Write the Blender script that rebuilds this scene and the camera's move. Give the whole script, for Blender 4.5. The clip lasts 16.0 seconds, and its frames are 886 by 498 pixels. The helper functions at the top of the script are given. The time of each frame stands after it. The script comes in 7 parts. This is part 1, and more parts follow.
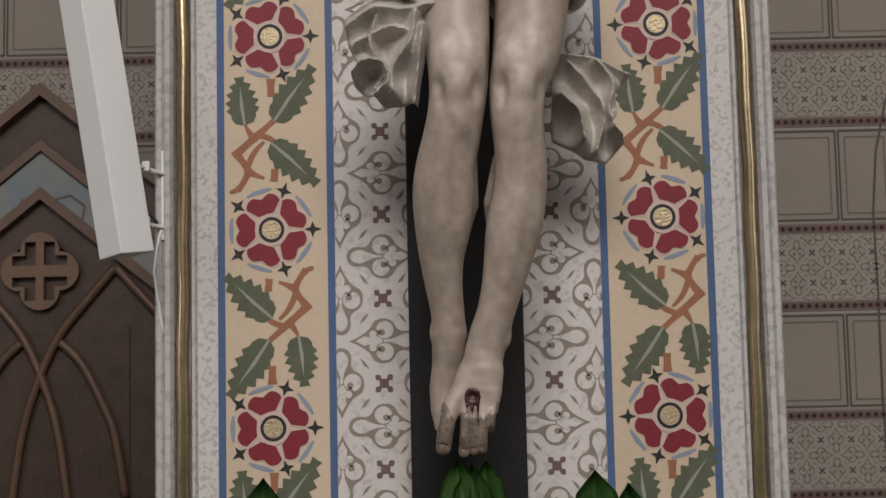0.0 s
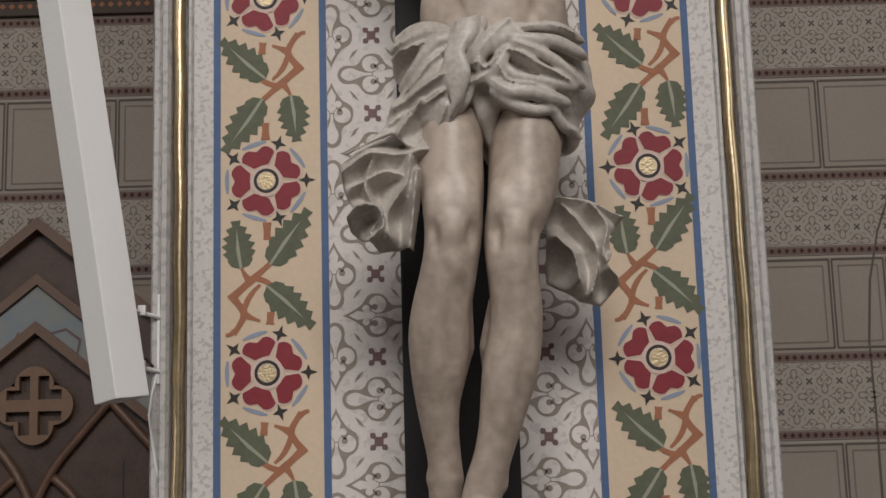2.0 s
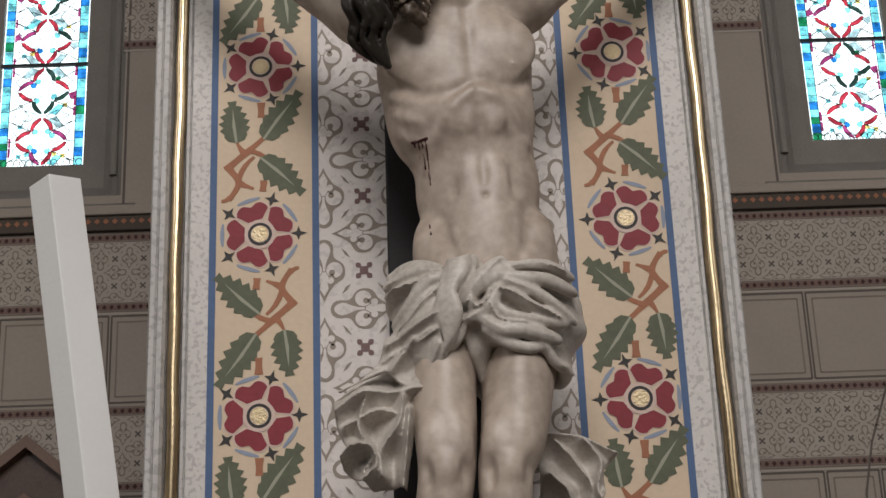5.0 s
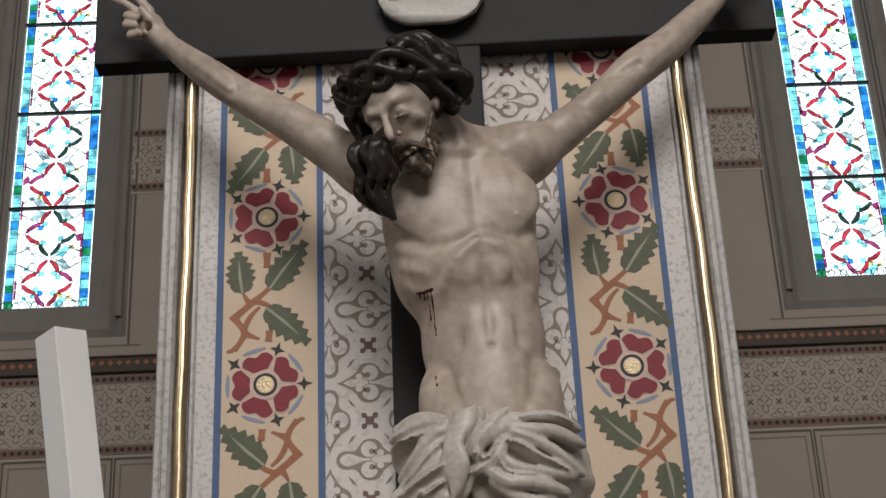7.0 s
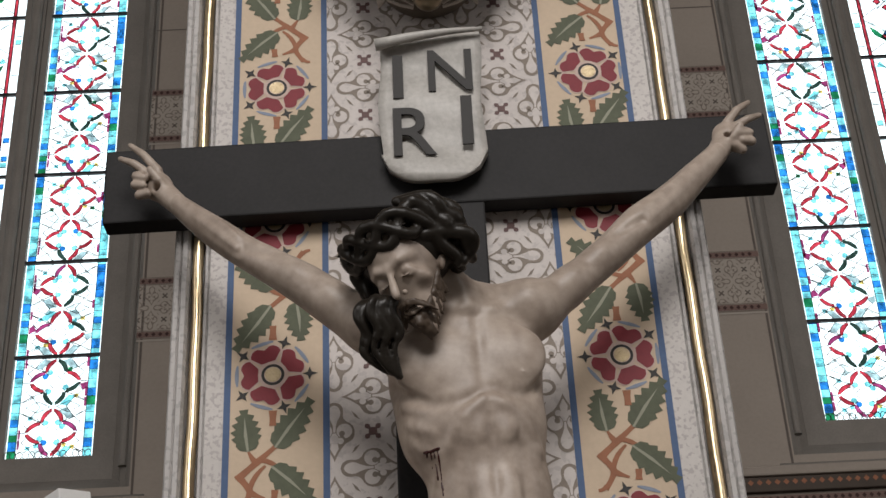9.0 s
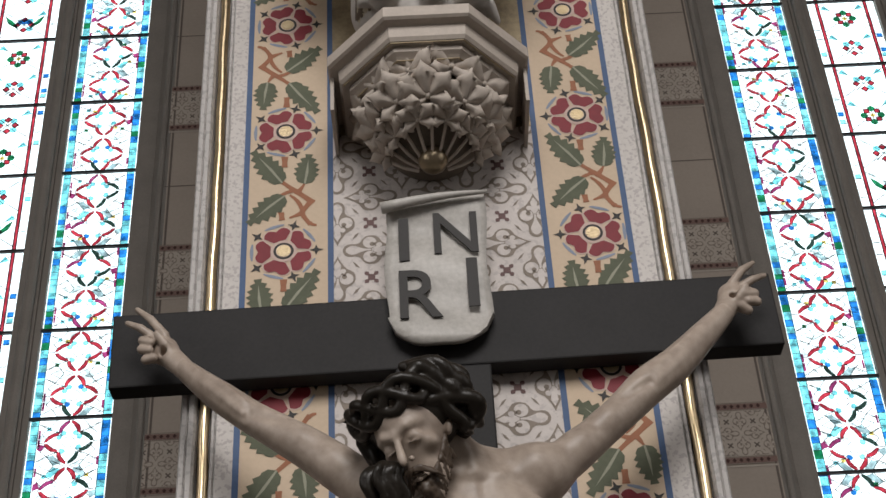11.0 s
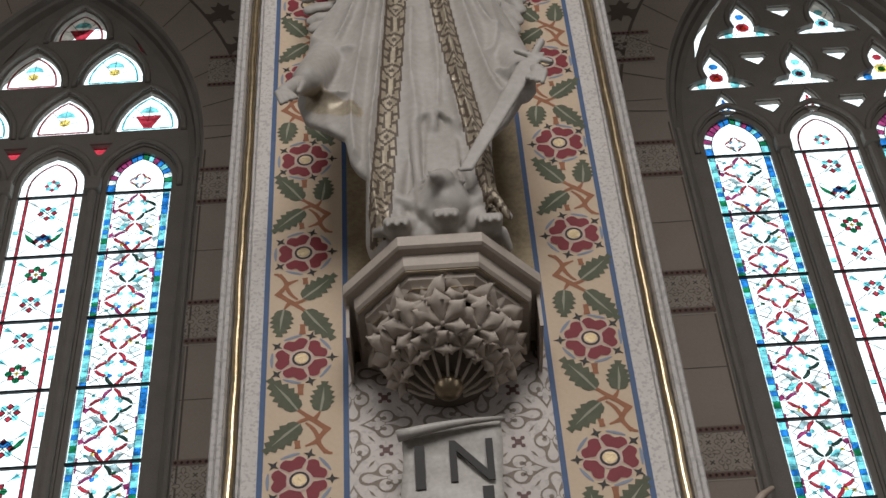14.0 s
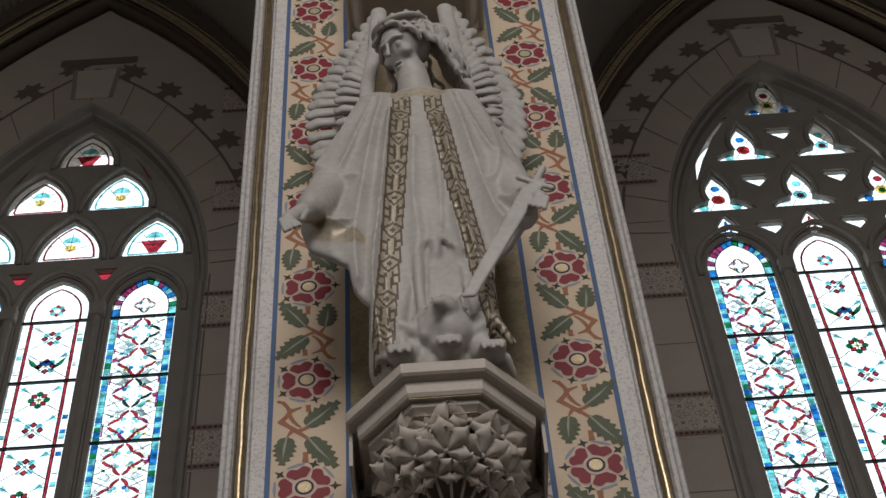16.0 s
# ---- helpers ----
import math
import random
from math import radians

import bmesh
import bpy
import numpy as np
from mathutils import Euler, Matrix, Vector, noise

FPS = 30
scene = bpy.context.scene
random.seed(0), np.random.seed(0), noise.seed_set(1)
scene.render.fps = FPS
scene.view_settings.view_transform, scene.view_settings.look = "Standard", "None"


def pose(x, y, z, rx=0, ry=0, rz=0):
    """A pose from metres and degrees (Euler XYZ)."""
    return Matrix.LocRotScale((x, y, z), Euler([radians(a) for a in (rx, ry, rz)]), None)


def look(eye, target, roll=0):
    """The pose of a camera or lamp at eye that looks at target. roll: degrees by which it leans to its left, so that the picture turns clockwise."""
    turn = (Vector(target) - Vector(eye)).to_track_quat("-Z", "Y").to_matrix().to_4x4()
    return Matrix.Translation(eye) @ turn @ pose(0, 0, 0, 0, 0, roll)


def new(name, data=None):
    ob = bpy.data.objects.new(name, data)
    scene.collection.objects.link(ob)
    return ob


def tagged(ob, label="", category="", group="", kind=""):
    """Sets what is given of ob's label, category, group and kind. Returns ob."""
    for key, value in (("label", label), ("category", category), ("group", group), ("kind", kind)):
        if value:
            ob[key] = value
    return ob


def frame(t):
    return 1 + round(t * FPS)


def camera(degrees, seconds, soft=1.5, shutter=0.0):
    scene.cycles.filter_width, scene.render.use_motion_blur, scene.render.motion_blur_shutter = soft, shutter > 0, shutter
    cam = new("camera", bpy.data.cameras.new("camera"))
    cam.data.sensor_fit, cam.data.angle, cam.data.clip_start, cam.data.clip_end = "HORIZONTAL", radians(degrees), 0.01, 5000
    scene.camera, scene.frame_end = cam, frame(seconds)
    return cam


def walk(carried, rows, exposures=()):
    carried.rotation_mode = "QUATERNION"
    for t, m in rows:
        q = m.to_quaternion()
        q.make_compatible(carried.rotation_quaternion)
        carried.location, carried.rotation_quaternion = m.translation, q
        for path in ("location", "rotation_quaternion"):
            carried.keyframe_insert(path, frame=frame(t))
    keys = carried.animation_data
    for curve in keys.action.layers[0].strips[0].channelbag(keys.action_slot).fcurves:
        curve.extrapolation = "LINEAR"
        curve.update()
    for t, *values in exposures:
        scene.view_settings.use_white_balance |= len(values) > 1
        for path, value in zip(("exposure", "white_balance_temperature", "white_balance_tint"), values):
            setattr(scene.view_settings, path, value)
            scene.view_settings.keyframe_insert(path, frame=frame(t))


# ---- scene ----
cam = camera(33.96, 16.0)
PATH = [
    (0.0, look((-0.020, -2.561, 1.599), (-0.0269, -0.5716, 1.8014), -1.22)),
    (0.5, look((-0.021, -2.563, 1.605), (-0.0270, -0.5776, 1.8482), -1.45)),
    (1.0, look((-0.020, -2.565, 1.613), (-0.0272, -0.5850, 1.8952), -1.27)),
    (1.5, look((-0.019, -2.567, 1.619), (-0.0209, -0.5939, 1.9460), -1.48)),
    (2.0, look((-0.019, -2.569, 1.626), (-0.0159, -0.6045, 2.0002), -1.63)),
    (2.5, look((-0.020, -2.572, 1.634), (-0.0142, -0.6167, 2.0535), -1.81)),
    (3.0, look((-0.021, -2.579, 1.643), (-0.0101, -0.6363, 2.1185), -1.92)),
    (3.5, look((-0.021, -2.585, 1.652), (-0.0045, -0.6560, 2.1791), -2.17)),
    (4.0, look((-0.022, -2.589, 1.659), (-0.0001, -0.6717, 2.2294), -2.15)),
    (4.2, look((-0.021, -2.590, 1.662), (0.0014, -0.6771, 2.2466), -2.05)),
    (6.3, look((-0.020, -2.599, 1.688), (0.0059, -0.7487, 2.4473), -2.51)),
    (6.5, look((-0.020, -2.600, 1.690), (0.0055, -0.7565, 2.4668), -2.53)),
    (7.0, look((-0.021, -2.603, 1.698), (0.0035, -0.7791, 2.5174), -2.58)),
    (7.5, look((-0.020, -2.608, 1.705), (0.0032, -0.8052, 2.5700), -2.63)),
    (8.0, look((-0.020, -2.611, 1.710), (0.0037, -0.8303, 2.6191), -2.68)),
    (8.5, look((-0.020, -2.615, 1.716), (0.0050, -0.8561, 2.6674), -2.91)),
    (9.0, look((-0.021, -2.620, 1.722), (0.0046, -0.8842, 2.7153), -3.03)),
    (9.2, look((-0.021, -2.622, 1.725), (0.0045, -0.8965, 2.7351), -3.07)),
    (11.3, look((-0.021, -2.640, 1.748), (0.0065, -1.0328, 2.9377), -3.65)),
    (11.5, look((-0.022, -2.643, 1.751), (0.0058, -1.0470, 2.9560), -3.76)),
    (12.0, look((-0.022, -2.650, 1.756), (0.0051, -1.0832, 2.9987), -3.73)),
    (12.5, look((-0.022, -2.657, 1.761), (0.0046, -1.1202, 3.0399), -3.90)),
    (13.0, look((-0.024, -2.665, 1.765), (0.0022, -1.1587, 3.0805), -4.22)),
    (13.5, look((-0.024, -2.674, 1.769), (0.0023, -1.1973, 3.1184), -4.32)),
    (14.0, look((-0.024, -2.681, 1.773), (0.0020, -1.2355, 3.1554), -4.22)),
    (14.5, look((-0.024, -2.686, 1.776), (0.0016, -1.2730, 3.1918), -4.14)),
    (15.0, look((-0.023, -2.689, 1.779), (0.0034, -1.3085, 3.2252), -4.29)),
    (15.5, look((-0.020, -2.690, 1.779), (0.0076, -1.3394, 3.2538), -4.49)),
    (16.0, look((-0.020, -2.690, 1.779), (0.0103, -1.3657, 3.2772), -4.73)),
]
walk(cam, PATH, exposures=[(0.0, 0.13), (3.5, 0.11), (7.0, 0.05), (9.0, 0.0), (12.5, -0.12), (16.0, -0.60)])

# ---- world and light ----
world = bpy.data.worlds.new("world")
scene.world = world
world.use_nodes = True
sky = world.node_tree.nodes.new("ShaderNodeTexSky")
sky.sky_type, sky.sun_disc = "NISHITA", False
sky.sun_elevation, sky.sun_rotation = radians(40), radians(200)
world.node_tree.nodes["Background"].inputs[1].default_value = 0.1
world.node_tree.links.new(sky.outputs[0], world.node_tree.nodes["Background"].inputs[0])


def daylight_stand_in(name, eye, target, sx, sy, watts, colour):
    """An area lamp in the nave, standing in for daylight from unseen windows."""
    d = bpy.data.lights.new(name, "AREA")
    d.shape, d.size, d.size_y, d.energy, d.color = "RECTANGLE", sx, sy, watts, colour
    ob = new(name, d)
    ob.matrix_world = look(eye, target)
    return ob


# Side lamps: added fill for the pier's front; these walls have no openings.
daylight_stand_in("daylight_fill_west", (-6.6, -5.0, 5.2), (0, -1.0, 3.0), 2.4, 6.0, 120, (1.0, 0.975, 0.97))
daylight_stand_in("daylight_fill_east", (6.9, -4.0, 5.2), (0, -1.0, 3.0), 2.4, 6.0, 80, (1.0, 0.975, 0.97))
daylight_stand_in("daylight_rear", (0.5, -10.0, 8.8), (0, 0, 2.8), 5.6, 4.4, 965, (1.0, 0.965, 0.945))

# ---- materials ----
def material(name, colour, rough=0.6, metal=0.0, colour2=None, scale=8.0, fine=90.0, bump=0.15, contrast=0.5, spec=0.4):
    """A painted, stone or metal surface: two scales of variation in colour, fine relief."""
    m = bpy.data.materials.new(name)
    m.use_nodes = True
    nt = m.node_tree
    b = nt.nodes["Principled BSDF"]
    b.inputs["Roughness"].default_value, b.inputs["Metallic"].default_value = rough, metal
    b.inputs["Specular IOR Level"].default_value = spec
    geo = nt.nodes.new("ShaderNodeNewGeometry")
    big, small = nt.nodes.new("ShaderNodeTexNoise"), nt.nodes.new("ShaderNodeTexNoise")
    for n, s in ((big, scale), (small, fine)):
        n.inputs["Scale"].default_value, n.inputs["Detail"].default_value = s, 5.0
        nt.links.new(geo.outputs["Position"], n.inputs["Vector"])
    mul = nt.nodes.new("ShaderNodeMath")
    mul.operation = "MULTIPLY_ADD"
    mul.inputs[1].default_value, mul.inputs[2].default_value = 0.45, 0.0
    nt.links.new(small.outputs["Fac"], mul.inputs[0])
    add = nt.nodes.new("ShaderNodeMath")
    add.operation = "MULTIPLY_ADD"
    add.inputs[1].default_value = 0.55
    nt.links.new(big.outputs["Fac"], add.inputs[0])
    nt.links.new(mul.outputs[0], add.inputs[2])
    ramp = nt.nodes.new("ShaderNodeValToRGB")
    c2 = colour2 or tuple(c * (1 - 0.35 * contrast) for c in colour)
    ramp.color_ramp.elements[0].position, ramp.color_ramp.elements[1].position = 0.36, 0.62
    ramp.color_ramp.elements[0].color, ramp.color_ramp.elements[1].color = (*c2, 1), (*colour, 1)
    nt.links.new(add.outputs[0], ramp.inputs[0])
    nt.links.new(ramp.outputs[0], b.inputs["Base Color"])
    bp = nt.nodes.new("ShaderNodeBump")
    bp.inputs["Strength"].default_value, bp.inputs["Distance"].default_value = bump, 0.004
    nt.links.new(small.outputs["Fac"], bp.inputs["Height"])
    nt.links.new(bp.outputs[0], b.inputs["Normal"])
    return m


def granite(name, base, dark, scale, amount):
    """Painted imitation granite: pale ground with a sponge of darker flecks."""
    m = material(name, base, 0.62, bump=0.1, contrast=0.3)
    nt = m.node_tree
    b = nt.nodes["Principled BSDF"]
    old = b.inputs["Base Color"].links[0].from_socket
    geo = nt.nodes.new("ShaderNodeNewGeometry")
    tex = nt.nodes.new("ShaderNodeTexNoise")
    tex.inputs["Scale"].default_value, tex.inputs["Detail"].default_value = scale, 2.5
    nt.links.new(geo.outputs["Position"], tex.inputs["Vector"])
    r = nt.nodes.new("ShaderNodeValToRGB")
    r.color_ramp.elements[0].position, r.color_ramp.elements[1].position = amount, amount + 0.05
    nt.links.new(tex.outputs["Fac"], r.inputs[0])
    mix = nt.nodes.new("ShaderNodeMixRGB")
    mix.inputs[2].default_value = (*dark, 1)
    nt.links.new(r.outputs[0], mix.inputs[0])
    nt.links.new(old, mix.inputs[1])
    nt.links.new(mix.outputs[0], b.inputs["Base Color"])
    return m


def glass(name, colour):
    m = bpy.data.materials.new(name)
    m.use_nodes = True
    nt = m.node_tree
    nt.nodes.remove(nt.nodes["Principled BSDF"])
    out = nt.nodes["Material Output"]
    tr, gl, mix = nt.nodes.new("ShaderNodeBsdfTransparent"), nt.nodes.new("ShaderNodeBsdfGlossy"), nt.nodes.new("ShaderNodeMixShader")
    geo, tex, ramp = nt.nodes.new("ShaderNodeNewGeometry"), nt.nodes.new("ShaderNodeTexNoise"), nt.nodes.new("ShaderNodeValToRGB")
    tex.inputs["Scale"].default_value = 14.0
    nt.links.new(geo.outputs["Position"], tex.inputs["Vector"])
    ramp.color_ramp.elements[0].position, ramp.color_ramp.elements[1].position = 0.35, 0.65
    ramp.color_ramp.elements[0].color = (*[c * 0.62 for c in colour], 1)
    ramp.color_ramp.elements[1].color = (*colour, 1)
    nt.links.new(tex.outputs["Fac"], ramp.inputs[0])
    nt.links.new(ramp.outputs[0], tr.inputs["Color"])
    gl.inputs["Roughness"].default_value = 0.15
    mix.inputs[0].default_value = 0.04
    nt.links.new(tr.outputs[0], mix.inputs[1])
    nt.links.new(gl.outputs[0], mix.inputs[2])
    nt.links.new(mix.outputs[0], out.inputs["Surface"])
    return m


def glow(name, colour, strength):
    m = bpy.data.materials.new(name)
    m.use_nodes = True
    nt = m.node_tree
    nt.nodes.remove(nt.nodes["Principled BSDF"])
    e = nt.nodes.new("ShaderNodeEmission")
    e.inputs[0].default_value, e.inputs[1].default_value = (*colour, 1), strength
    nt.links.new(e.outputs[0], nt.nodes["Material Output"].inputs["Surface"])
    return m


M_CREAM = material("cream_paint", (0.60, 0.47, 0.34), 0.7, contrast=0.25, scale=5)
M_BLUE = material("blue_paint", (0.070, 0.120, 0.235), 0.65, contrast=0.4)
M_RED = material("crimson_paint", (0.215, 0.016, 0.026), 0.6, contrast=0.5, scale=20)
M_PINK = material("pale_outline_paint", (0.60, 0.45, 0.39), 0.7, contrast=0.3)
M_BLACK = material("black_paint", (0.022, 0.019, 0.017), 0.6)
M_LEAF = material("leaf_green_paint", (0.105, 0.115, 0.072), 0.7, contrast=0.6, scale=16)
M_VEIN = material("pale_green_paint", (0.30, 0.30, 0.225), 0.7, contrast=0.3)
M_BROWN = material("twig_brown_paint", (0.33, 0.135, 0.070), 0.7, contrast=0.5, scale=20)
M_SKYB = material("pale_blue_paint", (0.25, 0.285, 0.36), 0.7, contrast=0.4)
M_GOLD = material("gold_leaf", (0.72, 0.57, 0.36), 0.30, 1.0, colour2=(0.52, 0.41, 0.25), scale=18, fine=60, bump=0.12)
M_GILT = material("tarnished_gilding", (0.36, 0.29, 0.18), 0.5, 0.25, colour2=(0.22, 0.17, 0.11), scale=14, fine=90, bump=0.4)
M_BEARD = material("brown_beard_paint", (0.085, 0.060, 0.042), 0.45, contrast=0.6, scale=40)
M_DISC = material("dulled_gold_disc", (0.50, 0.40, 0.26), 0.45, 0.6, colour2=(0.45, 0.35, 0.20), scale=40, fine=200, bump=0.5)
M_GROUND = granite("stencilled_ground", (0.62, 0.565, 0.53), (0.50, 0.455, 0.43), 60.0, 0.56)
M_TAUPE = material("taupe_paint", (0.27, 0.225, 0.185), 0.75, contrast=0.4, scale=30)
M_MAUVE = material("mauve_paint", (0.17, 0.105, 0.10), 0.75, contrast=0.4, scale=30)
M_GRAN = granite("speckled_stone_paint", (0.60, 0.560, 0.525), (0.44, 0.40, 0.385), 115.0, 0.54)
M_GRAN2 = granite("edge_stone", (0.50, 0.475, 0.455), (0.38, 0.36, 0.345), 60.0, 0.53)
M_CROSS = material("ebonised_wood", (0.0165, 0.015, 0.015), 0.60, contrast=1.2, scale=7, fine=120, bump=0.05, spec=0.25)
M_FLESH = material("painted_flesh", (0.43, 0.352, 0.290), 0.44, colour2=(0.27, 0.212, 0.170), scale=7, fine=46, bump=0.08, spec=0.45)
M_GRIMY = material("worn_flesh_paint", (0.24, 0.185, 0.145), 0.40, colour2=(0.095, 0.070, 0.055), scale=60, fine=200, bump=0.2)
M_HAIR = material("dark_brown_carving", (0.020, 0.016, 0.012), 0.38, scale=30, contrast=0.7, spec=0.3)
M_CLOTH = material("greyed_white_cloth", (0.52, 0.475, 0.425), 0.42, colour2=(0.35, 0.31, 0.27), scale=14, fine=120)
M_BLOOD = material("dark_red_paint", (0.045, 0.010, 0.009), 0.4)
M_WALL = material("wall_stone_paint", (0.34, 0.29, 0.245), 0.8, contrast=0.3, scale=2.2, fine=40)
# Darker than the wall stone so the unseen nave bounces less light.
M_NAVE = material("darkened_nave_stone", (0.16, 0.14, 0.12), 0.85, contrast=0.3, scale=1.5)
M_WALLBAND = material("band_ground_paint", (0.40, 0.35, 0.30), 0.8, contrast=0.3, scale=4)
M_BANDLINE = material("band_line_paint", (0.22, 0.18, 0.15), 0.8, contrast=0.3)
M_BANDRED = material("band_red_paint", (0.055, 0.026, 0.022), 0.8, contrast=0.4)
M_JOINT = material("joint_line_paint", (0.13, 0.105, 0.09), 0.8)
M_STONE = material("grey_tracery_stone", (0.235, 0.212, 0.188), 0.8, contrast=0.5, scale=5)
M_DARK = material("dark_string_course", (0.075, 0.055, 0.042), 0.7, contrast=0.5)
M_WOOD = material("dark_oak", (0.085, 0.048, 0.033), 0.45, colour2=(0.045, 0.026, 0.019), scale=6, fine=60)
M_WOOD2 = material("lighter_oak_moulding", (0.15, 0.085, 0.055), 0.42, contrast=0.6, scale=9)
M_WHITE = material("white_enamel", (0.74, 0.73, 0.71), 0.38, contrast=0.08)
M_CONSOLE = material("console_stone", (0.50, 0.435, 0.375), 0.6, contrast=0.4, scale=12)
M_ANGEL = material("angel_white_paint", (0.46, 0.43, 0.40), 0.50, colour2=(0.36, 0.335, 0.305), scale=6, fine=60, bump=0.08)
M_PLANT = material("green_foliage", (0.040, 0.115, 0.024), 0.32, colour2=(0.080, 0.175, 0.045), scale=14)
G_WHITE = glass("clear_glass", (0.86, 0.95, 0.96))
G_RED = glass("red_glass", (0.36, 0.028, 0.045))
G_BLUE = glass("blue_glass", (0.02, 0.17, 0.50))
G_CYAN = glass("turquoise_glass", (0.20, 0.60, 0.66))
G_GREEN = glass("green_glass", (0.010, 0.16, 0.065))
G_YEL = glass("amber_glass", (0.80, 0.58, 0.16))
G_PURP = glass("violet_glass", (0.26, 0.035, 0.12))
G_PALE = glass("pale_blue_glass", (0.30, 0.40, 0.42))
G_DEEP = glass("deep_green_glass", (0.020, 0.040, 0.032))
M_LEAD = material("lead_came", (0.02, 0.02, 0.022), 0.6)
M_SKYGLOW = glow("bright_overcast_sky", (0.93, 0.97, 1.0), 3.2)


# ---- builders ----
def ob_from(name, bm, mats, smooth=False):
    me = bpy.data.meshes.new(name)
    bm.to_mesh(me)
    bm.free()
    for m in (mats if isinstance(mats, (list, tuple)) else [mats]):
        me.materials.append(m)
    if smooth:
        me.polygons.foreach_set("use_smooth", [True] * len(me.polygons))
    return new(name, me)


def part(name, bm, mats, parent, label="", smooth=False):
    ob = ob_from(name, bm, mats, smooth)
    ob.parent = parent
    return tagged(ob, label)


def thing(name, place, label, category, group="", kind=""):
    e = new(name)
    e.location = place
    return tagged(e, label, category, group, kind)


def box(bm, x0, x1, y0, y1, z0, z1, mi=0, bevel=0.0):
    r = bmesh.ops.create_cube(bm, size=1.0, matrix=Matrix.Translation(((x0 + x1) / 2, (y0 + y1) / 2, (z0 + z1) / 2)) @ Matrix.Diagonal((x1 - x0, y1 - y0, z1 - z0, 1)))
    fs = list({f for v in r["verts"] for f in v.link_faces})
    for f in fs:
        f.material_index = mi
    if bevel:
        es = list({e for v in r["verts"] for e in v.link_edges})
        bmesh.ops.bevel(bm, geom=es, offset=bevel, segments=2, affect="EDGES", profile=0.6)
    return bm


def flat(bm, pts, y, mi=0):
    """A painted shape: a polygon of (x, z) points that faces the nave, at depth y."""
    f = bm.faces.new([bm.verts.new((x, y, z)) for x, z in pts])
    f.material_index = mi
    f.normal_update()
    if f.normal.y > 0:
        f.normal_flip()
    return f


def plate(bm, outer, holes, y0, y1, mi=0):
    """An upright slab between y0 (towards the nave) and y1, pierced by holes; outlines are (x, z) points."""
    t = bmesh.new()
    loops = []
    for pts in (outer, *holes):
        vs = [t.verts.new((x, 0, z)) for x, z in pts]
        for a, b in zip(vs, vs[1:] + vs[:1]):
            t.edges.new((a, b))
        loops.append(pts)
    bmesh.ops.triangle_fill(t, edges=list(t.edges), use_beauty=True, normal=(0, -1, 0))
    t.verts.index_update()
    for y in (y0, y1):
        vs = [bm.verts.new((v.co.x, y, v.co.z)) for v in t.verts]
        for f in t.faces:
            k = [vs[v.index] for v in f.verts]
            g = bm.faces.new(k)
            g.normal_update()
            if (g.normal.y > 0) == (y == y0):
                g.normal_flip()
            g.material_index = mi
    t.free()
    for n, pts in enumerate(loops):
        for (xa, za), (xb, zb) in zip(pts, pts[1:] + pts[:1]):
            f = bm.faces.new([bm.verts.new(p) for p in ((xa, y0, za), (xb, y0, zb), (xb, y1, zb), (xa, y1, za))])
            f.material_index = mi
    return bm


def arch(cx, half, z0, spring, rise, n=12):
    """The outline of a pointed opening, clockwise from the lower left."""
    c = (rise * rise - half * half) / (2 * half)  # how far the centres lie outside the middle
    r = half + c
    pts = [(cx - half, z0)]
    top = math.atan2(rise, c)
    for i in range(n + 1):
        a = top * i / n
        pts.append((cx + c - r * math.cos(a), spring + r * math.sin(a)))
    for i in range(n - 1, -1, -1):
        a = top * i / n
        pts.append((cx - c + r * math.cos(a), spring + r * math.sin(a)))
    pts.append((cx + half, z0))
    return pts


def circle(cx, cz, r, n=16, a0=0.0):
    return [(cx + r * math.cos(a0 + 2 * math.pi * i / n), cz + r * math.sin(a0 + 2 * math.pi * i / n)) for i in range(n)]


def tube(bm, pts, r, n=8, mi=0, taper=1.0):
    """A round bar along the points."""
    pts = [Vector(p) for p in pts]
    rings = []
    for i, p in enumerate(pts):
        d = (pts[min(i + 1, len(pts) - 1)] - pts[max(i - 1, 0)]).normalized()
        u = d.cross(Vector((0.31, 0.9, 0.29))).normalized()
        v = d.cross(u)
        k = r * (1 + (taper - 1) * i / max(1, len(pts) - 1))
        rings.append([bm.verts.new(p + k * (math.cos(2 * math.pi * j / n) * u + math.sin(2 * math.pi * j / n) * v)) for j in range(n)])
    for a, b in zip(rings, rings[1:]):
        for j in range(n):
            bm.faces.new((a[j], a[(j + 1) % n], b[(j + 1) % n], b[j])).material_index = mi
    for ring in (rings[0][::-1], rings[-1]):
        bm.faces.new(ring).material_index = mi
    return bm


def sweep_z(bm, profile, z0, z1, mi=0, closed=True, steps=1):
    """Draws a plan outline of (x, y) points upwards."""
    rings = []
    for s in range(steps + 1):
        z = z0 + (z1 - z0) * s / steps
        rings.append([bm.verts.new((x, y, z)) for x, y in profile])
    n = len(profile)
    for a, b in zip(rings, rings[1:]):
        for j in range(n if closed else n - 1):
            f = bm.faces.new((a[j], a[(j + 1) % n], b[(j + 1) % n], b[j]))
            f.material_index = mi
    if closed:
        bm.faces.new(rings[0]).material_index = mi
        bm.faces.new(rings[-1]).material_index = mi
    bmesh.ops.recalc_face_normals(bm, faces=bm.faces[:])
    return bm


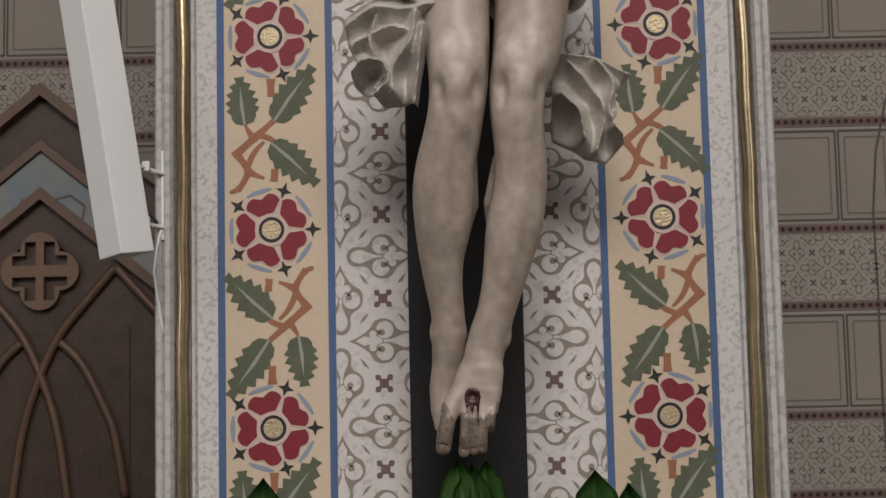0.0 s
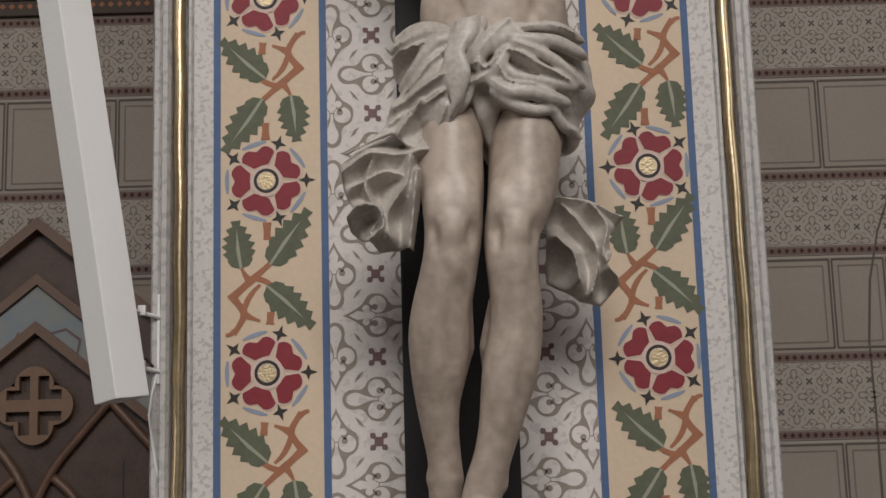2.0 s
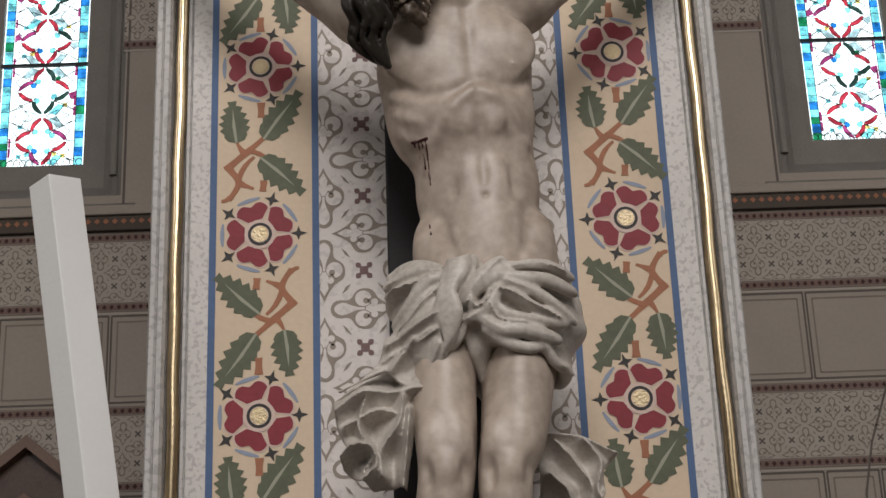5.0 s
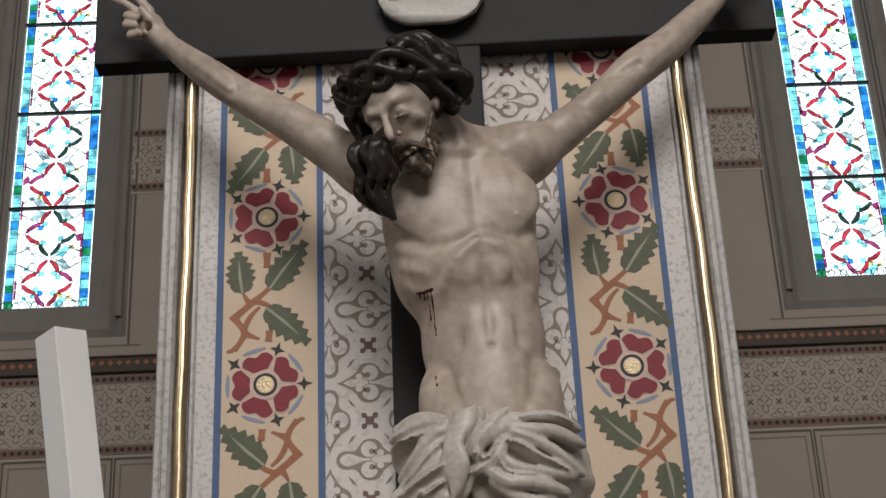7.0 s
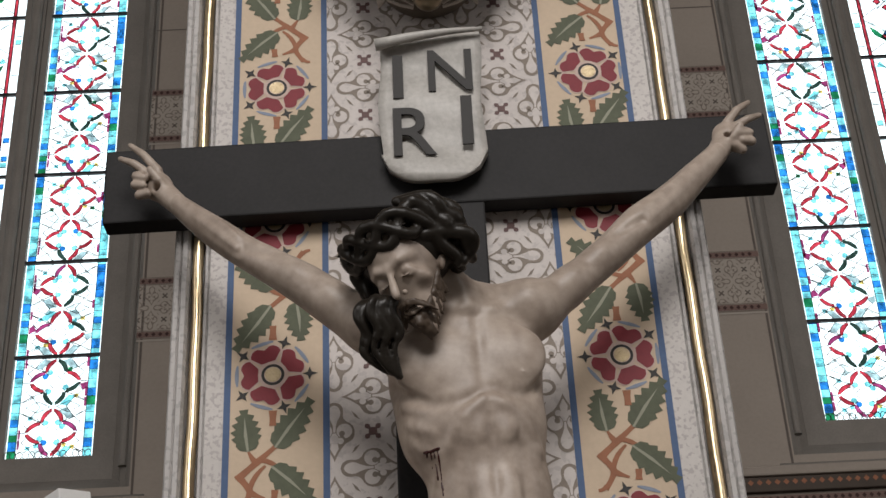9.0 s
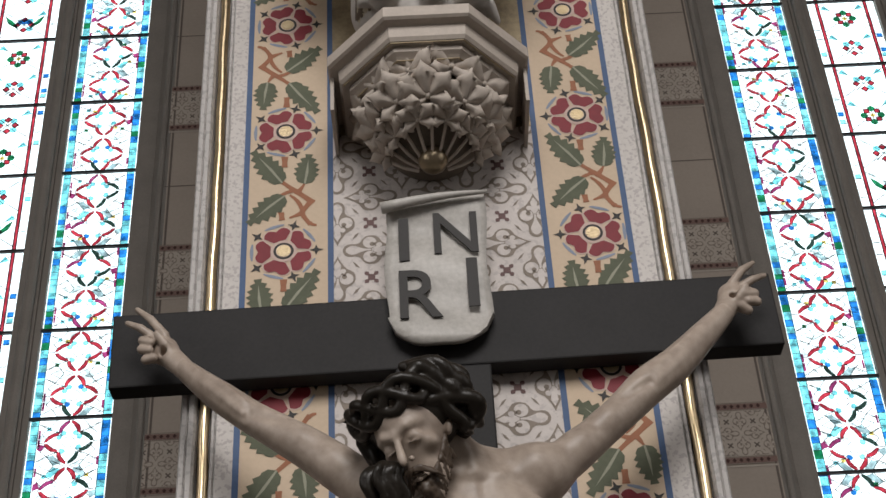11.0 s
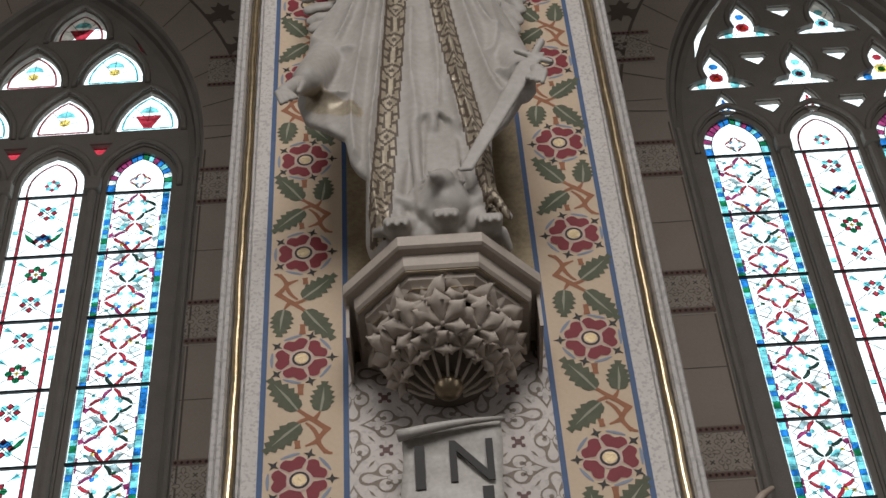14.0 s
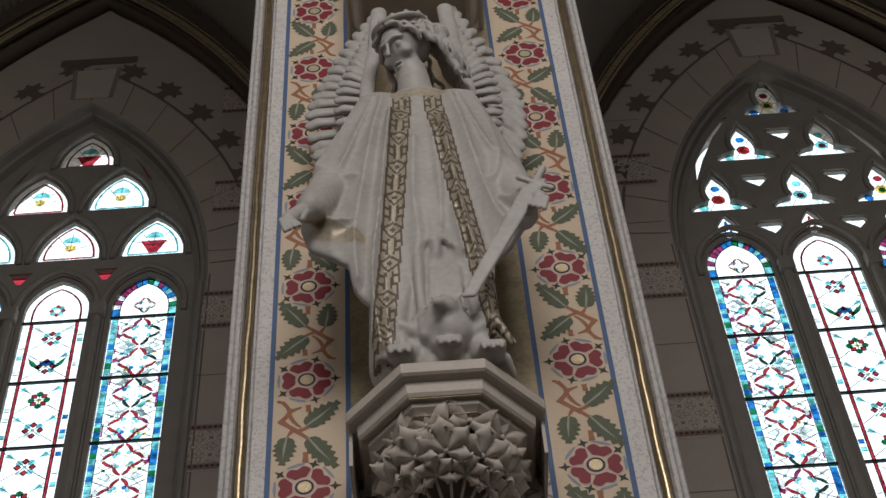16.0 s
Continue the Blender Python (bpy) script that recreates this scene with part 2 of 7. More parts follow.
def line_distance(x, z, pts):
    best = np.full(x.shape, 9.0)
    for (xa, za), (xb, zb) in zip(pts, pts[1:]):
        dx, dz = xb - xa, zb - za
        t = np.clip(((x - xa) * dx + (z - za) * dz) / max(dx * dx + dz * dz, 1e-9), 0, 1)
        best = np.minimum(best, np.hypot(x - xa - t * dx, z - za - t * dz))
    return best


def inside_distance(x, z, pts):
    """Distance to an outline, negative inside it."""
    inside = np.zeros(x.shape, bool)
    for (xa, za), (xb, zb) in zip(pts, pts[1:] + pts[:1]):
        if za != zb:
            inside ^= ((z < za) != (z < zb)) & (x < (xb - xa) * (z - za) / (zb - za) + xa)
    d = line_distance(x, z, pts + pts[:1])
    return np.where(inside, -d, d)


def smooth_path(pts, n=5):
    """A softened way through the points."""
    out = []
    for i in range(len(pts) - 1):
        p0, p1, p2, p3 = pts[max(i - 1, 0)], pts[i], pts[i + 1], pts[min(i + 2, len(pts) - 1)]
        for j in range(n):
            t = j / n
            out.append(tuple(0.5 * (2 * b + (c - a) * t + (2 * a - 5 * b + 4 * c - d) * t * t + (3 * b - a - 3 * c + d) * t ** 3) for a, b, c, d in zip(p0, p1, p2, p3)))
    out.append(pts[-1])
    return out


# ---- carved forms: soft unions of round forms, skinned ----
class Carving:
    def __init__(self, lo, hi, h, even=2, squash=None):
        self.even, self.squash = even, squash  # squash: (y, factor) flattens the finished form towards the plane y
        self.lo, self.h = np.array(lo, float), h
        self.n = np.ceil((np.array(hi) - self.lo) / h).astype(int) + 1
        self.d = np.full(self.n, 0.2, np.float32)

    def _cut(self, lo, hi, k):
        a = np.clip(np.floor((np.array(lo) - 3 * k - 0.015 - self.lo) / self.h).astype(int), 0, self.n)
        b = np.clip(np.ceil((np.array(hi) + 3 * k + 0.015 - self.lo) / self.h).astype(int) + 1, 0, self.n)
        ax = [self.lo[i] + self.h * np.arange(a[i], b[i]) for i in range(3)]
        return tuple(slice(p, q) for p, q in zip(a, b)), np.meshgrid(*ax, indexing="ij", sparse=True)

    def _join(self, s, d, k, sign):
        if self.d[s].size == 0:
            return
        d0 = self.d[s]
        if sign > 0:
            h = np.clip(0.5 + 0.5 * (d0 - d) / k, 0, 1)
            self.d[s] = d0 * (1 - h) + d * h - k * h * (1 - h)
        else:
            h = np.clip(0.5 - 0.5 * (d0 + d) / k, 0, 1)
            self.d[s] = d0 * (1 - h) - d * h + k * h * (1 - h)

    def cone(self, a, b, ra, rb, k=0.02, sign=1):
        return self.chain([a, b], [ra, rb], k, sign)

    def chain(self, pts, radii, k=0.02, sign=1):
        """A round form along the points, joined to the rest as one."""
        if not isinstance(radii, (list, tuple)):
            radii = [radii] * len(pts)
        pts = [np.array(p, float) for p in pts]
        r = max(radii[:len(pts)])
        s, (x, y, z) = self._cut(np.min(pts, 0) - r, np.max(pts, 0) + r, k)
        best = np.full(self.d[s].shape, 9.0, np.float32)
        if best.size == 0:
            return self
        for a, b, ra, rb in zip(pts, pts[1:], radii, radii[1:]):
            ab = b - a
            t = np.clip(((x - a[0]) * ab[0] + (y - a[1]) * ab[1] + (z - a[2]) * ab[2]) / max(ab @ ab, 1e-9), 0, 1)
            d = np.sqrt((x - a[0] - t * ab[0]) ** 2 + (y - a[1] - t * ab[1]) ** 2 + (z - a[2] - t * ab[2]) ** 2) - (ra + (rb - ra) * t)
            np.minimum(best, d, out=best, casting="unsafe")
        self._join(s, best, k, sign)
        return self

    def ball(self, c, r, k=0.02, sign=1, turn=None):
        c, r = np.array(c, float), np.array(r, float) * np.ones(3)
        m = r.max() if turn else r
        s, (x, y, z) = self._cut(c - m, c + m, k)
        x, y, z = x - c[0], y - c[1], z - c[2]
        if turn:
            q = np.array(Euler([radians(v) for v in turn]).to_matrix().transposed())
            x, y, z = (q[i][0] * x + q[i][1] * y + q[i][2] * z for i in range(3))
        k0 = np.sqrt((x / r[0]) ** 2 + (y / r[1]) ** 2 + (z / r[2]) ** 2)
        k1 = np.sqrt((x / r[0] ** 2) ** 2 + (y / r[1] ** 2) ** 2 + (z / r[2] ** 2) ** 2)
        self._join(s, k0 * (k0 - 1) / np.maximum(k1, 1e-6), k, sign)
        return self

    def sheet(self, outline, depth, thick, k=0.006):
        """A hanging cloth: an (x, z) outline, its middle at depth(x, z)."""
        xs, zs = [q[0] for q in outline], [q[1] for q in outline]
        s, (x, y, z) = self._cut((min(xs), -9, min(zs)), (max(xs), 9, max(zs)), 0.01)
        x2, z2 = x[:, 0, :], z[:, 0, :]
        flat_d = inside_distance(x2 + 0 * z2, z2 + 0 * x2, outline)
        mid = depth(x2 + 0 * z2, z2 + 0 * x2)
        p, q = flat_d[:, None, :], np.abs(y - mid[:, None, :]) - thick
        d = 0.5 * (p + q + np.sqrt((p - q) ** 2 + 0.00008))
        self._join(s, d, k, 1)
        return self

    def wrap(self, c, r, outline, swell, k=0.006):
        """A cloth drawn round an oval body: only inside the (x, z) outline, swollen by swell(x, z)."""
        xs, zs = [q[0] for q in outline], [q[1] for q in outline]
        s, (x, y, z) = self._cut((min(xs), c[1] - r[1] - 0.06, min(zs)), (max(xs), c[1] + r[1], max(zs)), 0.01)
        x2, z2 = x[:, 0, :] + 0 * z[:, 0, :], z[:, 0, :] + 0 * x[:, 0, :]
        flat_d = inside_distance(x2, z2, outline)
        k0 = np.sqrt(((x - c[0]) / r[0]) ** 2 + ((y - c[1]) / r[1]) ** 2 + ((z - c[2]) / r[2]) ** 2)
        d = (k0 - 1) * min(r) - swell(x2, z2)[:, None, :]
        p = flat_d[:, None, :]
        self._join(s, 0.5 * (d + p + np.sqrt((d - p) ** 2 + 0.00012)), k, 1)
        return self

    def front(self, x, z):
        """How far forward the surface stands at (x, z)."""
        i, k = int(round((x - self.lo[0]) / self.h)), int(round((z - self.lo[2]) / self.h))
        j = int(np.argmax(self.d[i, :, k] < 0))
        return self.lo[1] + self.h * (j - 0.5)

    def skin(self):
        """The surface as vertices and quads."""
        d = self.d
        d[0], d[-1], d[:, 0], d[:, -1], d[:, :, 0], d[:, :, -1] = 0.1, 0.1, 0.1, 0.1, 0.1, 0.1
        neg = d < 0
        cells = np.zeros(np.array(d.shape) - 1, np.int8)
        for i in (0, 1):
            for j in (0, 1):
                for k in (0, 1):
                    cells += neg[i:d.shape[0] - 1 + i, j:d.shape[1] - 1 + j, k:d.shape[2] - 1 + k]
        act = np.argwhere((cells > 0) & (cells < 8))
        idx = np.full(cells.shape, -1, np.int32)
        idx[tuple(act.T)] = np.arange(len(act))
        acc, cnt = np.zeros((len(act), 3)), np.zeros(len(act))
        corners = [np.array(c) for c in ((0, 0, 0), (1, 0, 0), (0, 1, 0), (0, 0, 1), (1, 1, 0), (1, 0, 1), (0, 1, 1), (1, 1, 1))]
        for p in corners:
            for q in corners:
                if (q - p).sum() == 1 and (q - p).min() >= 0:
                    da, db = d[tuple((act + p).T)], d[tuple((act + q).T)]
                    c = (da < 0) != (db < 0)
                    t = (da[c] / (da[c] - db[c]))[:, None]
                    acc[c] += p + t * (q - p)
                    cnt[c] += 1
        verts = self.lo + self.h * (act + acc / cnt[:, None])
        quads = []
        for ax in range(3):
            u, v = np.eye(3, dtype=int)[(ax + 1) % 3], np.eye(3, dtype=int)[(ax + 2) % 3]
            e = np.eye(3, dtype=int)[ax]
            lo = neg[tuple(slice(0, s - k) for s, k in zip(neg.shape, e))]
            hi = neg[tuple(slice(k, s) for s, k in zip(neg.shape, e))]
            w = np.argwhere(lo != hi)
            inside = lo[tuple(w.T)]
            q = np.stack([idx[tuple((w - u - v).T)], idx[tuple((w - v).T)], idx[tuple(w.T)], idx[tuple((w - u).T)]], 1)
            q[~inside] = q[~inside][:, ::-1]
            quads.append(q)
        quads = np.concatenate(quads)
        for step in range(self.even):  # even out the steps of the grid
            total, count = np.zeros_like(verts), np.zeros(len(verts))
            for i in range(4):
                p, q = quads[:, i], quads[:, (i + 1) % 4]
                for a, b in ((p, q), (q, p)):
                    for ax in range(3):
                        total[:, ax] += np.bincount(a, weights=verts[b, ax], minlength=len(verts))
                    count += np.bincount(a, minlength=len(verts))
            verts = verts + 0.55 * (total / np.maximum(count, 1)[:, None] - verts)
        if self.squash:
            verts[:, 1] = self.squash[0] + self.squash[1] * (verts[:, 1] - self.squash[0])
        return verts, quads


def carved(name, pieces, mats, parent=None):
    """One smooth mesh of several carvings; each piece is (carving, material index or a function of face centres)."""
    vs, qs, mi, base = [], [], [], 0
    for c, index in pieces:
        v, q = c.skin()
        vs.append(v)
        qs.append(q + base)
        base += len(v)
        mi.append(index(v[q].mean(1)) if callable(index) else np.full(len(q), index))
    v, q = np.concatenate(vs), np.concatenate(qs)
    me = bpy.data.meshes.new(name)
    me.vertices.add(len(v))
    me.vertices.foreach_set("co", v.astype(np.float32).ravel())
    me.loops.add(4 * len(q))
    me.loops.foreach_set("vertex_index", q.astype(np.int32).ravel())
    me.polygons.add(len(q))
    me.polygons.foreach_set("loop_start", np.arange(0, 4 * len(q), 4, dtype=np.int32))
    me.polygons.foreach_set("material_index", np.concatenate(mi).astype(np.int32))
    me.polygons.foreach_set("use_smooth", np.ones(len(q), bool))
    for m in mats:
        me.materials.append(m)
    me.update(calc_edges=True)
    ob = new(name, me)
    ob.parent = parent
    return ob

# ---- the pier ----
PIER_TOP = 12.0
pier = thing("pier", (0, 0, 0), "painted stone pier with rose borders, damask centre and gilt edge rolls", "pier", kind="structure")
bm = bmesh.new()
edge = [(0.000, 0.0), (0.037, 0.0), (0.039, 0.006), (0.042, 0.002), (0.047, 0.002), (0.050, 0.012), (0.054, 0.030), (0.076, 0.030), (0.080, 0.006), (0.085, -0.003), (0.094, -0.003),
        (0.097, 0.006), (0.101, 0.001), (0.109, -0.001), (0.113, 0.006), (0.113, 0.25), (0.02, 0.9)]
prof = [(-0.4285 - u, v) for u, v in reversed(edge)] + [(0.4555 + u, v) for u, v in edge]
sweep_z(bm, prof, -0.0, PIER_TOP)
part("shaft", bm, M_GRAN2, pier)
for x in (-0.4920, 0.5195):
    bm = bmesh.new()
    pts = [(x + 0.0014 * math.sin(7 * z + x) + 0.0010 * math.sin(29 * z), 0.010 + 0.001 * math.sin(11 * z), z) for z in [0.2 + 0.05 * i for i in range(230)]]
    tube(bm, pts, 0.0112, 12)
    part("gilt_roll", bm, M_GOLD, pier, "worn gilded roll moulding", True)


def strip(name, x0, x1, y, m, z0=0.0, z1=PIER_TOP):
    bm = bmesh.new()
    box(bm, x0, x1, y, y + 0.004, z0, z1)
    return part(name, bm, m, pier)


strip("speckled_border", -0.4640, -0.4285, -0.0022, M_GRAN)
strip("speckled_border", 0.4505, 0.4910, -0.0022, M_GRAN)
strip("blue_line", -0.4285, -0.4155, -0.003, M_BLUE)
strip("blue_line", -0.2335, -0.2205, -0.003, M_BLUE)
strip("blue_line", 0.2500, 0.2630, -0.003, M_BLUE)
strip("blue_line", 0.4375, 0.4505, -0.003, M_BLUE)
strip("cream_border", -0.4155, -0.2335, -0.0022, M_CREAM)
strip("cream_border", 0.2630, 0.4375, -0.0022, M_CREAM)
strip("damask_ground", -0.2205, 0.2500, -0.0022, M_GROUND)

# ---- the far wall with its two windows ----
WY = 6.2
LWX, RWX = -3.415, 3.735
SILL, SPRING, RISE, HALF = 5.12, 11.70, 2.85, 1.43
wall = thing("wall_north", (0, WY, 0), "grey-beige painted stone wall with stencilled bands", "wall", kind="structure")
bm = bmesh.new()
plate(bm, [(-9, 0), (-9, 20), (9, 20), (9, 0)], [arch(x, HALF, SILL, SPRING, RISE, 16) for x in (LWX, RWX)], 0, 0.02)
plate(bm, [(-9, 0), (-9, 20), (9, 20), (9, 0)], [arch(x, HALF + 0.02, SILL - 0.02, SPRING, RISE + 0.02, 16) for x in (LWX, RWX)], 0.024, 0.7)
part("masonry", bm, M_WALL, wall)

bm = bmesh.new()
box(bm, -9, 9, 0, 0.02, 0, 18)
back = part("sky_backdrop", bm, M_SKYGLOW, None)
back.location = (0, 9.5, 0)
tagged(back, "bright overcast sky beyond the windows", "sky", kind="structure")

M_FLOOR = material("dark_floor_stone", (0.09, 0.08, 0.07), 0.6, contrast=0.4, scale=3)
# the rest of the nave closes the place behind the eye, unseen and darkened to cut bounce
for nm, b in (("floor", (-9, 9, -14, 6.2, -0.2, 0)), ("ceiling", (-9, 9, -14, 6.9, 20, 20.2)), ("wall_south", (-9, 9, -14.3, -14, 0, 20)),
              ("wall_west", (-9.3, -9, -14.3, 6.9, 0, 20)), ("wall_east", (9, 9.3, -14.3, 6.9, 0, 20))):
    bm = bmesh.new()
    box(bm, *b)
    tagged(ob_from(nm, bm, M_FLOOR if nm == "floor" else M_NAVE), "plain unseen surface closing the nave, darkened to bounce less light", "wall", kind="structure")

# ---- stained glass ----
GLASS = [G_WHITE, G_RED, G_BLUE, G_CYAN, G_GREEN, G_YEL, G_PURP, M_LEAD, G_DEEP, G_PALE]
WHITE, RED, BLUE, CYAN, GREEN, YEL, PURP, LEAD, DEEP, PALE = range(10)
LW, LH, LIGHT0, BARS = 0.596, 0.755, 5.456, 8  # a light's width, a panel's height, the foot of the glass, panels in a light


def line(bm, pts, w, y, mi):
    """A painted or leaded line of even width through (x, z) points."""
    for (xa, za), (xb, zb) in zip(pts, pts[1:]):
        dx, dz = xb - xa, zb - za
        n = math.hypot(dx, dz) or 1
        ox, oz = -dz / n * w / 2, dx / n * w / 2
        flat(bm, [(xa + ox, za + oz), (xb + ox, zb + oz), (xb - ox, zb - oz), (xa - ox, za - oz)], y, mi)


def arc(cx, cz, r, a0, a1, n=8):
    return [(cx + r * math.cos(radians(a0 + (a1 - a0) * i / n)), cz + r * math.sin(radians(a0 + (a1 - a0) * i / n))) for i in range(n + 1)]


def quatrefoil(bm, cx, cz, rng, s=1.0):
    """Four open lobes of broken coloured strokes round a white star with small blue corners."""
    for q in range(4):
        a = 90 * q
        ox, oz = cx + 0.072 * s * math.cos(radians(a)), cz + 0.072 * s * math.sin(radians(a))
        for lo, hi in ((-104, -4), (4, 104)):
            tint = rng.choice([RED, RED, RED, RED, RED, PURP, DEEP])
            stroke, edge = [], []
            for i in range(8):
                t = radians(a + lo + (hi - lo) * i / 7)
                r = 0.061 * s * (1 + 0.10 * math.exp(-((lo + (hi - lo) * i / 7) / 22) ** 2))
                w = 0.0250 * s * math.sin(math.pi * (0.24 + 0.56 * i / 7))
                stroke.append((ox + r * math.cos(t), oz + r * math.sin(t)))
                edge.append((ox + (r - w) * math.cos(t), oz + (r - w) * math.sin(t)))
            flat(bm, stroke + edge[::-1], -0.004, tint)
            line(bm, stroke, 0.0045, -0.008, LEAD)
            line(bm, edge, 0.0040, -0.008, LEAD)
        b = radians(a + 45)
        for e in (-0.26, 0.26):
            px, pz = cx + 0.066 * s * math.cos(b + e), cz + 0.066 * s * math.sin(b + e)
            flat(bm, circle(px, pz, 0.0185 * s, 6, b), -0.005, rng.choice([CYAN, CYAN, CYAN, BLUE, WHITE]))
        line(bm, [(cx + 0.055 * s * math.cos(b), cz + 0.055 * s * math.sin(b)), (cx + 0.115 * s * math.cos(b), cz + 0.115 * s * math.sin(b))], 0.005, -0.008, LEAD)
        if rng.random() < 0.35:
            px, pz = cx + 0.105 * s * math.cos(b), cz + 0.105 * s * math.sin(b)
            flat(bm, circle(px, pz, 0.017 * s, 4, b), -0.005, rng.choice([YEL, YEL, GREEN, CYAN]))


def border(bm, x0, x1, z0, z1, rng):
    z, k = z0, rng.randint(0, 1)
    while z < z1 - 0.01:
        h = min(rng.uniform(0.045, 0.075), z1 - z)
        k += 1
        if k % 2:
            flat(bm, [(x0, z), (x1, z), (x1, z + h), (x0, z + h)], -0.004, rng.choice([BLUE, BLUE, CYAN, CYAN, CYAN, BLUE, GREEN]))
        else:
            flat(bm, [(x0, z), (x1, z), (x1, z + h), (x0, z + h)], -0.004, rng.choice([CYAN, BLUE, CYAN]))
            flat(bm, [((x0 + x1) / 2 + 0.46 * (x1 - x0) * math.cos(q), z + h / 2 + 0.46 * h * math.sin(q)) for q in [0.628 * w for w in range(10)]], -0.0055, WHITE)
        line(bm, [(x0, z), (x1, z)], 0.0045, -0.008, LEAD)
        z += h


def panel_rich(seed):
    """A panel with two crimson quatrefoils and a border of small coloured blocks."""
    rng = random.Random(seed)
    bm = bmesh.new()
    flat(bm, [(0, 0), (LW, 0), (LW, LH), (0, LH)], 0, WHITE)
    for x0, x1 in ((0.012, 0.072), (LW - 0.072, LW - 0.012)):
        border(bm, x0, x1, 0.0, LH, rng)
        inner = x1 if x0 < 0.3 else x0
        line(bm, [(inner, 0), (inner, LH)], 0.006, -0.008, LEAD)
    for x0, x1 in ((0.076, 0.092), (LW - 0.092, LW - 0.076)):
        z = 0.0
        while z < LH - 0.08:
            if rng.random() < 0.4:
                flat(bm, [(x0, z), (x1, z), (x1, z + 0.07), (x0, z + 0.07)], -0.004, PURP)
            z += 0.075
    for cz in (0.19, 0.565):
        quatrefoil(bm, LW / 2, cz, rng, 1.27)
    for cz in (0.19, 0.565):  # leads that tie the foils to the border, with small quarries
        for sx in (-1, 1):
            line(bm, [(LW / 2 + sx * 0.172, cz), (LW / 2 + sx * 0.222, cz)], 0.0070, -0.0082, LEAD)
            for sz in (-1, 1):
                mid = (LW / 2 + sx * 0.150, cz + sz * 0.108)
                line(bm, [(LW / 2 + sx * 0.075, cz + sz * 0.075), mid, (LW / 2 + sx * 0.222, cz + sz * 0.150)], 0.0070, -0.0082, LEAD)
                line(bm, [mid, (LW / 2 + sx * 0.090, cz + sz * 0.186)], 0.0060, -0.0082, LEAD)
                line(bm, [(LW / 2 + sx * 0.160, cz + sz * 0.030), (LW / 2 + sx * 0.195, cz + sz * 0.070), mid], 0.0060, -0.0082, LEAD)
                if rng.random() < 0.6:
                    flat(bm, [(LW / 2 + sx * 0.100, cz + sz * 0.098), mid, (LW / 2 + sx * 0.090, cz + sz * 0.180), (LW / 2 + sx * 0.040, cz + sz * 0.165)], -0.0033, rng.choice([PALE, PALE, CYAN, WHITE]))
                if rng.random() < 0.4:
                    flat(bm, [(LW / 2 + sx * 0.165, cz + sz * 0.020), (LW / 2 + sx * 0.195, cz + sz * 0.070), (LW / 2 + sx * 0.222, cz + sz * 0.050), (LW / 2 + sx * 0.222, cz + sz * 0.004)], -0.0033, rng.choice([PALE, WHITE, PURP]))
                if rng.random() < 0.55:
                    flat(bm, circle(mid[0], mid[1], 0.022, 4, rng.uniform(0, 1.5)), -0.0036, rng.choice([CYAN, YEL, GREEN, PURP, CYAN, WHITE]))
        for q in range(4):
            t = radians(45 + 90 * q)
            line(bm, [(LW / 2 + 0.05 * math.cos(t + 0.6), cz + 0.05 * math.sin(t + 0.6)), (LW / 2 + 0.05 * math.cos(t - 0.6), cz + 0.05 * math.sin(t - 0.6))], 0.0050, -0.0082, LEAD)
    for sx in (-1, 1):  # pale lozenges between the foils
        x = LW / 2 + sx * 0.105
        flat(bm, [(x - 0.085, 0.378), (x, 0.335), (x + 0.085, 0.378), (x, 0.421)], -0.0035, WHITE)
        line(bm, [(x - 0.085, 0.378), (x, 0.335), (x + 0.085, 0.378), (x, 0.421), (x - 0.085, 0.378)], 0.005, -0.008, LEAD)
    for z in (0.0, 0.378):
        for sx in (-1, 1):
            line(bm, [(LW / 2 + sx * 0.205, z + 0.04), (LW / 2 + sx * 0.130, z + 0.075)], 0.005, -0.008, LEAD)
            line(bm, [(LW / 2 + sx * 0.205, z + 0.335), (LW / 2 + sx * 0.130, z + 0.300)], 0.005, -0.008, LEAD)
    return bm


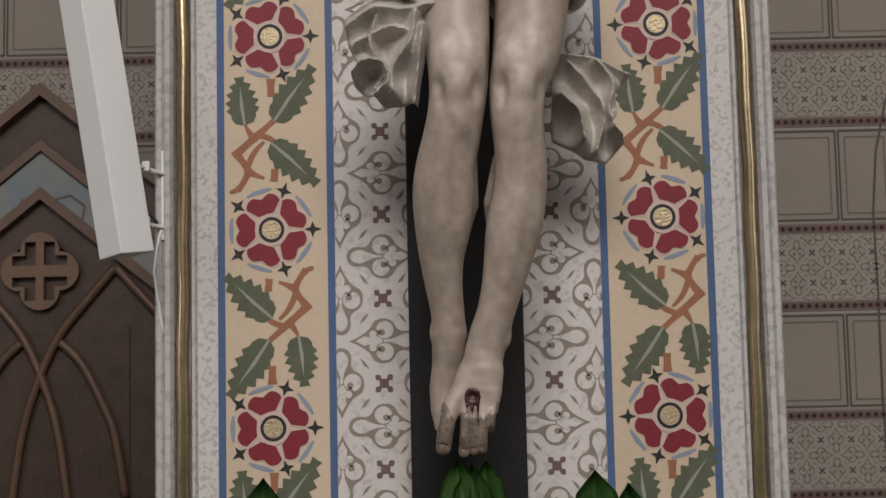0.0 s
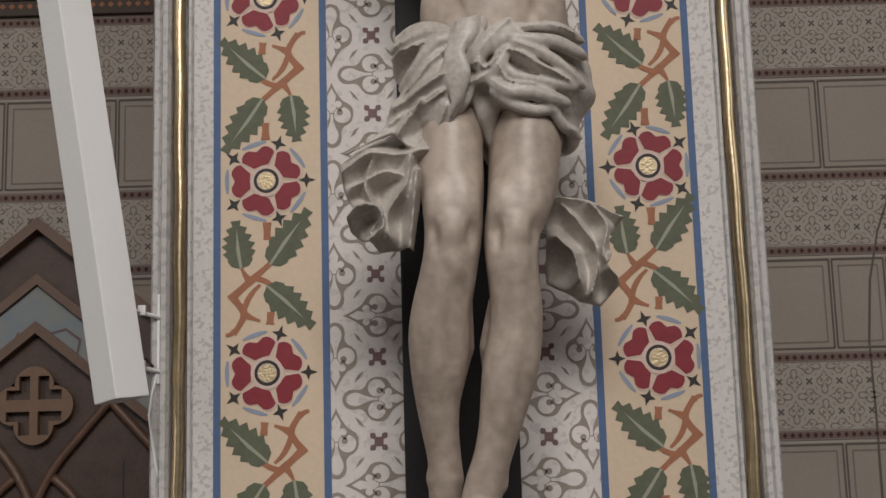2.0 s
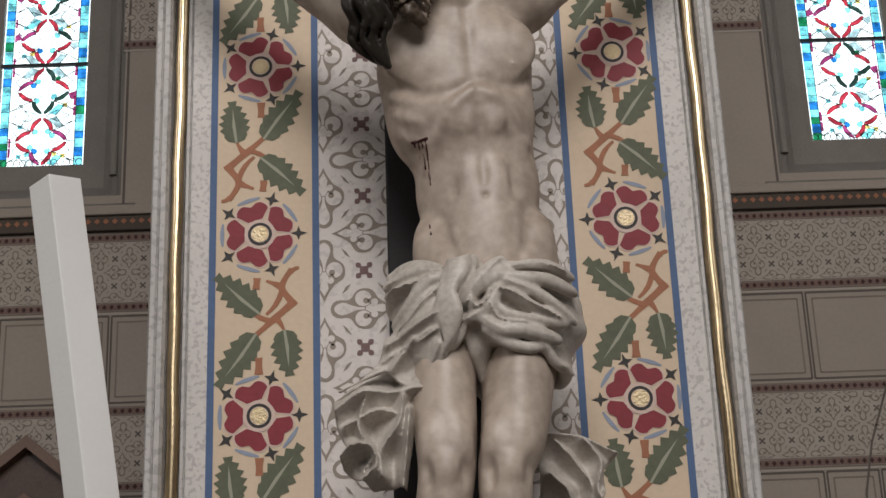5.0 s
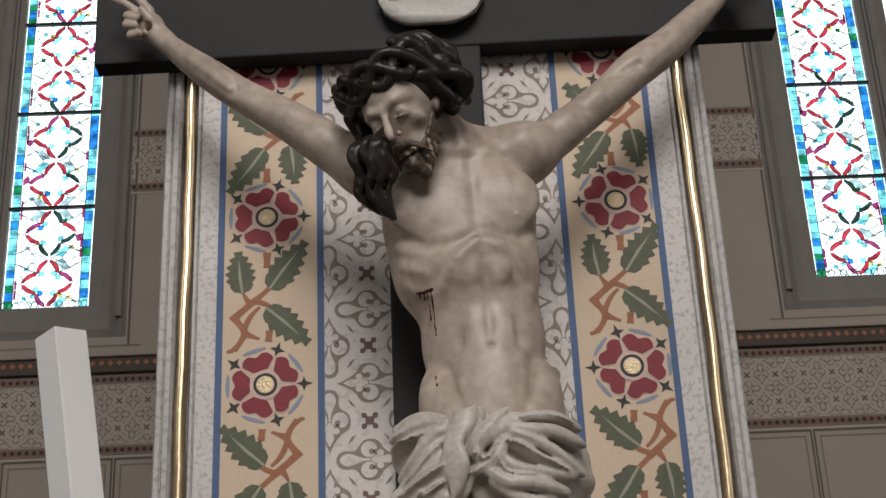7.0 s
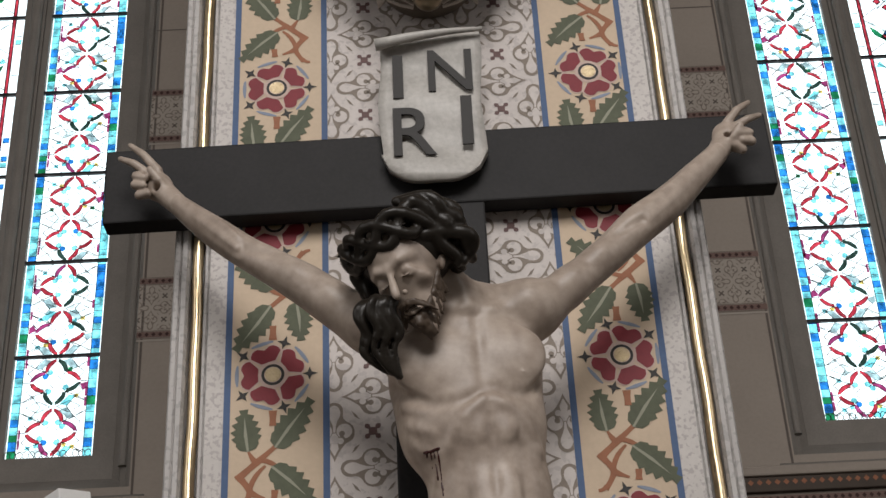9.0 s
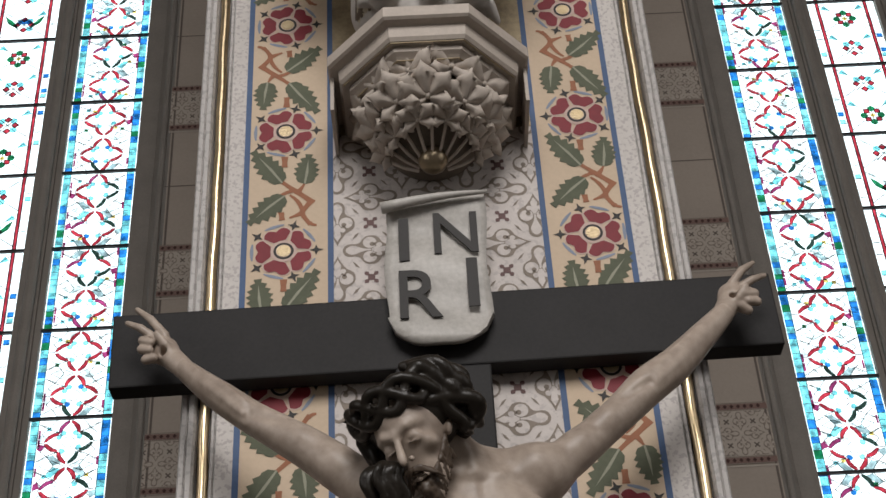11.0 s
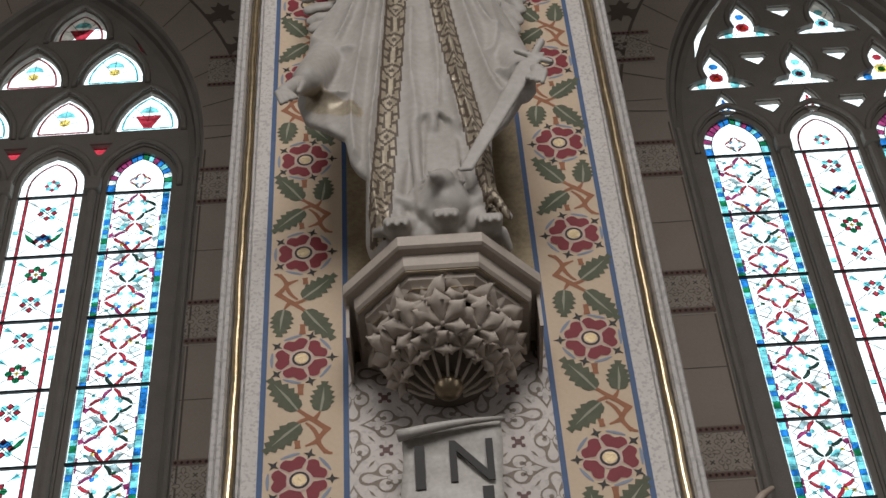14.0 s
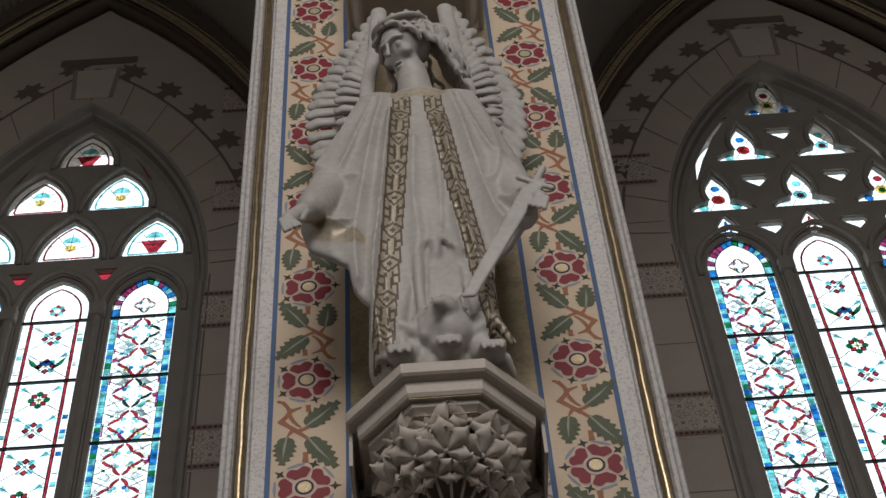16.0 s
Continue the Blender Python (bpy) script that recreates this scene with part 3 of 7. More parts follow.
def panel_light(seed, kind):
    """A pale panel with small red and green flowers between two thin red lines."""
    rng = random.Random(seed)
    bm = bmesh.new()
    flat(bm, [(0, 0), (LW, 0), (LW, LH), (0, LH)], 0, WHITE)
    for x in (0.088, LW - 0.088):
        line(bm, [(x, 0), (x, LH)], 0.022, -0.004, RED)
        line(bm, [(x - 0.013, 0), (x - 0.013, LH)], 0.009, -0.008, LEAD)
        line(bm, [(x + 0.013, 0), (x + 0.013, LH)], 0.009, -0.008, LEAD)
    for i in range(6):
        x0 = 0.015 if i % 2 else LW - 0.065
        z = rng.uniform(0.03, LH - 0.1)
        flat(bm, [(x0, z), (x0 + 0.05, z), (x0 + 0.05, z + 0.05), (x0, z + 0.05)], -0.004, rng.choice([CYAN, WHITE, CYAN, BLUE]))
        line(bm, [(x0, z), (x0 + 0.05, z)], 0.009, -0.008, LEAD)
    for cz, big in ((0.20, kind == 1), (0.55, kind == 0)):
        for q in range(4):
            a = radians(90 * q + (45 if big else 0))
            px, pz = LW / 2 + 0.062 * math.cos(a), cz + 0.062 * math.sin(a)
            flat(bm, circle(px, pz, 0.030, 4, a), -0.004, RED)
            line(bm, circle(px, pz, 0.031, 4, a) + circle(px, pz, 0.031, 4, a)[:1], 0.009, -0.008, LEAD)
            c = radians(90 * q + (0 if big else 45))
            gx, gz = LW / 2 + 0.07 * math.cos(c), cz + 0.07 * math.sin(c)
            flat(bm, circle(gx, gz, 0.034, 6, c), -0.005, GREEN if big else rng.choice([WHITE, CYAN]))
            line(bm, [(LW / 2, cz), (LW / 2 + 0.10 * math.cos(c), cz + 0.10 * math.sin(c))], 0.007, -0.008, LEAD)
        flat(bm, circle(LW / 2, cz, 0.022, 8), -0.006, YEL if big else WHITE)
    if kind == 2:
        for sx in (-1, 1):
            flat(bm, [(LW / 2 + sx * p, z) for p, z in ((0.05, 0.15), (0.14, 0.22), (0.17, 0.31), (0.12, 0.27), (0.06, 0.20))], -0.0045, GREEN)
            line(bm, [(LW / 2 + sx * 0.05, 0.15), (LW / 2 + sx * 0.15, 0.24), (LW / 2 + sx * 0.17, 0.31)], 0.006, -0.009, LEAD)
        flat(bm, arc(LW / 2, 0.21, 0.065, 0, 180, 8), -0.0047, BLUE)
        line(bm, arc(LW / 2, 0.21, 0.066, 0, 180, 8), 0.006, -0.009, LEAD)
    for cz in (0.20, 0.55):
        for sx in (-1, 1):
            line(bm, [(LW / 2 + sx * 0.08, cz + 0.08), (LW / 2 + sx * 0.2, cz + 0.17)], 0.007, -0.008, LEAD)
            line(bm, [(LW / 2 + sx * 0.08, cz - 0.06), (LW / 2 + sx * 0.2, cz - 0.15)], 0.007, -0.008, LEAD)
            flat(bm, [(LW / 2 + sx * 0.1, cz + 0.10), (LW / 2 + sx * 0.19, cz + 0.12), (LW / 2 + sx * 0.15, cz + 0.17)], -0.0035, rng.choice([CYAN, WHITE]))
    return bm


def head_glass(rich, seed):
    rng = random.Random(seed)
    bm = bmesh.new()
    top = arch(LW / 2, LW / 2, 0, 0.12, 0.42, 8)
    flat(bm, top, 0, WHITE)
    inner = arch(LW / 2, LW / 2 - 0.075, 0, 0.12, 0.33, 8)
    if rich:
        for (a, b, c, d) in zip(top[:-1], top[1:], inner[1:], inner[:-1]):
            flat(bm, [a, b, c, d], -0.004, rng.choice([BLUE, CYAN, WHITE, GREEN, BLUE, PURP]))
            line(bm, [a, d], 0.010, -0.008, LEAD)
        line(bm, inner, 0.010, -0.008, LEAD)
        quatrefoil(bm, LW / 2, 0.16, rng, 0.72)
    else:
        line(bm, inner, 0.02, -0.004, RED)
        line(bm, inner, 0.010, -0.008, LEAD)
        for q in range(4):
            a = radians(90 * q)
            flat(bm, circle(LW / 2 + 0.055 * math.cos(a), 0.16 + 0.055 * math.sin(a), 0.028, 4, a), -0.004, RED)
            flat(bm, circle(LW / 2 + 0.05 * math.cos(a + 0.78), 0.16 + 0.05 * math.sin(a + 0.78), 0.03, 6, a), -0.004, CYAN)
    return bm


def foil_dome(cx, cz, w=0.60, h=0.54):
    return arch(cx, w / 2, cz, cz + 0.02, h, 7)


def foil_three(cx, cz, w=0.58, h=0.54):
    k = w / 0.58
    half = [(-0.300, 0.000), (-0.285, 0.050), (-0.235, 0.095), (-0.165, 0.125), (-0.105, 0.140), (-0.122, 0.210), (-0.118, 0.300), (-0.090, 0.390), (-0.045, 0.470)]
    return [(cx + k * x, cz + z) for x, z in half] + [(cx, cz + h)] + [(cx - k * x, cz + z) for x, z in reversed(half)]


PANELS = {}


def shared(name, key, maker, mats):
    """An object on a mesh that alike pieces share."""
    if key not in PANELS:
        bm = maker()
        me = bpy.data.meshes.new(name)
        bm.to_mesh(me)
        bm.free()
        for m in mats:
            me.materials.append(m)
        PANELS[key] = me
    return new(name, PANELS[key])


def stained_window(index, cx, three):
    """A three-light traceried window; three: trefoils in the head instead of pointed domes."""
    win = thing("window_%d" % index, (cx, WY, 0), "tall three-light stained glass window with grey stone tracery", "window", kind="structure")
    TY, TD = 0.24, 0.075  # tracery's face and depth behind the wall's face
    lights = [-0.81, 0.0, 0.81]
    holes, foils = [], []
    tips = []
    for x in lights:
        holes.append(arch(x, LW / 2, LIGHT0, 11.62, 0.41, 8))
        if three:  # the ogee tip over each light
            tips.append([(x, 12.36), (x - 0.060, 12.27), (x - 0.100, 12.17), (x - 0.085, 12.08), (x - 0.045, 12.035), (x + 0.045, 12.035), (x + 0.085, 12.08), (x + 0.100, 12.17), (x + 0.060, 12.27)])
    z2, z3, z4 = (12.43, 13.19, 13.93) if three else (12.33, 13.06, 13.78)
    shape = foil_three if three else foil_dome
    for x in lights:
        foils.append(shape(x, z2))
    for x in (-0.405, 0.405):
        foils.append(shape(x, z3))
    foils.append(shape(0.0, z4, 0.54, 0.47))
    small = []
    if three:
        for x, z in ((-0.405, 12.84), (0.405, 12.84), (0.0, 13.57), (-0.405, 12.13), (0.405, 12.13)):
            small.append([(x - 0.13, z + 0.03), (x - 0.10, z + 0.08), (x + 0.11, z + 0.08), (x + 0.13, z + 0.03), (x + 0.02, z - 0.09)])
        for s in (-1, 1):
            small.append([(s * -0.97, 12.9), (s * -0.86, 13.2), (s * -0.70, 13.55), (s * -0.50, 13.85), (s * -0.56, 13.84), (s * -0.80, 13.5), (s * -0.93, 13.2)])
    else:
        for x in (-0.405, 0.405):
            small.append([(x - 0.10, 12.14), (x + 0.10, 12.14), (x + 0.02, 12.00), (x - 0.02, 12.00)])
        for s in (-1, 1):
            small.append([(s * 0.72, 13.45), (s * 0.62, 13.66), (s * 0.50, 13.84), (s * 0.58, 13.70), (s * 0.66, 13.52)])
    frame_out = arch(0, 1.26, SILL, SPRING, 2.75, 16)
    # two orders of tracery: a broad back one and a slimmer front one set in from the openings
    bm = bmesh.new()
    plate(bm, frame_out, holes + foils + small + tips, TY + 0.027, TY + TD)
    part("tracery", bm, M_STONE, win)
    grow = lambda pts, k: [((x - sum(p[0] for p in pts) / len(pts)) * k + sum(p[0] for p in pts) / len(pts), (z - sum(p[1] for p in pts) / len(pts)) * k + sum(p[1] for p in pts) / len(pts)) for x, z in pts]
    bm = bmesh.new()
    fronts = [arch(x, LW / 2 + 0.045, LIGHT0 - 0.03, 11.62, 0.47, 8) for x in lights] + [grow(f, 1.10) for f in foils] + [grow(f, 1.12) for f in small] + [grow(f, 1.10)[:4] + f[4:6] + grow(f, 1.10)[6:] for f in tips]
    plate(bm, frame_out, fronts, TY, TY + 0.025)
    part("tracery_moulding", bm, M_STONE, win)
    for f in foils:  # round mouldings over the foils and the lights
        ring = grow(f, 1.22)
        bm = bmesh.new()
        tube(bm, [(x, TY - 0.012, z) for x, z in (ring[4:-4] if three else ring)], 0.030, 7)
        part("tracery_roll", bm, M_STONE, win, smooth=True)
    for x in lights:
        bm = bmesh.new()
        tube(bm, [(q, TY - 0.012, z) for q, z in arch(x, LW / 2 + 0.082, 11.5, 11.62, 0.52, 10)], 0.030, 7)
        part("tracery_roll", bm, M_STONE, win, smooth=True)
    for x in (-0.405, 0.405):
        bm = bmesh.new()
        tube(bm, [(x, TY - 0.02, z) for z in (5.40, 11.45)], 0.045, 10)
        box(bm, x - 0.06, x + 0.06, TY - 0.08, TY + 0.02, 5.25, 5.42, bevel=0.012)
        box(bm, x - 0.075, x + 0.075, TY - 0.095, TY + 0.02, 11.45, 11.62, bevel=0.03)
        part("mullion_shaft", bm, M_STONE, win, smooth=False)
    # splayed reveal and jamb mouldings
    bm = bmesh.new()
    orders = [(HALF + 0.005, RISE, 0.0), (HALF - 0.03, RISE - 0.02, 0.03), (HALF - 0.05, RISE - 0.03, 0.10), (HALF - 0.09, RISE - 0.05, 0.12), (HALF - 0.11, RISE - 0.07, 0.20), (1.25, 2.74, 0.25)]
    rings = [[bm.verts.new((x, y, z)) for x, z in arch(0, h, SILL, SPRING, r, 16)] for h, r, y in orders]
    for a, b in zip(rings, rings[1:]):
        for i in range(len(a) - 1):
            bm.faces.new((a[i], a[i + 1], b[i + 1], b[i]))
    part("jamb", bm, M_STONE, win)
    bm = bmesh.new()
    for s in (-1, 1):
        tube(bm, [(s * (HALF - 0.075), 0.10, 5.3), (s * (HALF - 0.075), 0.10, SPRING)], 0.028, 10)
    part("jamb_shaft", bm, M_STONE, win)
    # sloped sill
    bm = bmesh.new()
    prof = [(-0.03, SILL - 0.14), (-0.03, SILL - 0.08), (TY + 0.1, SILL + 0.24), (TY + 0.1, SILL - 0.14)]
    for x0, x1 in ((-HALF - 0.1, HALF + 0.1),):
        va = [bm.verts.new((x0, y, z)) for y, z in prof]
        vb = [bm.verts.new((x1, y, z)) for y, z in prof]
        bm.faces.new(va)
        bm.faces.new(vb[::-1])
        for i in range(4):
            bm.faces.new((va[i], vb[i], vb[(i + 1) % 4], va[(i + 1) % 4]))
    part("window_sill", bm, M_STONE, win)
    # panes
    for n, x in enumerate(lights):
        rich = n != 1
        for i in range(BARS):
            if rich:
                key = ("rich", (3 * n + i) % 3)
                p = shared("pane", key, lambda: panel_rich(key[1] + 1), GLASS)
            else:
                key = ("light", (0, 2, 1)[i % 3])
                p = shared("pane", key, lambda: panel_light(key[1] + 11, key[1]), GLASS)
            p.parent, p.location = win, (x - LW / 2, TY + 0.058, LIGHT0 + i * LH)
            p.visible_shadow = False
            bar = shared("saddle_bar", "bar", lambda: box(bmesh.new(), -0.005, LW + 0.005, -0.012, 0.012, -0.011, 0.011), [M_LEAD])
            bar.parent, bar.location = win, (x - LW / 2, TY + 0.042, LIGHT0 + (i + 1) * LH)
        key = ("head", rich)
        p = shared("pane", key, lambda: head_glass(rich, 5), GLASS)
        p.parent, p.location = win, (x - LW / 2, TY + 0.058, LIGHT0 + BARS * LH)
        p.visible_shadow = False
        bm = bmesh.new()
        for k in range(14):
            tube(bm, [(x - LW / 2 + 0.02 + k * 0.042 + 0.02 * math.cos(a), TY + 0.035, LIGHT0 + 0.025 + 0.025 * math.sin(a)) for a in [0.5 * j for j in range(13)]], 0.003, 4)
        part("iron_grille", bm, M_LEAD, win)
    for k, f in enumerate(tips):
        bm = bmesh.new()
        x = lights[k]
        flat(bm, f, TY + 0.058, WHITE)
        for s in (-1, 1):
            line(bm, [(x, 12.30), (x + s * 0.025, 12.18), (x + s * 0.035, 12.05)], 0.020, TY + 0.053, RED if k == 1 else BLUE)
            flat(bm, circle(x + s * 0.055, 12.06, 0.022, 6), TY + 0.0525, CYAN)
            line(bm, [(x, 12.22), (x + s * 0.05, 12.13)], 0.006, TY + 0.050, LEAD)
        part("tip_pane", bm, GLASS, win).visible_shadow = False
    rng = random.Random(40 + index)
    for n, f in enumerate(foils + small):
        bm = bmesh.new()
        mx, mz = sum(p[0] for p in f) / len(f), sum(p[1] for p in f) / len(f)
        flat(bm, f, TY + 0.058, WHITE if n < len(foils) or three else RED)
        if n < len(foils):
            lo = min(p[1] for p in f)
            if three:
                flat(bm, circle(mx, mz - 0.02, 0.07, 10), TY + 0.053, (RED, CYAN, YEL)[n % 3])
                flat(bm, circle(mx, mz - 0.03, 0.04, 8), TY + 0.051, (YEL, RED, GREEN)[n % 3])
                for s in (-1, 1):
                    flat(bm, circle(mx + s * 0.16, lo + 0.08, 0.05, 7), TY + 0.053, (CYAN, WHITE, BLUE)[n % 3])
                flat(bm, circle(mx, mz + 0.15, 0.05, 6), TY + 0.053, (BLUE, CYAN, RED)[n % 3])
                for a in range(6):
                    line(bm, [(mx, mz), (mx + 0.22 * math.cos(a * 1.05), mz + 0.2 * math.sin(a * 1.05))], 0.006, TY + 0.049, LEAD)
            else:
                ins = grow(f, 0.80)
                line(bm, ins + ins[:1], 0.022, TY + 0.053, RED if n % 2 else CYAN)
                line(bm, ins + ins[:1], 0.006, TY + 0.0500, LEAD)
                if n in (0, 2, 5):
                    flat(bm, [(mx - 0.13, mz - 0.02), (mx + 0.13, mz - 0.02), (mx + 0.04, mz - 0.2), (mx - 0.04, mz - 0.2)], TY + 0.0515, RED)
                else:
                    flat(bm, circle(mx, mz - 0.06, 0.055, 8), TY + 0.0515, YEL)
                flat(bm, arc(mx, mz + 0.02, 0.09, 0, 180, 8), TY + 0.0525, CYAN)
                for a in range(5):
                    line(bm, [(mx, mz - 0.1), (mx + 0.25 * math.cos(0.35 + a * 0.6), mz - 0.1 + 0.25 * math.sin(0.35 + a * 0.6))], 0.006, TY + 0.0495, LEAD)
        part("foil_pane", bm, GLASS, win).visible_shadow = False
    return win


stained_window(1, LWX, False)
stained_window(2, RWX, True)

# ---- stencilled paint on the pier ----
STEP, ROSE0 = 0.35, 1.55  # rose spacing and the height of the lowest tracked rose
LX, RX = -0.3325, 0.362


def petal(a):
    pts = []
    for k in range(-6, 7):
        u = k / 6
        r = 0.066 - 0.009 * math.exp(-(u / 0.26) ** 2) - 0.010 * abs(u) ** 4
        t = a + radians(33.5) * u
        pts.append((r * math.cos(t), r * math.sin(t)))
    pts.append((0.032 * math.cos(a + radians(26)), 0.032 * math.sin(a + radians(26))))
    pts.append((0.029 * math.cos(a), 0.029 * math.sin(a)))
    pts.append((0.032 * math.cos(a - radians(26)), 0.032 * math.sin(a - radians(26))))
    return pts


def rose():
    bm = bmesh.new()
    for q in range(5):
        a = radians(36 + 72 * q)
        p = petal(a)
        cx, cz = 0.047 * math.cos(a), 0.047 * math.sin(a)
        flat(bm, [(cx + (x - cx) * 1.11, cz + (z - cz) * 1.11) for x, z in p], -0.0005, 1)
        flat(bm, p, -0.0010, 0)
        flat(bm, [(0.0755 * math.cos(a + radians(t)), 0.0755 * math.sin(a + radians(t))) for t in range(-18, 19, 4)]
             + [((0.072 - 0.0045 * math.cos(radians(t * 5))) * math.cos(a + radians(t)), (0.072 - 0.0045 * math.cos(radians(t * 5))) * math.sin(a + radians(t))) for t in range(18, -19, -4)], -0.0004, 3)
        s = radians(72 * q)
        star = []
        for j in range(8):
            r = (0.0145, 0.0055)[j % 2] * (1.15 if j == 0 else 1.0)
            star.append((0.073 * math.cos(s) + r * math.cos(s + radians(45 * j)), 0.073 * math.sin(s) + r * math.sin(s + radians(45 * j))))
        flat(bm, star, -0.0007, 2)
    flat(bm, circle(0, 0, 0.0295, 20), -0.0012, 1)
    flat(bm, circle(0, 0, 0.0230, 20), -0.0015, 2)
    flat(bm, circle(0, 0, 0.0172, 16), -0.0018, 1)
    flat(bm, circle(0, 0, 0.0160, 16), -0.0024, 4)
    return bm


def leaf(bm, base, tip, w):
    bx, bz = base
    dx, dz = tip[0] - bx, tip[1] - bz
    left, right, n = [], [], 6
    for i in range(n):
        u = (i + 0.35) / n
        k = w / 2 * math.sin(math.pi * min(1, (u * 0.92 + 0.08)) ** 0.72) ** 0.8
        for side, s in ((left, 1), (right, -1)):
            for du, m in ((0.0, 0.78), (0.112, 1.10)):
                v = u + du
                side.append((bx + dx * v - s * dz * k * m / math.hypot(dx, dz), bz + dz * v + s * dx * k * m / math.hypot(dx, dz)))
    flat(bm, [base] + right + [tip] + left[::-1], -0.0006, 0)
    e = (bx + dx * 0.82, bz + dz * 0.82)
    n2 = math.hypot(dx, dz)
    ox, oz = -dz / n2 * 0.0022, dx / n2 * 0.0022
    m = (bx + dx * 0.4 + ox * 1.2, bz + dz * 0.4 + oz * 1.2)
    flat(bm, [(bx + ox, bz + oz), (bx - ox, bz - oz), (m[0] - 2 * ox, m[1] - 2 * oz), e, (m[0] + ox, m[1] + oz)], -0.0010, 1)


def spray():
    """Two-leaf twig between two roses; the origin is midway between them."""
    bm = bmesh.new()
    leaf(bm, (-0.046, 0.014), (-0.056, 0.102), 0.056)
    leaf(bm, (0.006, 0.020), (0.076, 0.119), 0.058)
    leaf(bm, (0.000, -0.018), (0.082, -0.094), 0.058)
    for k, (pts, w0, w1) in enumerate((([(0.010, 0.026), (-0.016, 0.002), (-0.040, -0.018), (-0.066, -0.042)], 0.010, 0.015), ([(-0.064, -0.034), (-0.048, -0.054), (-0.036, -0.072), (-0.060, -0.104)], 0.014, 0.011),
                                       ([(-0.040, -0.070), (-0.028, -0.076), (-0.012, -0.082)], 0.013, 0.005), ([(-0.030, -0.010), (-0.040, 0.002), (-0.046, 0.016)], 0.012, 0.005),
                                       ([(-0.040, -0.058), (-0.034, -0.034), (-0.012, -0.016)], 0.011, 0.006), ([(-0.020, -0.004), (0.0, -0.008), (0.014, -0.022)], 0.012, 0.006),
                                       ([(-0.058, -0.098), (-0.064, -0.106), (-0.074, -0.106)], 0.011, 0.005), ([(0.001, 0.066), (0.001, 0.082), (0.001, 0.098)], 0.013, 0.015), ([(0.007, -0.066), (0.006, -0.076), (0.005, -0.088)], 0.012, 0.014))):
        q = [pts[0]] + [tuple((1 - t) ** 2 * a0 + 2 * t * (1 - t) * b0 + t * t * c0 for a0, b0, c0 in zip(p0, p1, p2)) for p0, p1, p2 in zip([pts[0]] + [tuple((u + v) / 2 for u, v in zip(m, n)) for m, n in zip(pts[1:-2], pts[2:-1])], pts[1:-1], [tuple((u + v) / 2 for u, v in zip(m, n)) for m, n in zip(pts[1:-2], pts[2:-1])] + [pts[-1]]) for t in (0.25, 0.5, 0.75, 1.0)]
        left, right = [], []
        for i, (x, z) in enumerate(q):
            (xa, za), (xb, zb) = q[max(0, i - 1)], q[min(len(q) - 1, i + 1)]
            n = math.hypot(xb - xa, zb - za)
            w = (w0 + (w1 - w0) * i / (len(q) - 1)) / 2 * (1 + 0.12 * math.sin(5 * i + k))
            left.append((x - (zb - za) / n * w, z + (xb - xa) / n * w))
            right.append((x + (zb - za) / n * w, z - (xb - xa) / n * w))
        for i in range(len(q) - 1):
            flat(bm, [left[i], left[i + 1], right[i + 1], right[i]], -0.0003 - 0.00005 * k, 2)
    return bm


for x, flip, up in ((LX, 1, 0.0), (RX, -1, 0.008)):
    for k in range(-4, 22):
        r = shared("painted_rose", "rose", rose, [M_RED, M_PINK, M_BLACK, M_SKYB, M_DISC])
        r.parent = pier
        r.matrix_basis = pose(x, -0.0026, ROSE0 + up + k * STEP) @ Matrix.Diagonal((flip, 1, 1, 1))
        sp = shared("painted_twig", "spray", spray, [M_LEAF, M_VEIN, M_BROWN])
        sp.parent = pier
        sp.matrix_basis = pose(x, -0.0026, ROSE0 + up + (k + 0.5) * STEP, 0, 0 if k % 2 else 180, 0) @ Matrix.Diagonal((1, 1, -1 if k > 5 else 1, 1))  # the upper half of the border is mirrored


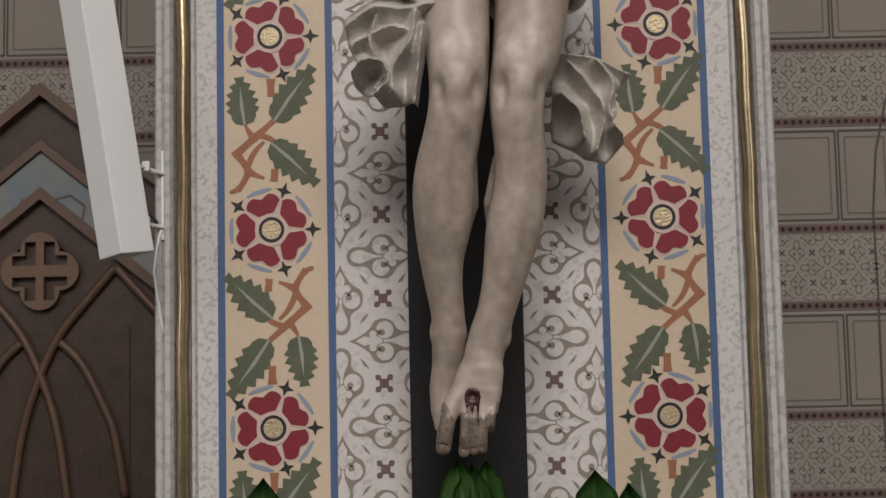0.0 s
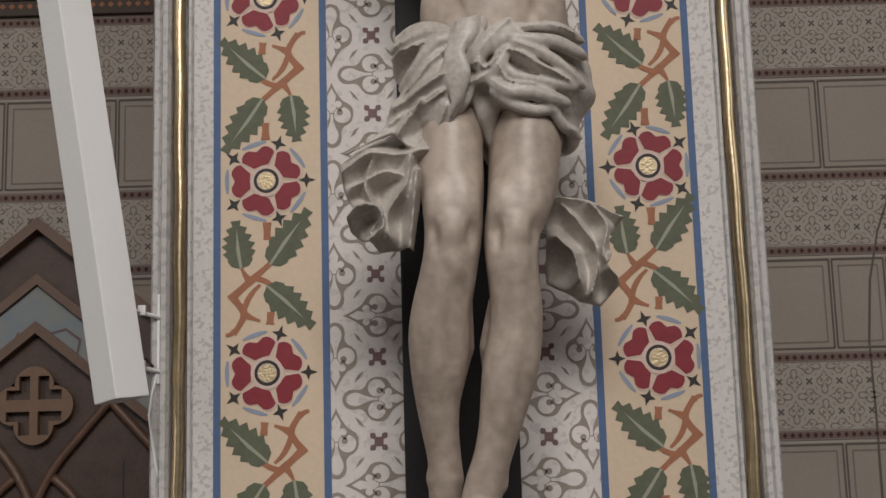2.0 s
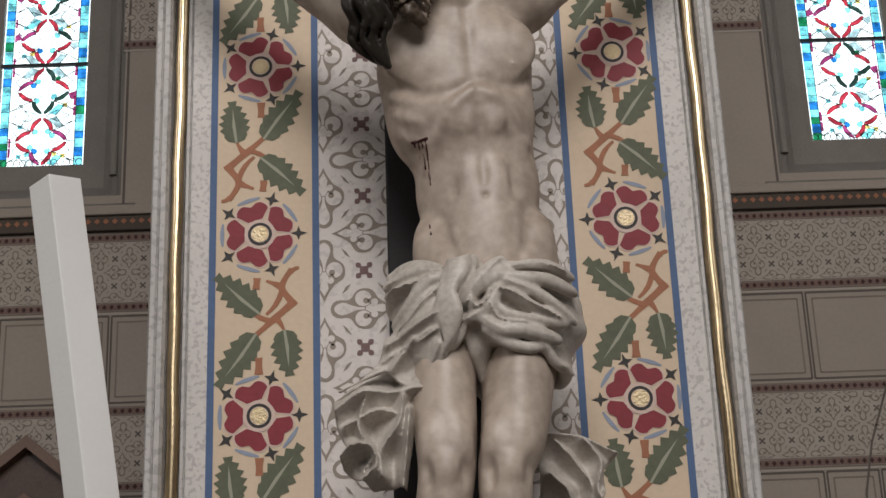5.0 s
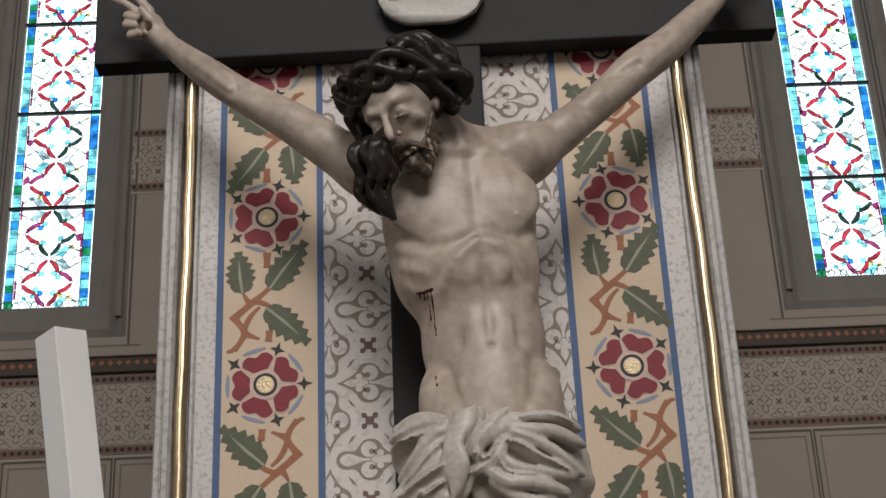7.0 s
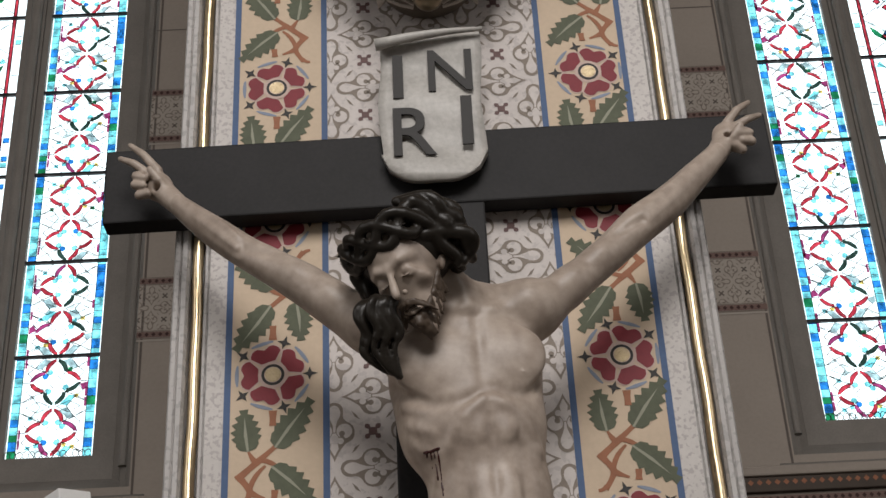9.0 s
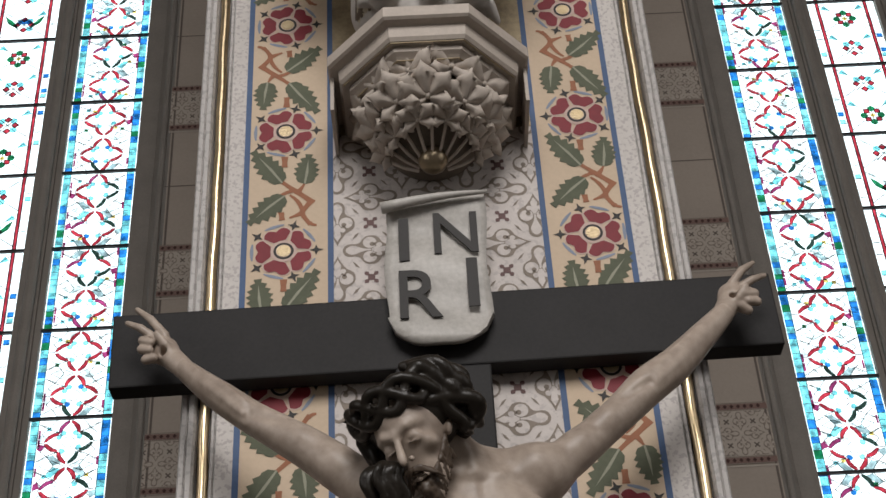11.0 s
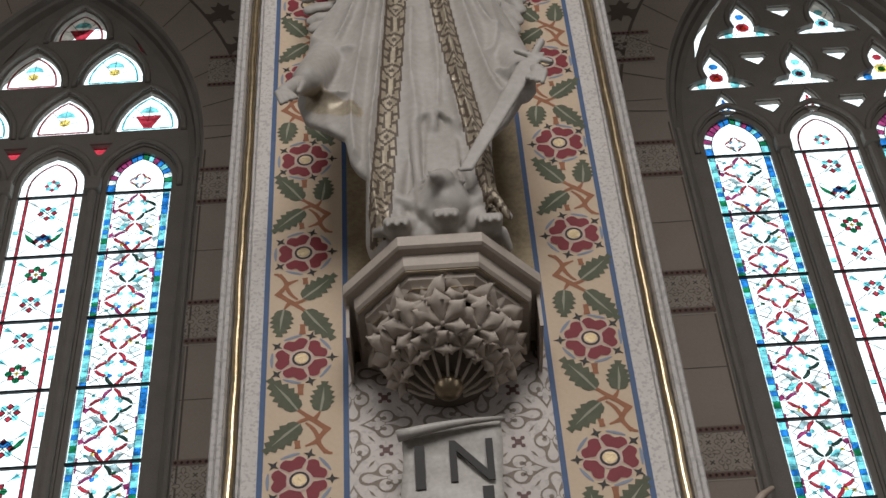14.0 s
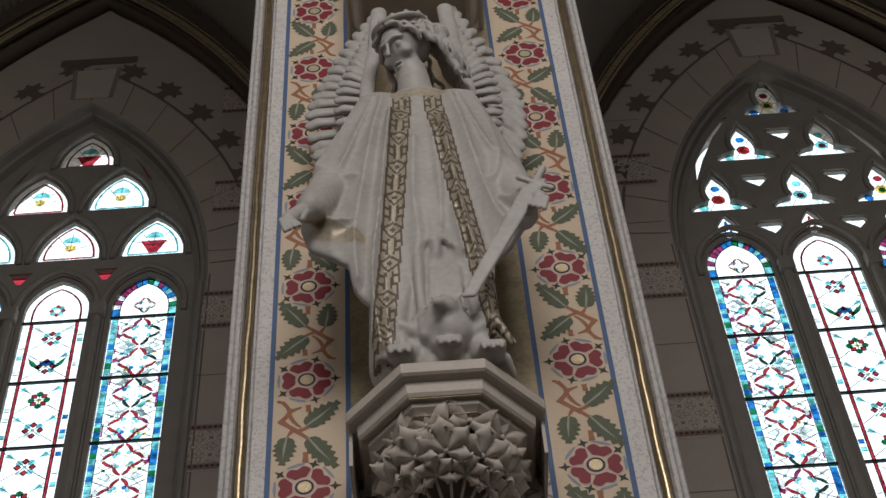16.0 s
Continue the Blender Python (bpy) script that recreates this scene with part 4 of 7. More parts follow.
def fleur(bm, cx, cz, s, turn, y, ground, pale):
    """A damask motif: a dark field with a pale fleur-de-lis in it, its petal along +x before the turn."""
    co, si = math.cos(turn), math.sin(turn)
    put = lambda pts: [(cx + s * (co * x - si * z), cz + s * (si * x + co * z)) for x, z in pts]
    side = [(0.0655, 0.006), (0.062, 0.0125), (0.055, 0.0172), (0.046, 0.0185), (0.037, 0.0175), (0.030, 0.0190), (0.024, 0.0240), (0.020, 0.0315), (0.013, 0.0385), (0.003, 0.0415), (-0.008, 0.0410),
            (-0.0165, 0.0370), (-0.0220, 0.0290), (-0.0260, 0.0220), (-0.034, 0.0155), (-0.045, 0.0085), (-0.056, 0.0030)]
    flat(bm, put([(0.0668, 0)] + side + [(-0.064, 0)] + [(x, -z) for x, z in reversed(side)]), y, ground)
    petal_side = [(0.058, 0.0055), (0.052, 0.0105), (0.044, 0.0128), (0.036, 0.0118), (0.026, 0.0070), (0.014, 0.0030)]
    flat(bm, put([(0.060, 0)] + petal_side + [(0.000, 0.0022), (0.000, -0.0022)] + [(x, -z) for x, z in reversed(petal_side)]), y - 0.0004, pale)
    flat(bm, put([(-0.002, 0.0040), (-0.020, 0.0060), (-0.036, 0.0085), (-0.052, 0.0), (-0.036, -0.0085), (-0.020, -0.0060), (-0.002, -0.0040)]), y - 0.0005, pale)
    for m in (-1, 1):
        curl = circle(0.0025, 0.0205, 0.0162, 18)
        flat(bm, put([(x, m * z) for x, z in curl]), y - 0.0006, pale)
        flat(bm, put([(x, m * z) for x, z in circle(-0.0030, 0.0155, 0.0062, 10)]), y - 0.0008, ground)
        flat(bm, put([(-0.0050, m * 0.0170), (-0.0145, m * 0.0225), (-0.0175, m * 0.0165), (-0.0080, m * 0.0100)]), y - 0.0008, ground)
        flat(bm, put([(x, m * z) for x, z in circle(-0.0195, 0.0125, 0.0070, 10)]), y - 0.0010, pale)
        flat(bm, put([(-0.0030, m * 0.0010), (-0.0190, m * 0.0040), (-0.0190, m * 0.0110), (-0.0080, m * 0.0070)]), y - 0.0009, pale)


def cross_mark(bm, cx, cz, s, y, mi):
    arm = [(0.0050, 0.0085), (0.0065, 0.0150), (0.0110, 0.0165), (0.0158, 0.0158), (0.0165, 0.0110), (0.0150, 0.0065), (0.0085, 0.0050)]
    pts = []
    for k in range(4):
        co, si = math.cos(-k * math.pi / 2), math.sin(-k * math.pi / 2)
        pts += [(cx + s * (co * x - si * z), cz + s * (si * x + co * z)) for x, z in arm]
    flat(bm, pts, y, mi)


def damask(bm, x0, x1, z0, z1, ox, oz, a, s, y, ground, pale, mark, odd=0):
    """Crosses on a square lattice of side a, fleurs between each two of them, petals meeting in turn across and upright."""
    for i in range(math.floor((x0 - ox) / a) - 1, math.ceil((x1 - ox) / a) + 1):
        for j in range(math.floor((z0 - oz) / a) - 1, math.ceil((z1 - oz) / a) + 1):
            cx, cz, even = ox + i * a, oz + j * a, (i + j + odd) % 2 == 0
            near = lambda x, z: x0 - 0.068 * s < x < x1 + 0.068 * s and z0 - 0.068 * s < z < z1 + 0.068 * s
            if near(cx, cz):
                cross_mark(bm, cx, cz, s, y, mark)
                for dx in (-1, 1):
                    for dz in (-1, 1):
                        flat(bm, [(cx + s * dx * u, cz + s * dz * v) for u, v in ((0.0265, 0.0270), (0.0370, 0.0335), (0.0440, 0.0470), (0.0345, 0.0395))], y - 0.0002, ground)
            if near(cx, cz + a / 2):
                fleur(bm, cx, cz + a / 2, s, 0.0 if even else math.pi, y, ground, pale)
            if near(cx + a / 2, cz):
                fleur(bm, cx + a / 2, cz, s, -math.pi / 2 if even else math.pi / 2, y, ground, pale)


def clip_x(bm, x0, x1, z0=None, z1=None):
    cuts = [((x0, 0, 0), (-1, 0, 0)), ((x1, 0, 0), (1, 0, 0))]
    if z0 is not None:
        cuts += [((0, 0, z0), (0, 0, -1)), ((0, 0, z1), (0, 0, 1))]
    for co, no in cuts:
        bmesh.ops.bisect_plane(bm, geom=bm.verts[:] + bm.edges[:] + bm.faces[:], plane_co=co, plane_no=no, clear_outer=True)


bm = bmesh.new()
damask(bm, -0.2205, 0.25, 1.0, 4.05, -0.137, 1.475, 0.1495, 0.95, -0.0030, 0, 1, 2, 1)
clip_x(bm, -0.2200, 0.2495)
tagged(part("painted_damask", bm, [M_TAUPE, M_GROUND, M_MAUVE], pier), kind="stuff")
strip("gilt_ground", -0.2205, 0.2500, -0.0042, M_GILT, 3.98, 8.0)

# ---- painted bands on the far wall ----
def band(z0, z1, x0, x1):
    """A stencilled band with a red beaded line above and below."""
    bm = bmesh.new()
    flat(bm, [(x0, z0), (x1, z0), (x1, z1), (x0, z1)], -0.003, 0)
    ph = 0.062
    for e in (z0, z1 - ph):
        flat(bm, [(x0, e + 0.010), (x1, e + 0.010), (x1, e + ph - 0.010), (x0, e + ph - 0.010)], -0.006, 1)
        line(bm, [(x0, e + 0.004), (x1, e + 0.004)], 0.006, -0.0062, 2)
        line(bm, [(x0, e + ph - 0.004), (x1, e + ph - 0.004)], 0.006, -0.0062, 2)
        n = int((x1 - x0) / 0.046)
        for i in range(n):
            c = x0 + (i + 0.5) * 0.046
            flat(bm, [(c - 0.015, e + ph / 2), (c, e + ph / 2 - 0.017), (c + 0.015, e + ph / 2), (c, e + ph / 2 + 0.017)], -0.0085, 3)
    t = bmesh.new()
    zc = (z0 + z1) / 2
    damask(t, x0, x1, z0 + ph, z1 - ph, 2.183, zc - 0.093, 0.182, 1.15, -0.0060, 2, 0, 4, 1)
    clip_x(t, x0, x1, z0 + ph + 0.006, z1 - ph - 0.006)
    me = bpy.data.meshes.new("tmp")
    t.to_mesh(me)
    t.free()
    bm.from_mesh(me)
    bpy.data.meshes.remove(me)
    line(bm, [(x0, z0 - 0.012), (x1, z0 - 0.012)], 0.014, -0.0045, 0)
    return tagged(part("painted_band", bm, [M_WALLBAND, M_BANDPALE2, M_BANDLINE, M_BANDRED, M_JOINT], wall), kind="stuff")


M_BANDPALE2 = material("band_rose_paint", (0.19, 0.120, 0.102), 0.8, contrast=0.3)
for z0, z1 in ((4.330, 4.858), (3.190, 3.722), (2.065, 2.595), (0.94, 1.47)):
    band(z0, z1, -3.6, -1.3)
    band(z0, z1, 1.3, 3.6)
for i in range(6):
    z0 = 6.17 + 1.605 * i
    for x0, x1 in ((-2.0, -1.2), (1.25, 2.30)):
        band(z0, z0 + 0.475, x0, x1)

# block joints: thin double-ruled panels between the bands
bm = bmesh.new()
def ruled(x0, x1, z0, z1):
    for k, (w, mi) in ((0.010, (0.012, 0)), (0.048, (0.010, 1))):
        line(bm, [(x0 + k, z0 + k), (x1 - k, z0 + k), (x1 - k, z1 - k), (x0 + k, z1 - k), (x0 + k, z0 + k)], w, -0.003 - 0.0002 * k, mi)

for row, (z0, z1) in enumerate(((3.735, 4.312), (2.608, 3.172), (1.483, 2.047), (0.4, 0.92))):
    for x0, x1 in ((-4.6, -3.35), (-3.35, -2.72), (-2.72, -2.02), (-2.02, -0.9), (0.9, 2.365), (2.365, 2.70 if row else 3.6), (2.70, 3.9)):
        if row == 0 and x0 == 2.70:
            continue
        ruled(x0, x1, z0, z1)
for i in range(6):
    z = 6.17 + 1.605 * i + 0.475
    for x0, x1 in ((-2.0, -0.9), (0.9, 2.28)):
        line(bm, [(x0, z + 0.565), (x1, z + 0.565)], 0.008, -0.003, 0)
line(bm, [(2.60, 0.3), (2.565, 1.5), (2.57, 2.2), (2.565, 2.65), (2.60, 3.03), (2.67, 3.33), (2.80, 3.66), (3.0, 4.0), (3.2, 4.2)], 0.014, -0.007, 0)
line(bm, [(2.58, 2.62), (3.6, 2.60)], 0.010, -0.0072, 0)
for s, x in ((1, RWX - HALF - 0.02), (-1, LWX + HALF + 0.02)):
    line(bm, [(x, 5.05), (x, SPRING)], 0.016, -0.004, 0)
tagged(part("joint_lines", bm, [M_JOINT, M_BANDLINE], wall), kind="stuff")

# string course under the sills
bm = bmesh.new()
box(bm, -6, 6, -0.07, 0.0, 4.965, 5.03, bevel=0.012)
part("sill_course", bm, M_WALL, wall)
bm = bmesh.new()
box(bm, -6, 6, -0.045, 0.0, 4.865, 4.962, bevel=0.008)
part("dark_string_course", bm, M_DARK, wall)
bm = bmesh.new()
for i in range(140):
    c = -4 + i * 0.057
    flat(bm, [(c - 0.02, 4.925), (c, 4.905), (c + 0.02, 4.925), (c, 4.945)], -0.048, 0)
part("string_course_beads", bm, M_BROWN, wall)

# ---- voussoir rings round the window heads ----
M_CROCKET = material("dark_leaf_paint", (0.12, 0.095, 0.075), 0.8, contrast=0.4)
# The wall's colour scaled down, so the vault's dimness is in its paint.
M_VAULT = material("dim_vault_paint", (0.20, 0.17, 0.145), 0.85, contrast=0.3, scale=1.5)
M_RIB = material("rib_paint", (0.10, 0.075, 0.055), 0.8, contrast=0.4)
for cx in (LWX, RWX):
    bm = bmesh.new()
    outer = arch(cx, HALF + 0.42, SPRING - 0.4, SPRING, RISE + 0.62, 22)
    inner = arch(cx, HALF + 0.012, SPRING - 0.4, SPRING, RISE + 0.02, 22)
    line(bm, outer, 0.03, -0.004, 0)
    for i in range(2, len(outer) - 2, 3):
        line(bm, [inner[i], outer[i]], 0.010, -0.0045, 0)
    for i in range(1, len(outer) - 1, 3):
        (xa, za), (xb, zb) = outer[i - 1], outer[min(i + 1, len(outer) - 1)]
        n = math.hypot(xb - xa, zb - za)
        tx, tz = (xb - xa) / n, (zb - za) / n
        nx, nz = -tz, tx
        if (outer[i][0] - cx) * nx + (outer[i][1] - SPRING) * nz < 0:
            nx, nz = -nx, -nz
        X, Z = outer[i]
        lf = [(-0.10, 0.0), (-0.05, 0.05), (-0.06, 0.11), (-0.16, 0.10), (-0.13, 0.15), (-0.19, 0.20), (-0.10, 0.22), (-0.09, 0.28), (-0.02, 0.24), (0.06, 0.29), (0.08, 0.22), (0.18, 0.21), (0.13, 0.15), (0.17, 0.10), (0.07, 0.11), (0.06, 0.05), (0.10, 0.0)]
        flat(bm, [(X + tx * u + nx * v, Z + tz * u + nz * v) for u, v in lf], -0.006, 0)
    apex = outer[len(outer) // 2]
    low = inner[len(inner) // 2]
    flat(bm, [(cx - 0.20, low[1] + 0.05), (cx + 0.20, low[1] + 0.05), (cx + 0.24, apex[1] - 0.02), (cx - 0.24, apex[1] - 0.02)], -0.0065, 1)
    for s in (-1, 1):
        line(bm, [(cx + s * 0.20, low[1] + 0.05), (cx + s * 0.24, apex[1])], 0.05, -0.0085, 2)
    flat(bm, [(cx - 0.42, apex[1] + 0.08), (cx + 0.42, apex[1] + 0.08), (cx + 0.42, apex[1] + 0.2), (cx - 0.42, apex[1] + 0.2)], -0.0088, 0)
    tagged(part("painted_arch_ring", bm, [M_CROCKET, M_WALLBAND, M_BANDLINE], wall), kind="stuff")

# ---- vault cells over the bays ----
def wall_arch(cx, n, inset=0.0):
    """The steep pointed line where the vault meets the wall."""
    return arch(cx, 2.60 - inset, 9.0, 11.1 if cx < 0 else 10.75, 5.40 - 1.6 * inset, n)[1:-1]


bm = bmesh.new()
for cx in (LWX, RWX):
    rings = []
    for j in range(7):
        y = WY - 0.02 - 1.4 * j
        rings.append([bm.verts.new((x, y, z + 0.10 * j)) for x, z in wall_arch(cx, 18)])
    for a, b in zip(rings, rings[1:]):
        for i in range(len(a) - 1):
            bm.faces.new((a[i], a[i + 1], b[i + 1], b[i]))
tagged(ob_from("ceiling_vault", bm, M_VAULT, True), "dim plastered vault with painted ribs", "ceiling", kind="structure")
for n, cx in enumerate((LWX, RWX)):
    bm = bmesh.new()
    prev = wall_arch(cx, 24)
    tube(bm, [(x, WY - 0.10, z - 0.06) for x, z in prev], 0.11, 8)
    tube(bm, [(x, WY - 0.24, z - 0.02) for x, z in prev], 0.06, 6)
    rib = ob_from("vault_rib", bm, M_RIB, True)
    bm = bmesh.new()
    for x, z in wall_arch(cx, 90, 0.05):
        flat(bm, [(x - 0.045, z), (x, z - 0.045), (x + 0.045, z), (x, z + 0.045)], WY - 0.315, 0)
    tagged(part("gilt_beads", bm, M_GILT, rib), kind="stuff")
    for off in (0.02, 0.13):  # gilt fillets along the rib
        bm = bmesh.new()
        tube(bm, [(x, WY - 0.33, z) for x, z in wall_arch(cx, 24, off - 0.02)], 0.014, 6)
        part("gilt_fillet", bm, M_GILT, rib, "thin gilt fillet", True)
    tagged(rib, "dark painted rib moulding along the wall arch", "rib", kind="structure")
    bm = bmesh.new()
    pts = wall_arch(cx, 60, 0.015)
    for i in range(1, len(pts) - 1):
        (xa, za), (xb, zb) = pts[i - 1], pts[i + 1]
        m = math.hypot(xb - xa, zb - za)
        tx, tz = (xb - xa) / m, (zb - za) / m
        X, Z = pts[i]
        vs = [bm.verts.new((X + tx * u, WY - 0.42 - v, Z + tz * u + 0.012 * v)) for u, v in ((-0.10, 0), (-0.07, 0.08), (-0.11, 0.13), (-0.03, 0.15), (0, 0.24), (0.03, 0.15), (0.11, 0.13), (0.07, 0.08), (0.10, 0))]
        bm.faces.new(vs)
    tagged(part("painted_leaf_edge", bm, M_CROCKET, rib), kind="stuff")

# ---- the cross ----
cross = thing("wall_cross", (0, 0, 0), "large black ebonised wooden cross fixed to the pier", "cross")
bm = bmesh.new()
box(bm, -0.0905, 0.108, -0.058, -0.010, 0.9, 3.298, bevel=0.004)
part("upright", bm, M_CROSS, cross)
bm = bmesh.new()
box(bm, -0.684, 0.720, -0.060, -0.010, 3.296, 3.474, bevel=0.004)
bmesh.ops.rotate(bm, verts=bm.verts, cent=(0.018, 0, 3.385), matrix=Matrix.Rotation(radians(-1.0), 3, "Y"))
part("crossbeam", bm, M_CROSS, cross)

# ---- the carved figure ----
b = Carving((-0.72, -0.44, 2.24), (0.74, -0.02, 3.44), 0.0044, 2)
# trunk: rib cage, waist, hips and the yoke of the shoulders
b.ball((0.042, -0.240, 2.815), (0.139, 0.092, 0.150), 0.03).ball((0.050, -0.240, 2.715), (0.131, 0.093, 0.115), 0.03)
b.ball((0.074, -0.236, 2.585), (0.108, 0.080, 0.150), 0.03).ball((0.083, -0.232, 2.430), (0.126, 0.092, 0.120), 0.03)
b.chain([(-0.110, -0.235, 2.930), (0.048, -0.235, 2.915), (0.165, -0.235, 2.945)], [0.052, 0.066, 0.050], 0.04)
b.chain([(0.058, -0.255, 2.895), (0.034, -0.280, 2.945), (-0.005, -0.305, 2.985)], [0.062, 0.050, 0.045], 0.025)


def on(x, z, d=0.0):
    """A point of the trunk's front, d metres behind it."""
    return (x, b.front(x, z) + d, z)


def relief(pts, radii, k, sign=1, sink=0.0):
    """A ridge or a furrow that follows the trunk's front through (x, z) points."""
    b.chain([on(x, z, sink) for x, z in smooth_path(pts, 4)], radii, k, sign)


for x, z, rx, rz, tilt in ((-0.020, 2.815, 0.082, 0.062, 16), (0.122, 2.825, 0.064, 0.062, -14)):  # breast muscles
    b.ball(on(x, z, 0.016), (rx, 0.026, rz), 0.020, turn=(0, tilt, 0))
relief([(-0.095, 2.792), (-0.060, 2.752), (-0.020, 2.728), (0.030, 2.730), (0.060, 2.742)], 0.008, 0.012, -1, -0.0065)
relief([(0.086, 2.756), (0.125, 2.744), (0.156, 2.752), (0.172, 2.776)], 0.007, 0.012, -1, -0.0060)
relief([(0.066, 2.880), (0.068, 2.820), (0.072, 2.745)], 0.006, 0.014, -1, -0.0060)
relief([(0.068, 2.733), (0.046, 2.713), (0.022, 2.686), (0.000, 2.645), (-0.012, 2.605)], 0.0080, 0.010, 1, 0.0045)  # rib arch
relief([(0.088, 2.732), (0.118, 2.716), (0.145, 2.688), (0.160, 2.650)], 0.0080, 0.010, 1, 0.0045)
for x in (0.056, 0.104):  # belly muscles
    b.ball(on(x, 2.684, 0.008), (0.020, 0.010, 0.026), 0.010)
    b.ball(on(x, 2.578, 0.009), (0.020, 0.010, 0.034), 0.012)
relief([(0.080, 2.700), (0.081, 2.640), (0.083, 2.565)], 0.004, 0.010, -1, -0.0045)
relief([(0.030, 2.650), (0.026, 2.600), (0.030, 2.555)], 0.006, 0.014, -1, -0.0065)
relief([(0.132, 2.650), (0.136, 2.600), (0.136, 2.555)], 0.006, 0.014, -1, -0.0065)
b.ball(on(0.083, 2.500, 0.020), (0.052, 0.024, 0.055), 0.030)
for x, z in ((-0.014, 2.480), (0.172, 2.484)):  # hip bones
    b.ball(on(x, z, 0.018), (0.026, 0.024, 0.042), 0.024)
relief([(0.006, 2.515), (0.016, 2.475), (0.030, 2.430)], 0.005, 0.012, -1, -0.0045)
relief([(0.154, 2.525), (0.150, 2.475), (0.136, 2.430)], 0.005, 0.012, -1, -0.0045)
for i in range(3):  # ribs on both flanks
    z = 2.728 - 0.036 * i
    relief([(-0.070 + 0.010 * i, z + 0.014), (-0.046 + 0.008 * i, z), (-0.024 + 0.006 * i, z - 0.008)], 0.0055, 0.010, 1, 0.0055)
relief([(0.040, 2.912), (-0.010, 2.922), (-0.075, 2.945)], 0.008, 0.010, 1, 0.0045)  # collarbones
relief([(0.090, 2.912), (0.120, 2.922), (0.160, 2.945)], 0.008, 0.010, 1, 0.0045)
b.ball(on(0.066, 2.900, -0.005), (0.012, 0.010, 0.012), 0.010, -1)
relief([(0.056, 2.910), (0.044, 2.945), (0.022, 2.985)], 0.009, 0.010, 1, 0.0045)  # neck cord
for x, z in ((-0.030, 2.752), (0.143, 2.785)):
    b.ball(on(x, z, 0.001), 0.0038, 0.005)
b.ball(on(0.084, 2.544, -0.002), (0.005, 0.008, 0.005), 0.004, -1)
b.ball((0.070, -0.235, 2.955), (0.060, 0.045, 0.040), 0.040)  # slope of the neck to the shoulder
# legs, each a form of its own: (centre, radius) down from the hip
legs = []
LEGS = ([((0.010, -0.235, 2.360), 0.072), ((-0.001, -0.268, 2.236), 0.056), ((0.002, -0.300, 2.136), 0.0495), ((0.002, -0.308, 2.088), 0.0465), ((-0.003, -0.305, 2.044), 0.0445), ((-0.012, -0.297, 2.000), 0.0455), ((-0.022, -0.290, 1.957), 0.0470),
         ((-0.025, -0.282, 1.917), 0.0495), ((-0.027, -0.275, 1.869), 0.0450), ((-0.030, -0.265, 1.825), 0.0365), ((-0.028, -0.255, 1.780), 0.0305), ((-0.023, -0.245, 1.736), 0.0272), ((-0.020, -0.238, 1.700), 0.0272)],
        [((0.142, -0.235, 2.360), 0.074), ((0.124, -0.268, 2.234), 0.060), ((0.109, -0.300, 2.133), 0.0520), ((0.096, -0.310, 2.086), 0.0450), ((0.093, -0.310, 2.041), 0.0425), ((0.096, -0.302, 1.997), 0.0410), ((0.098, -0.297, 1.953), 0.0415),
         ((0.094, -0.292, 1.909), 0.0430), ((0.085, -0.288, 1.865), 0.0440), ((0.076, -0.282, 1.821), 0.0395), ((0.066, -0.276, 1.776), 0.0335), ((0.054, -0.270, 1.732), 0.0302), ((0.043, -0.264, 1.698), 0.0312), ((0.035, -0.260, 1.671), 0.0312)])
for rows, knee, s in zip(LEGS, ((0.000, 2.080), (0.101, 2.078)), (-1, 1)):
    g = Carving((rows[0][0][0] - 0.20, -0.44, 1.48), (rows[0][0][0] + 0.13, -0.12, 2.46), 0.0034, 4)
    path = smooth_path([(*p, r) for p, r in rows], 3)
    g.chain([q[:3] for q in path], [q[3] for q in path], 0.004)
    hip, thigh = rows[0][0], rows[2][0]
    g.ball((0.5 * (hip[0] + thigh[0]), -0.302, 2.215), (0.036, 0.036, 0.095), 0.030)
    kx, kz = knee
    ky = g.front(kx, kz)
    g.ball((kx, ky + 0.007, kz), (0.020, 0.012, 0.023), 0.014)  # kneecap
    g.ball((kx - s * 0.001, ky + 0.013, kz - 0.052), (0.011, 0.012, 0.022), 0.018)
    for e in (-1, 1):
        g.ball((kx + e * 0.030, ky + 0.008, kz - 0.004), (0.006, 0.010, 0.026), 0.012, -1)
        g.ball((kx + e * 0.024, ky + 0.020, kz + 0.048), (0.016, 0.016, 0.034), 0.018)
    shin = [(p[0] + s * 0.002, g.front(p[0], p[2]) + 0.005, p[2]) for p, r in rows[5:11]]
    g.chain(shin, [0.004, 0.006, 0.007, 0.007, 0.006, 0.003], 0.018)
    g.chain([(rows[5][0][0] - s * 0.030, -0.270, 1.975), (rows[7][0][0] - s * 0.036, -0.258, 1.905), (rows[9][0][0] - s * 0.022, -0.250, 1.820)], [0.012, 0.020, 0.008], 0.010)  # calf
    if s < 0:
        g.chain([(-0.020, -0.238, 1.700), (-0.023, -0.232, 1.672), (-0.026, -0.226, 1.646), (-0.032, -0.226, 1.611), (-0.034, -0.232, 1.575), (-0.036, -0.236, 1.552)], [0.0270, 0.0262, 0.0240, 0.0228, 0.0190, 0.0120], 0.004)
        g.ball((-0.044, -0.240, 1.700), (0.008, 0.010, 0.014), 0.010)
    legs.append(g)
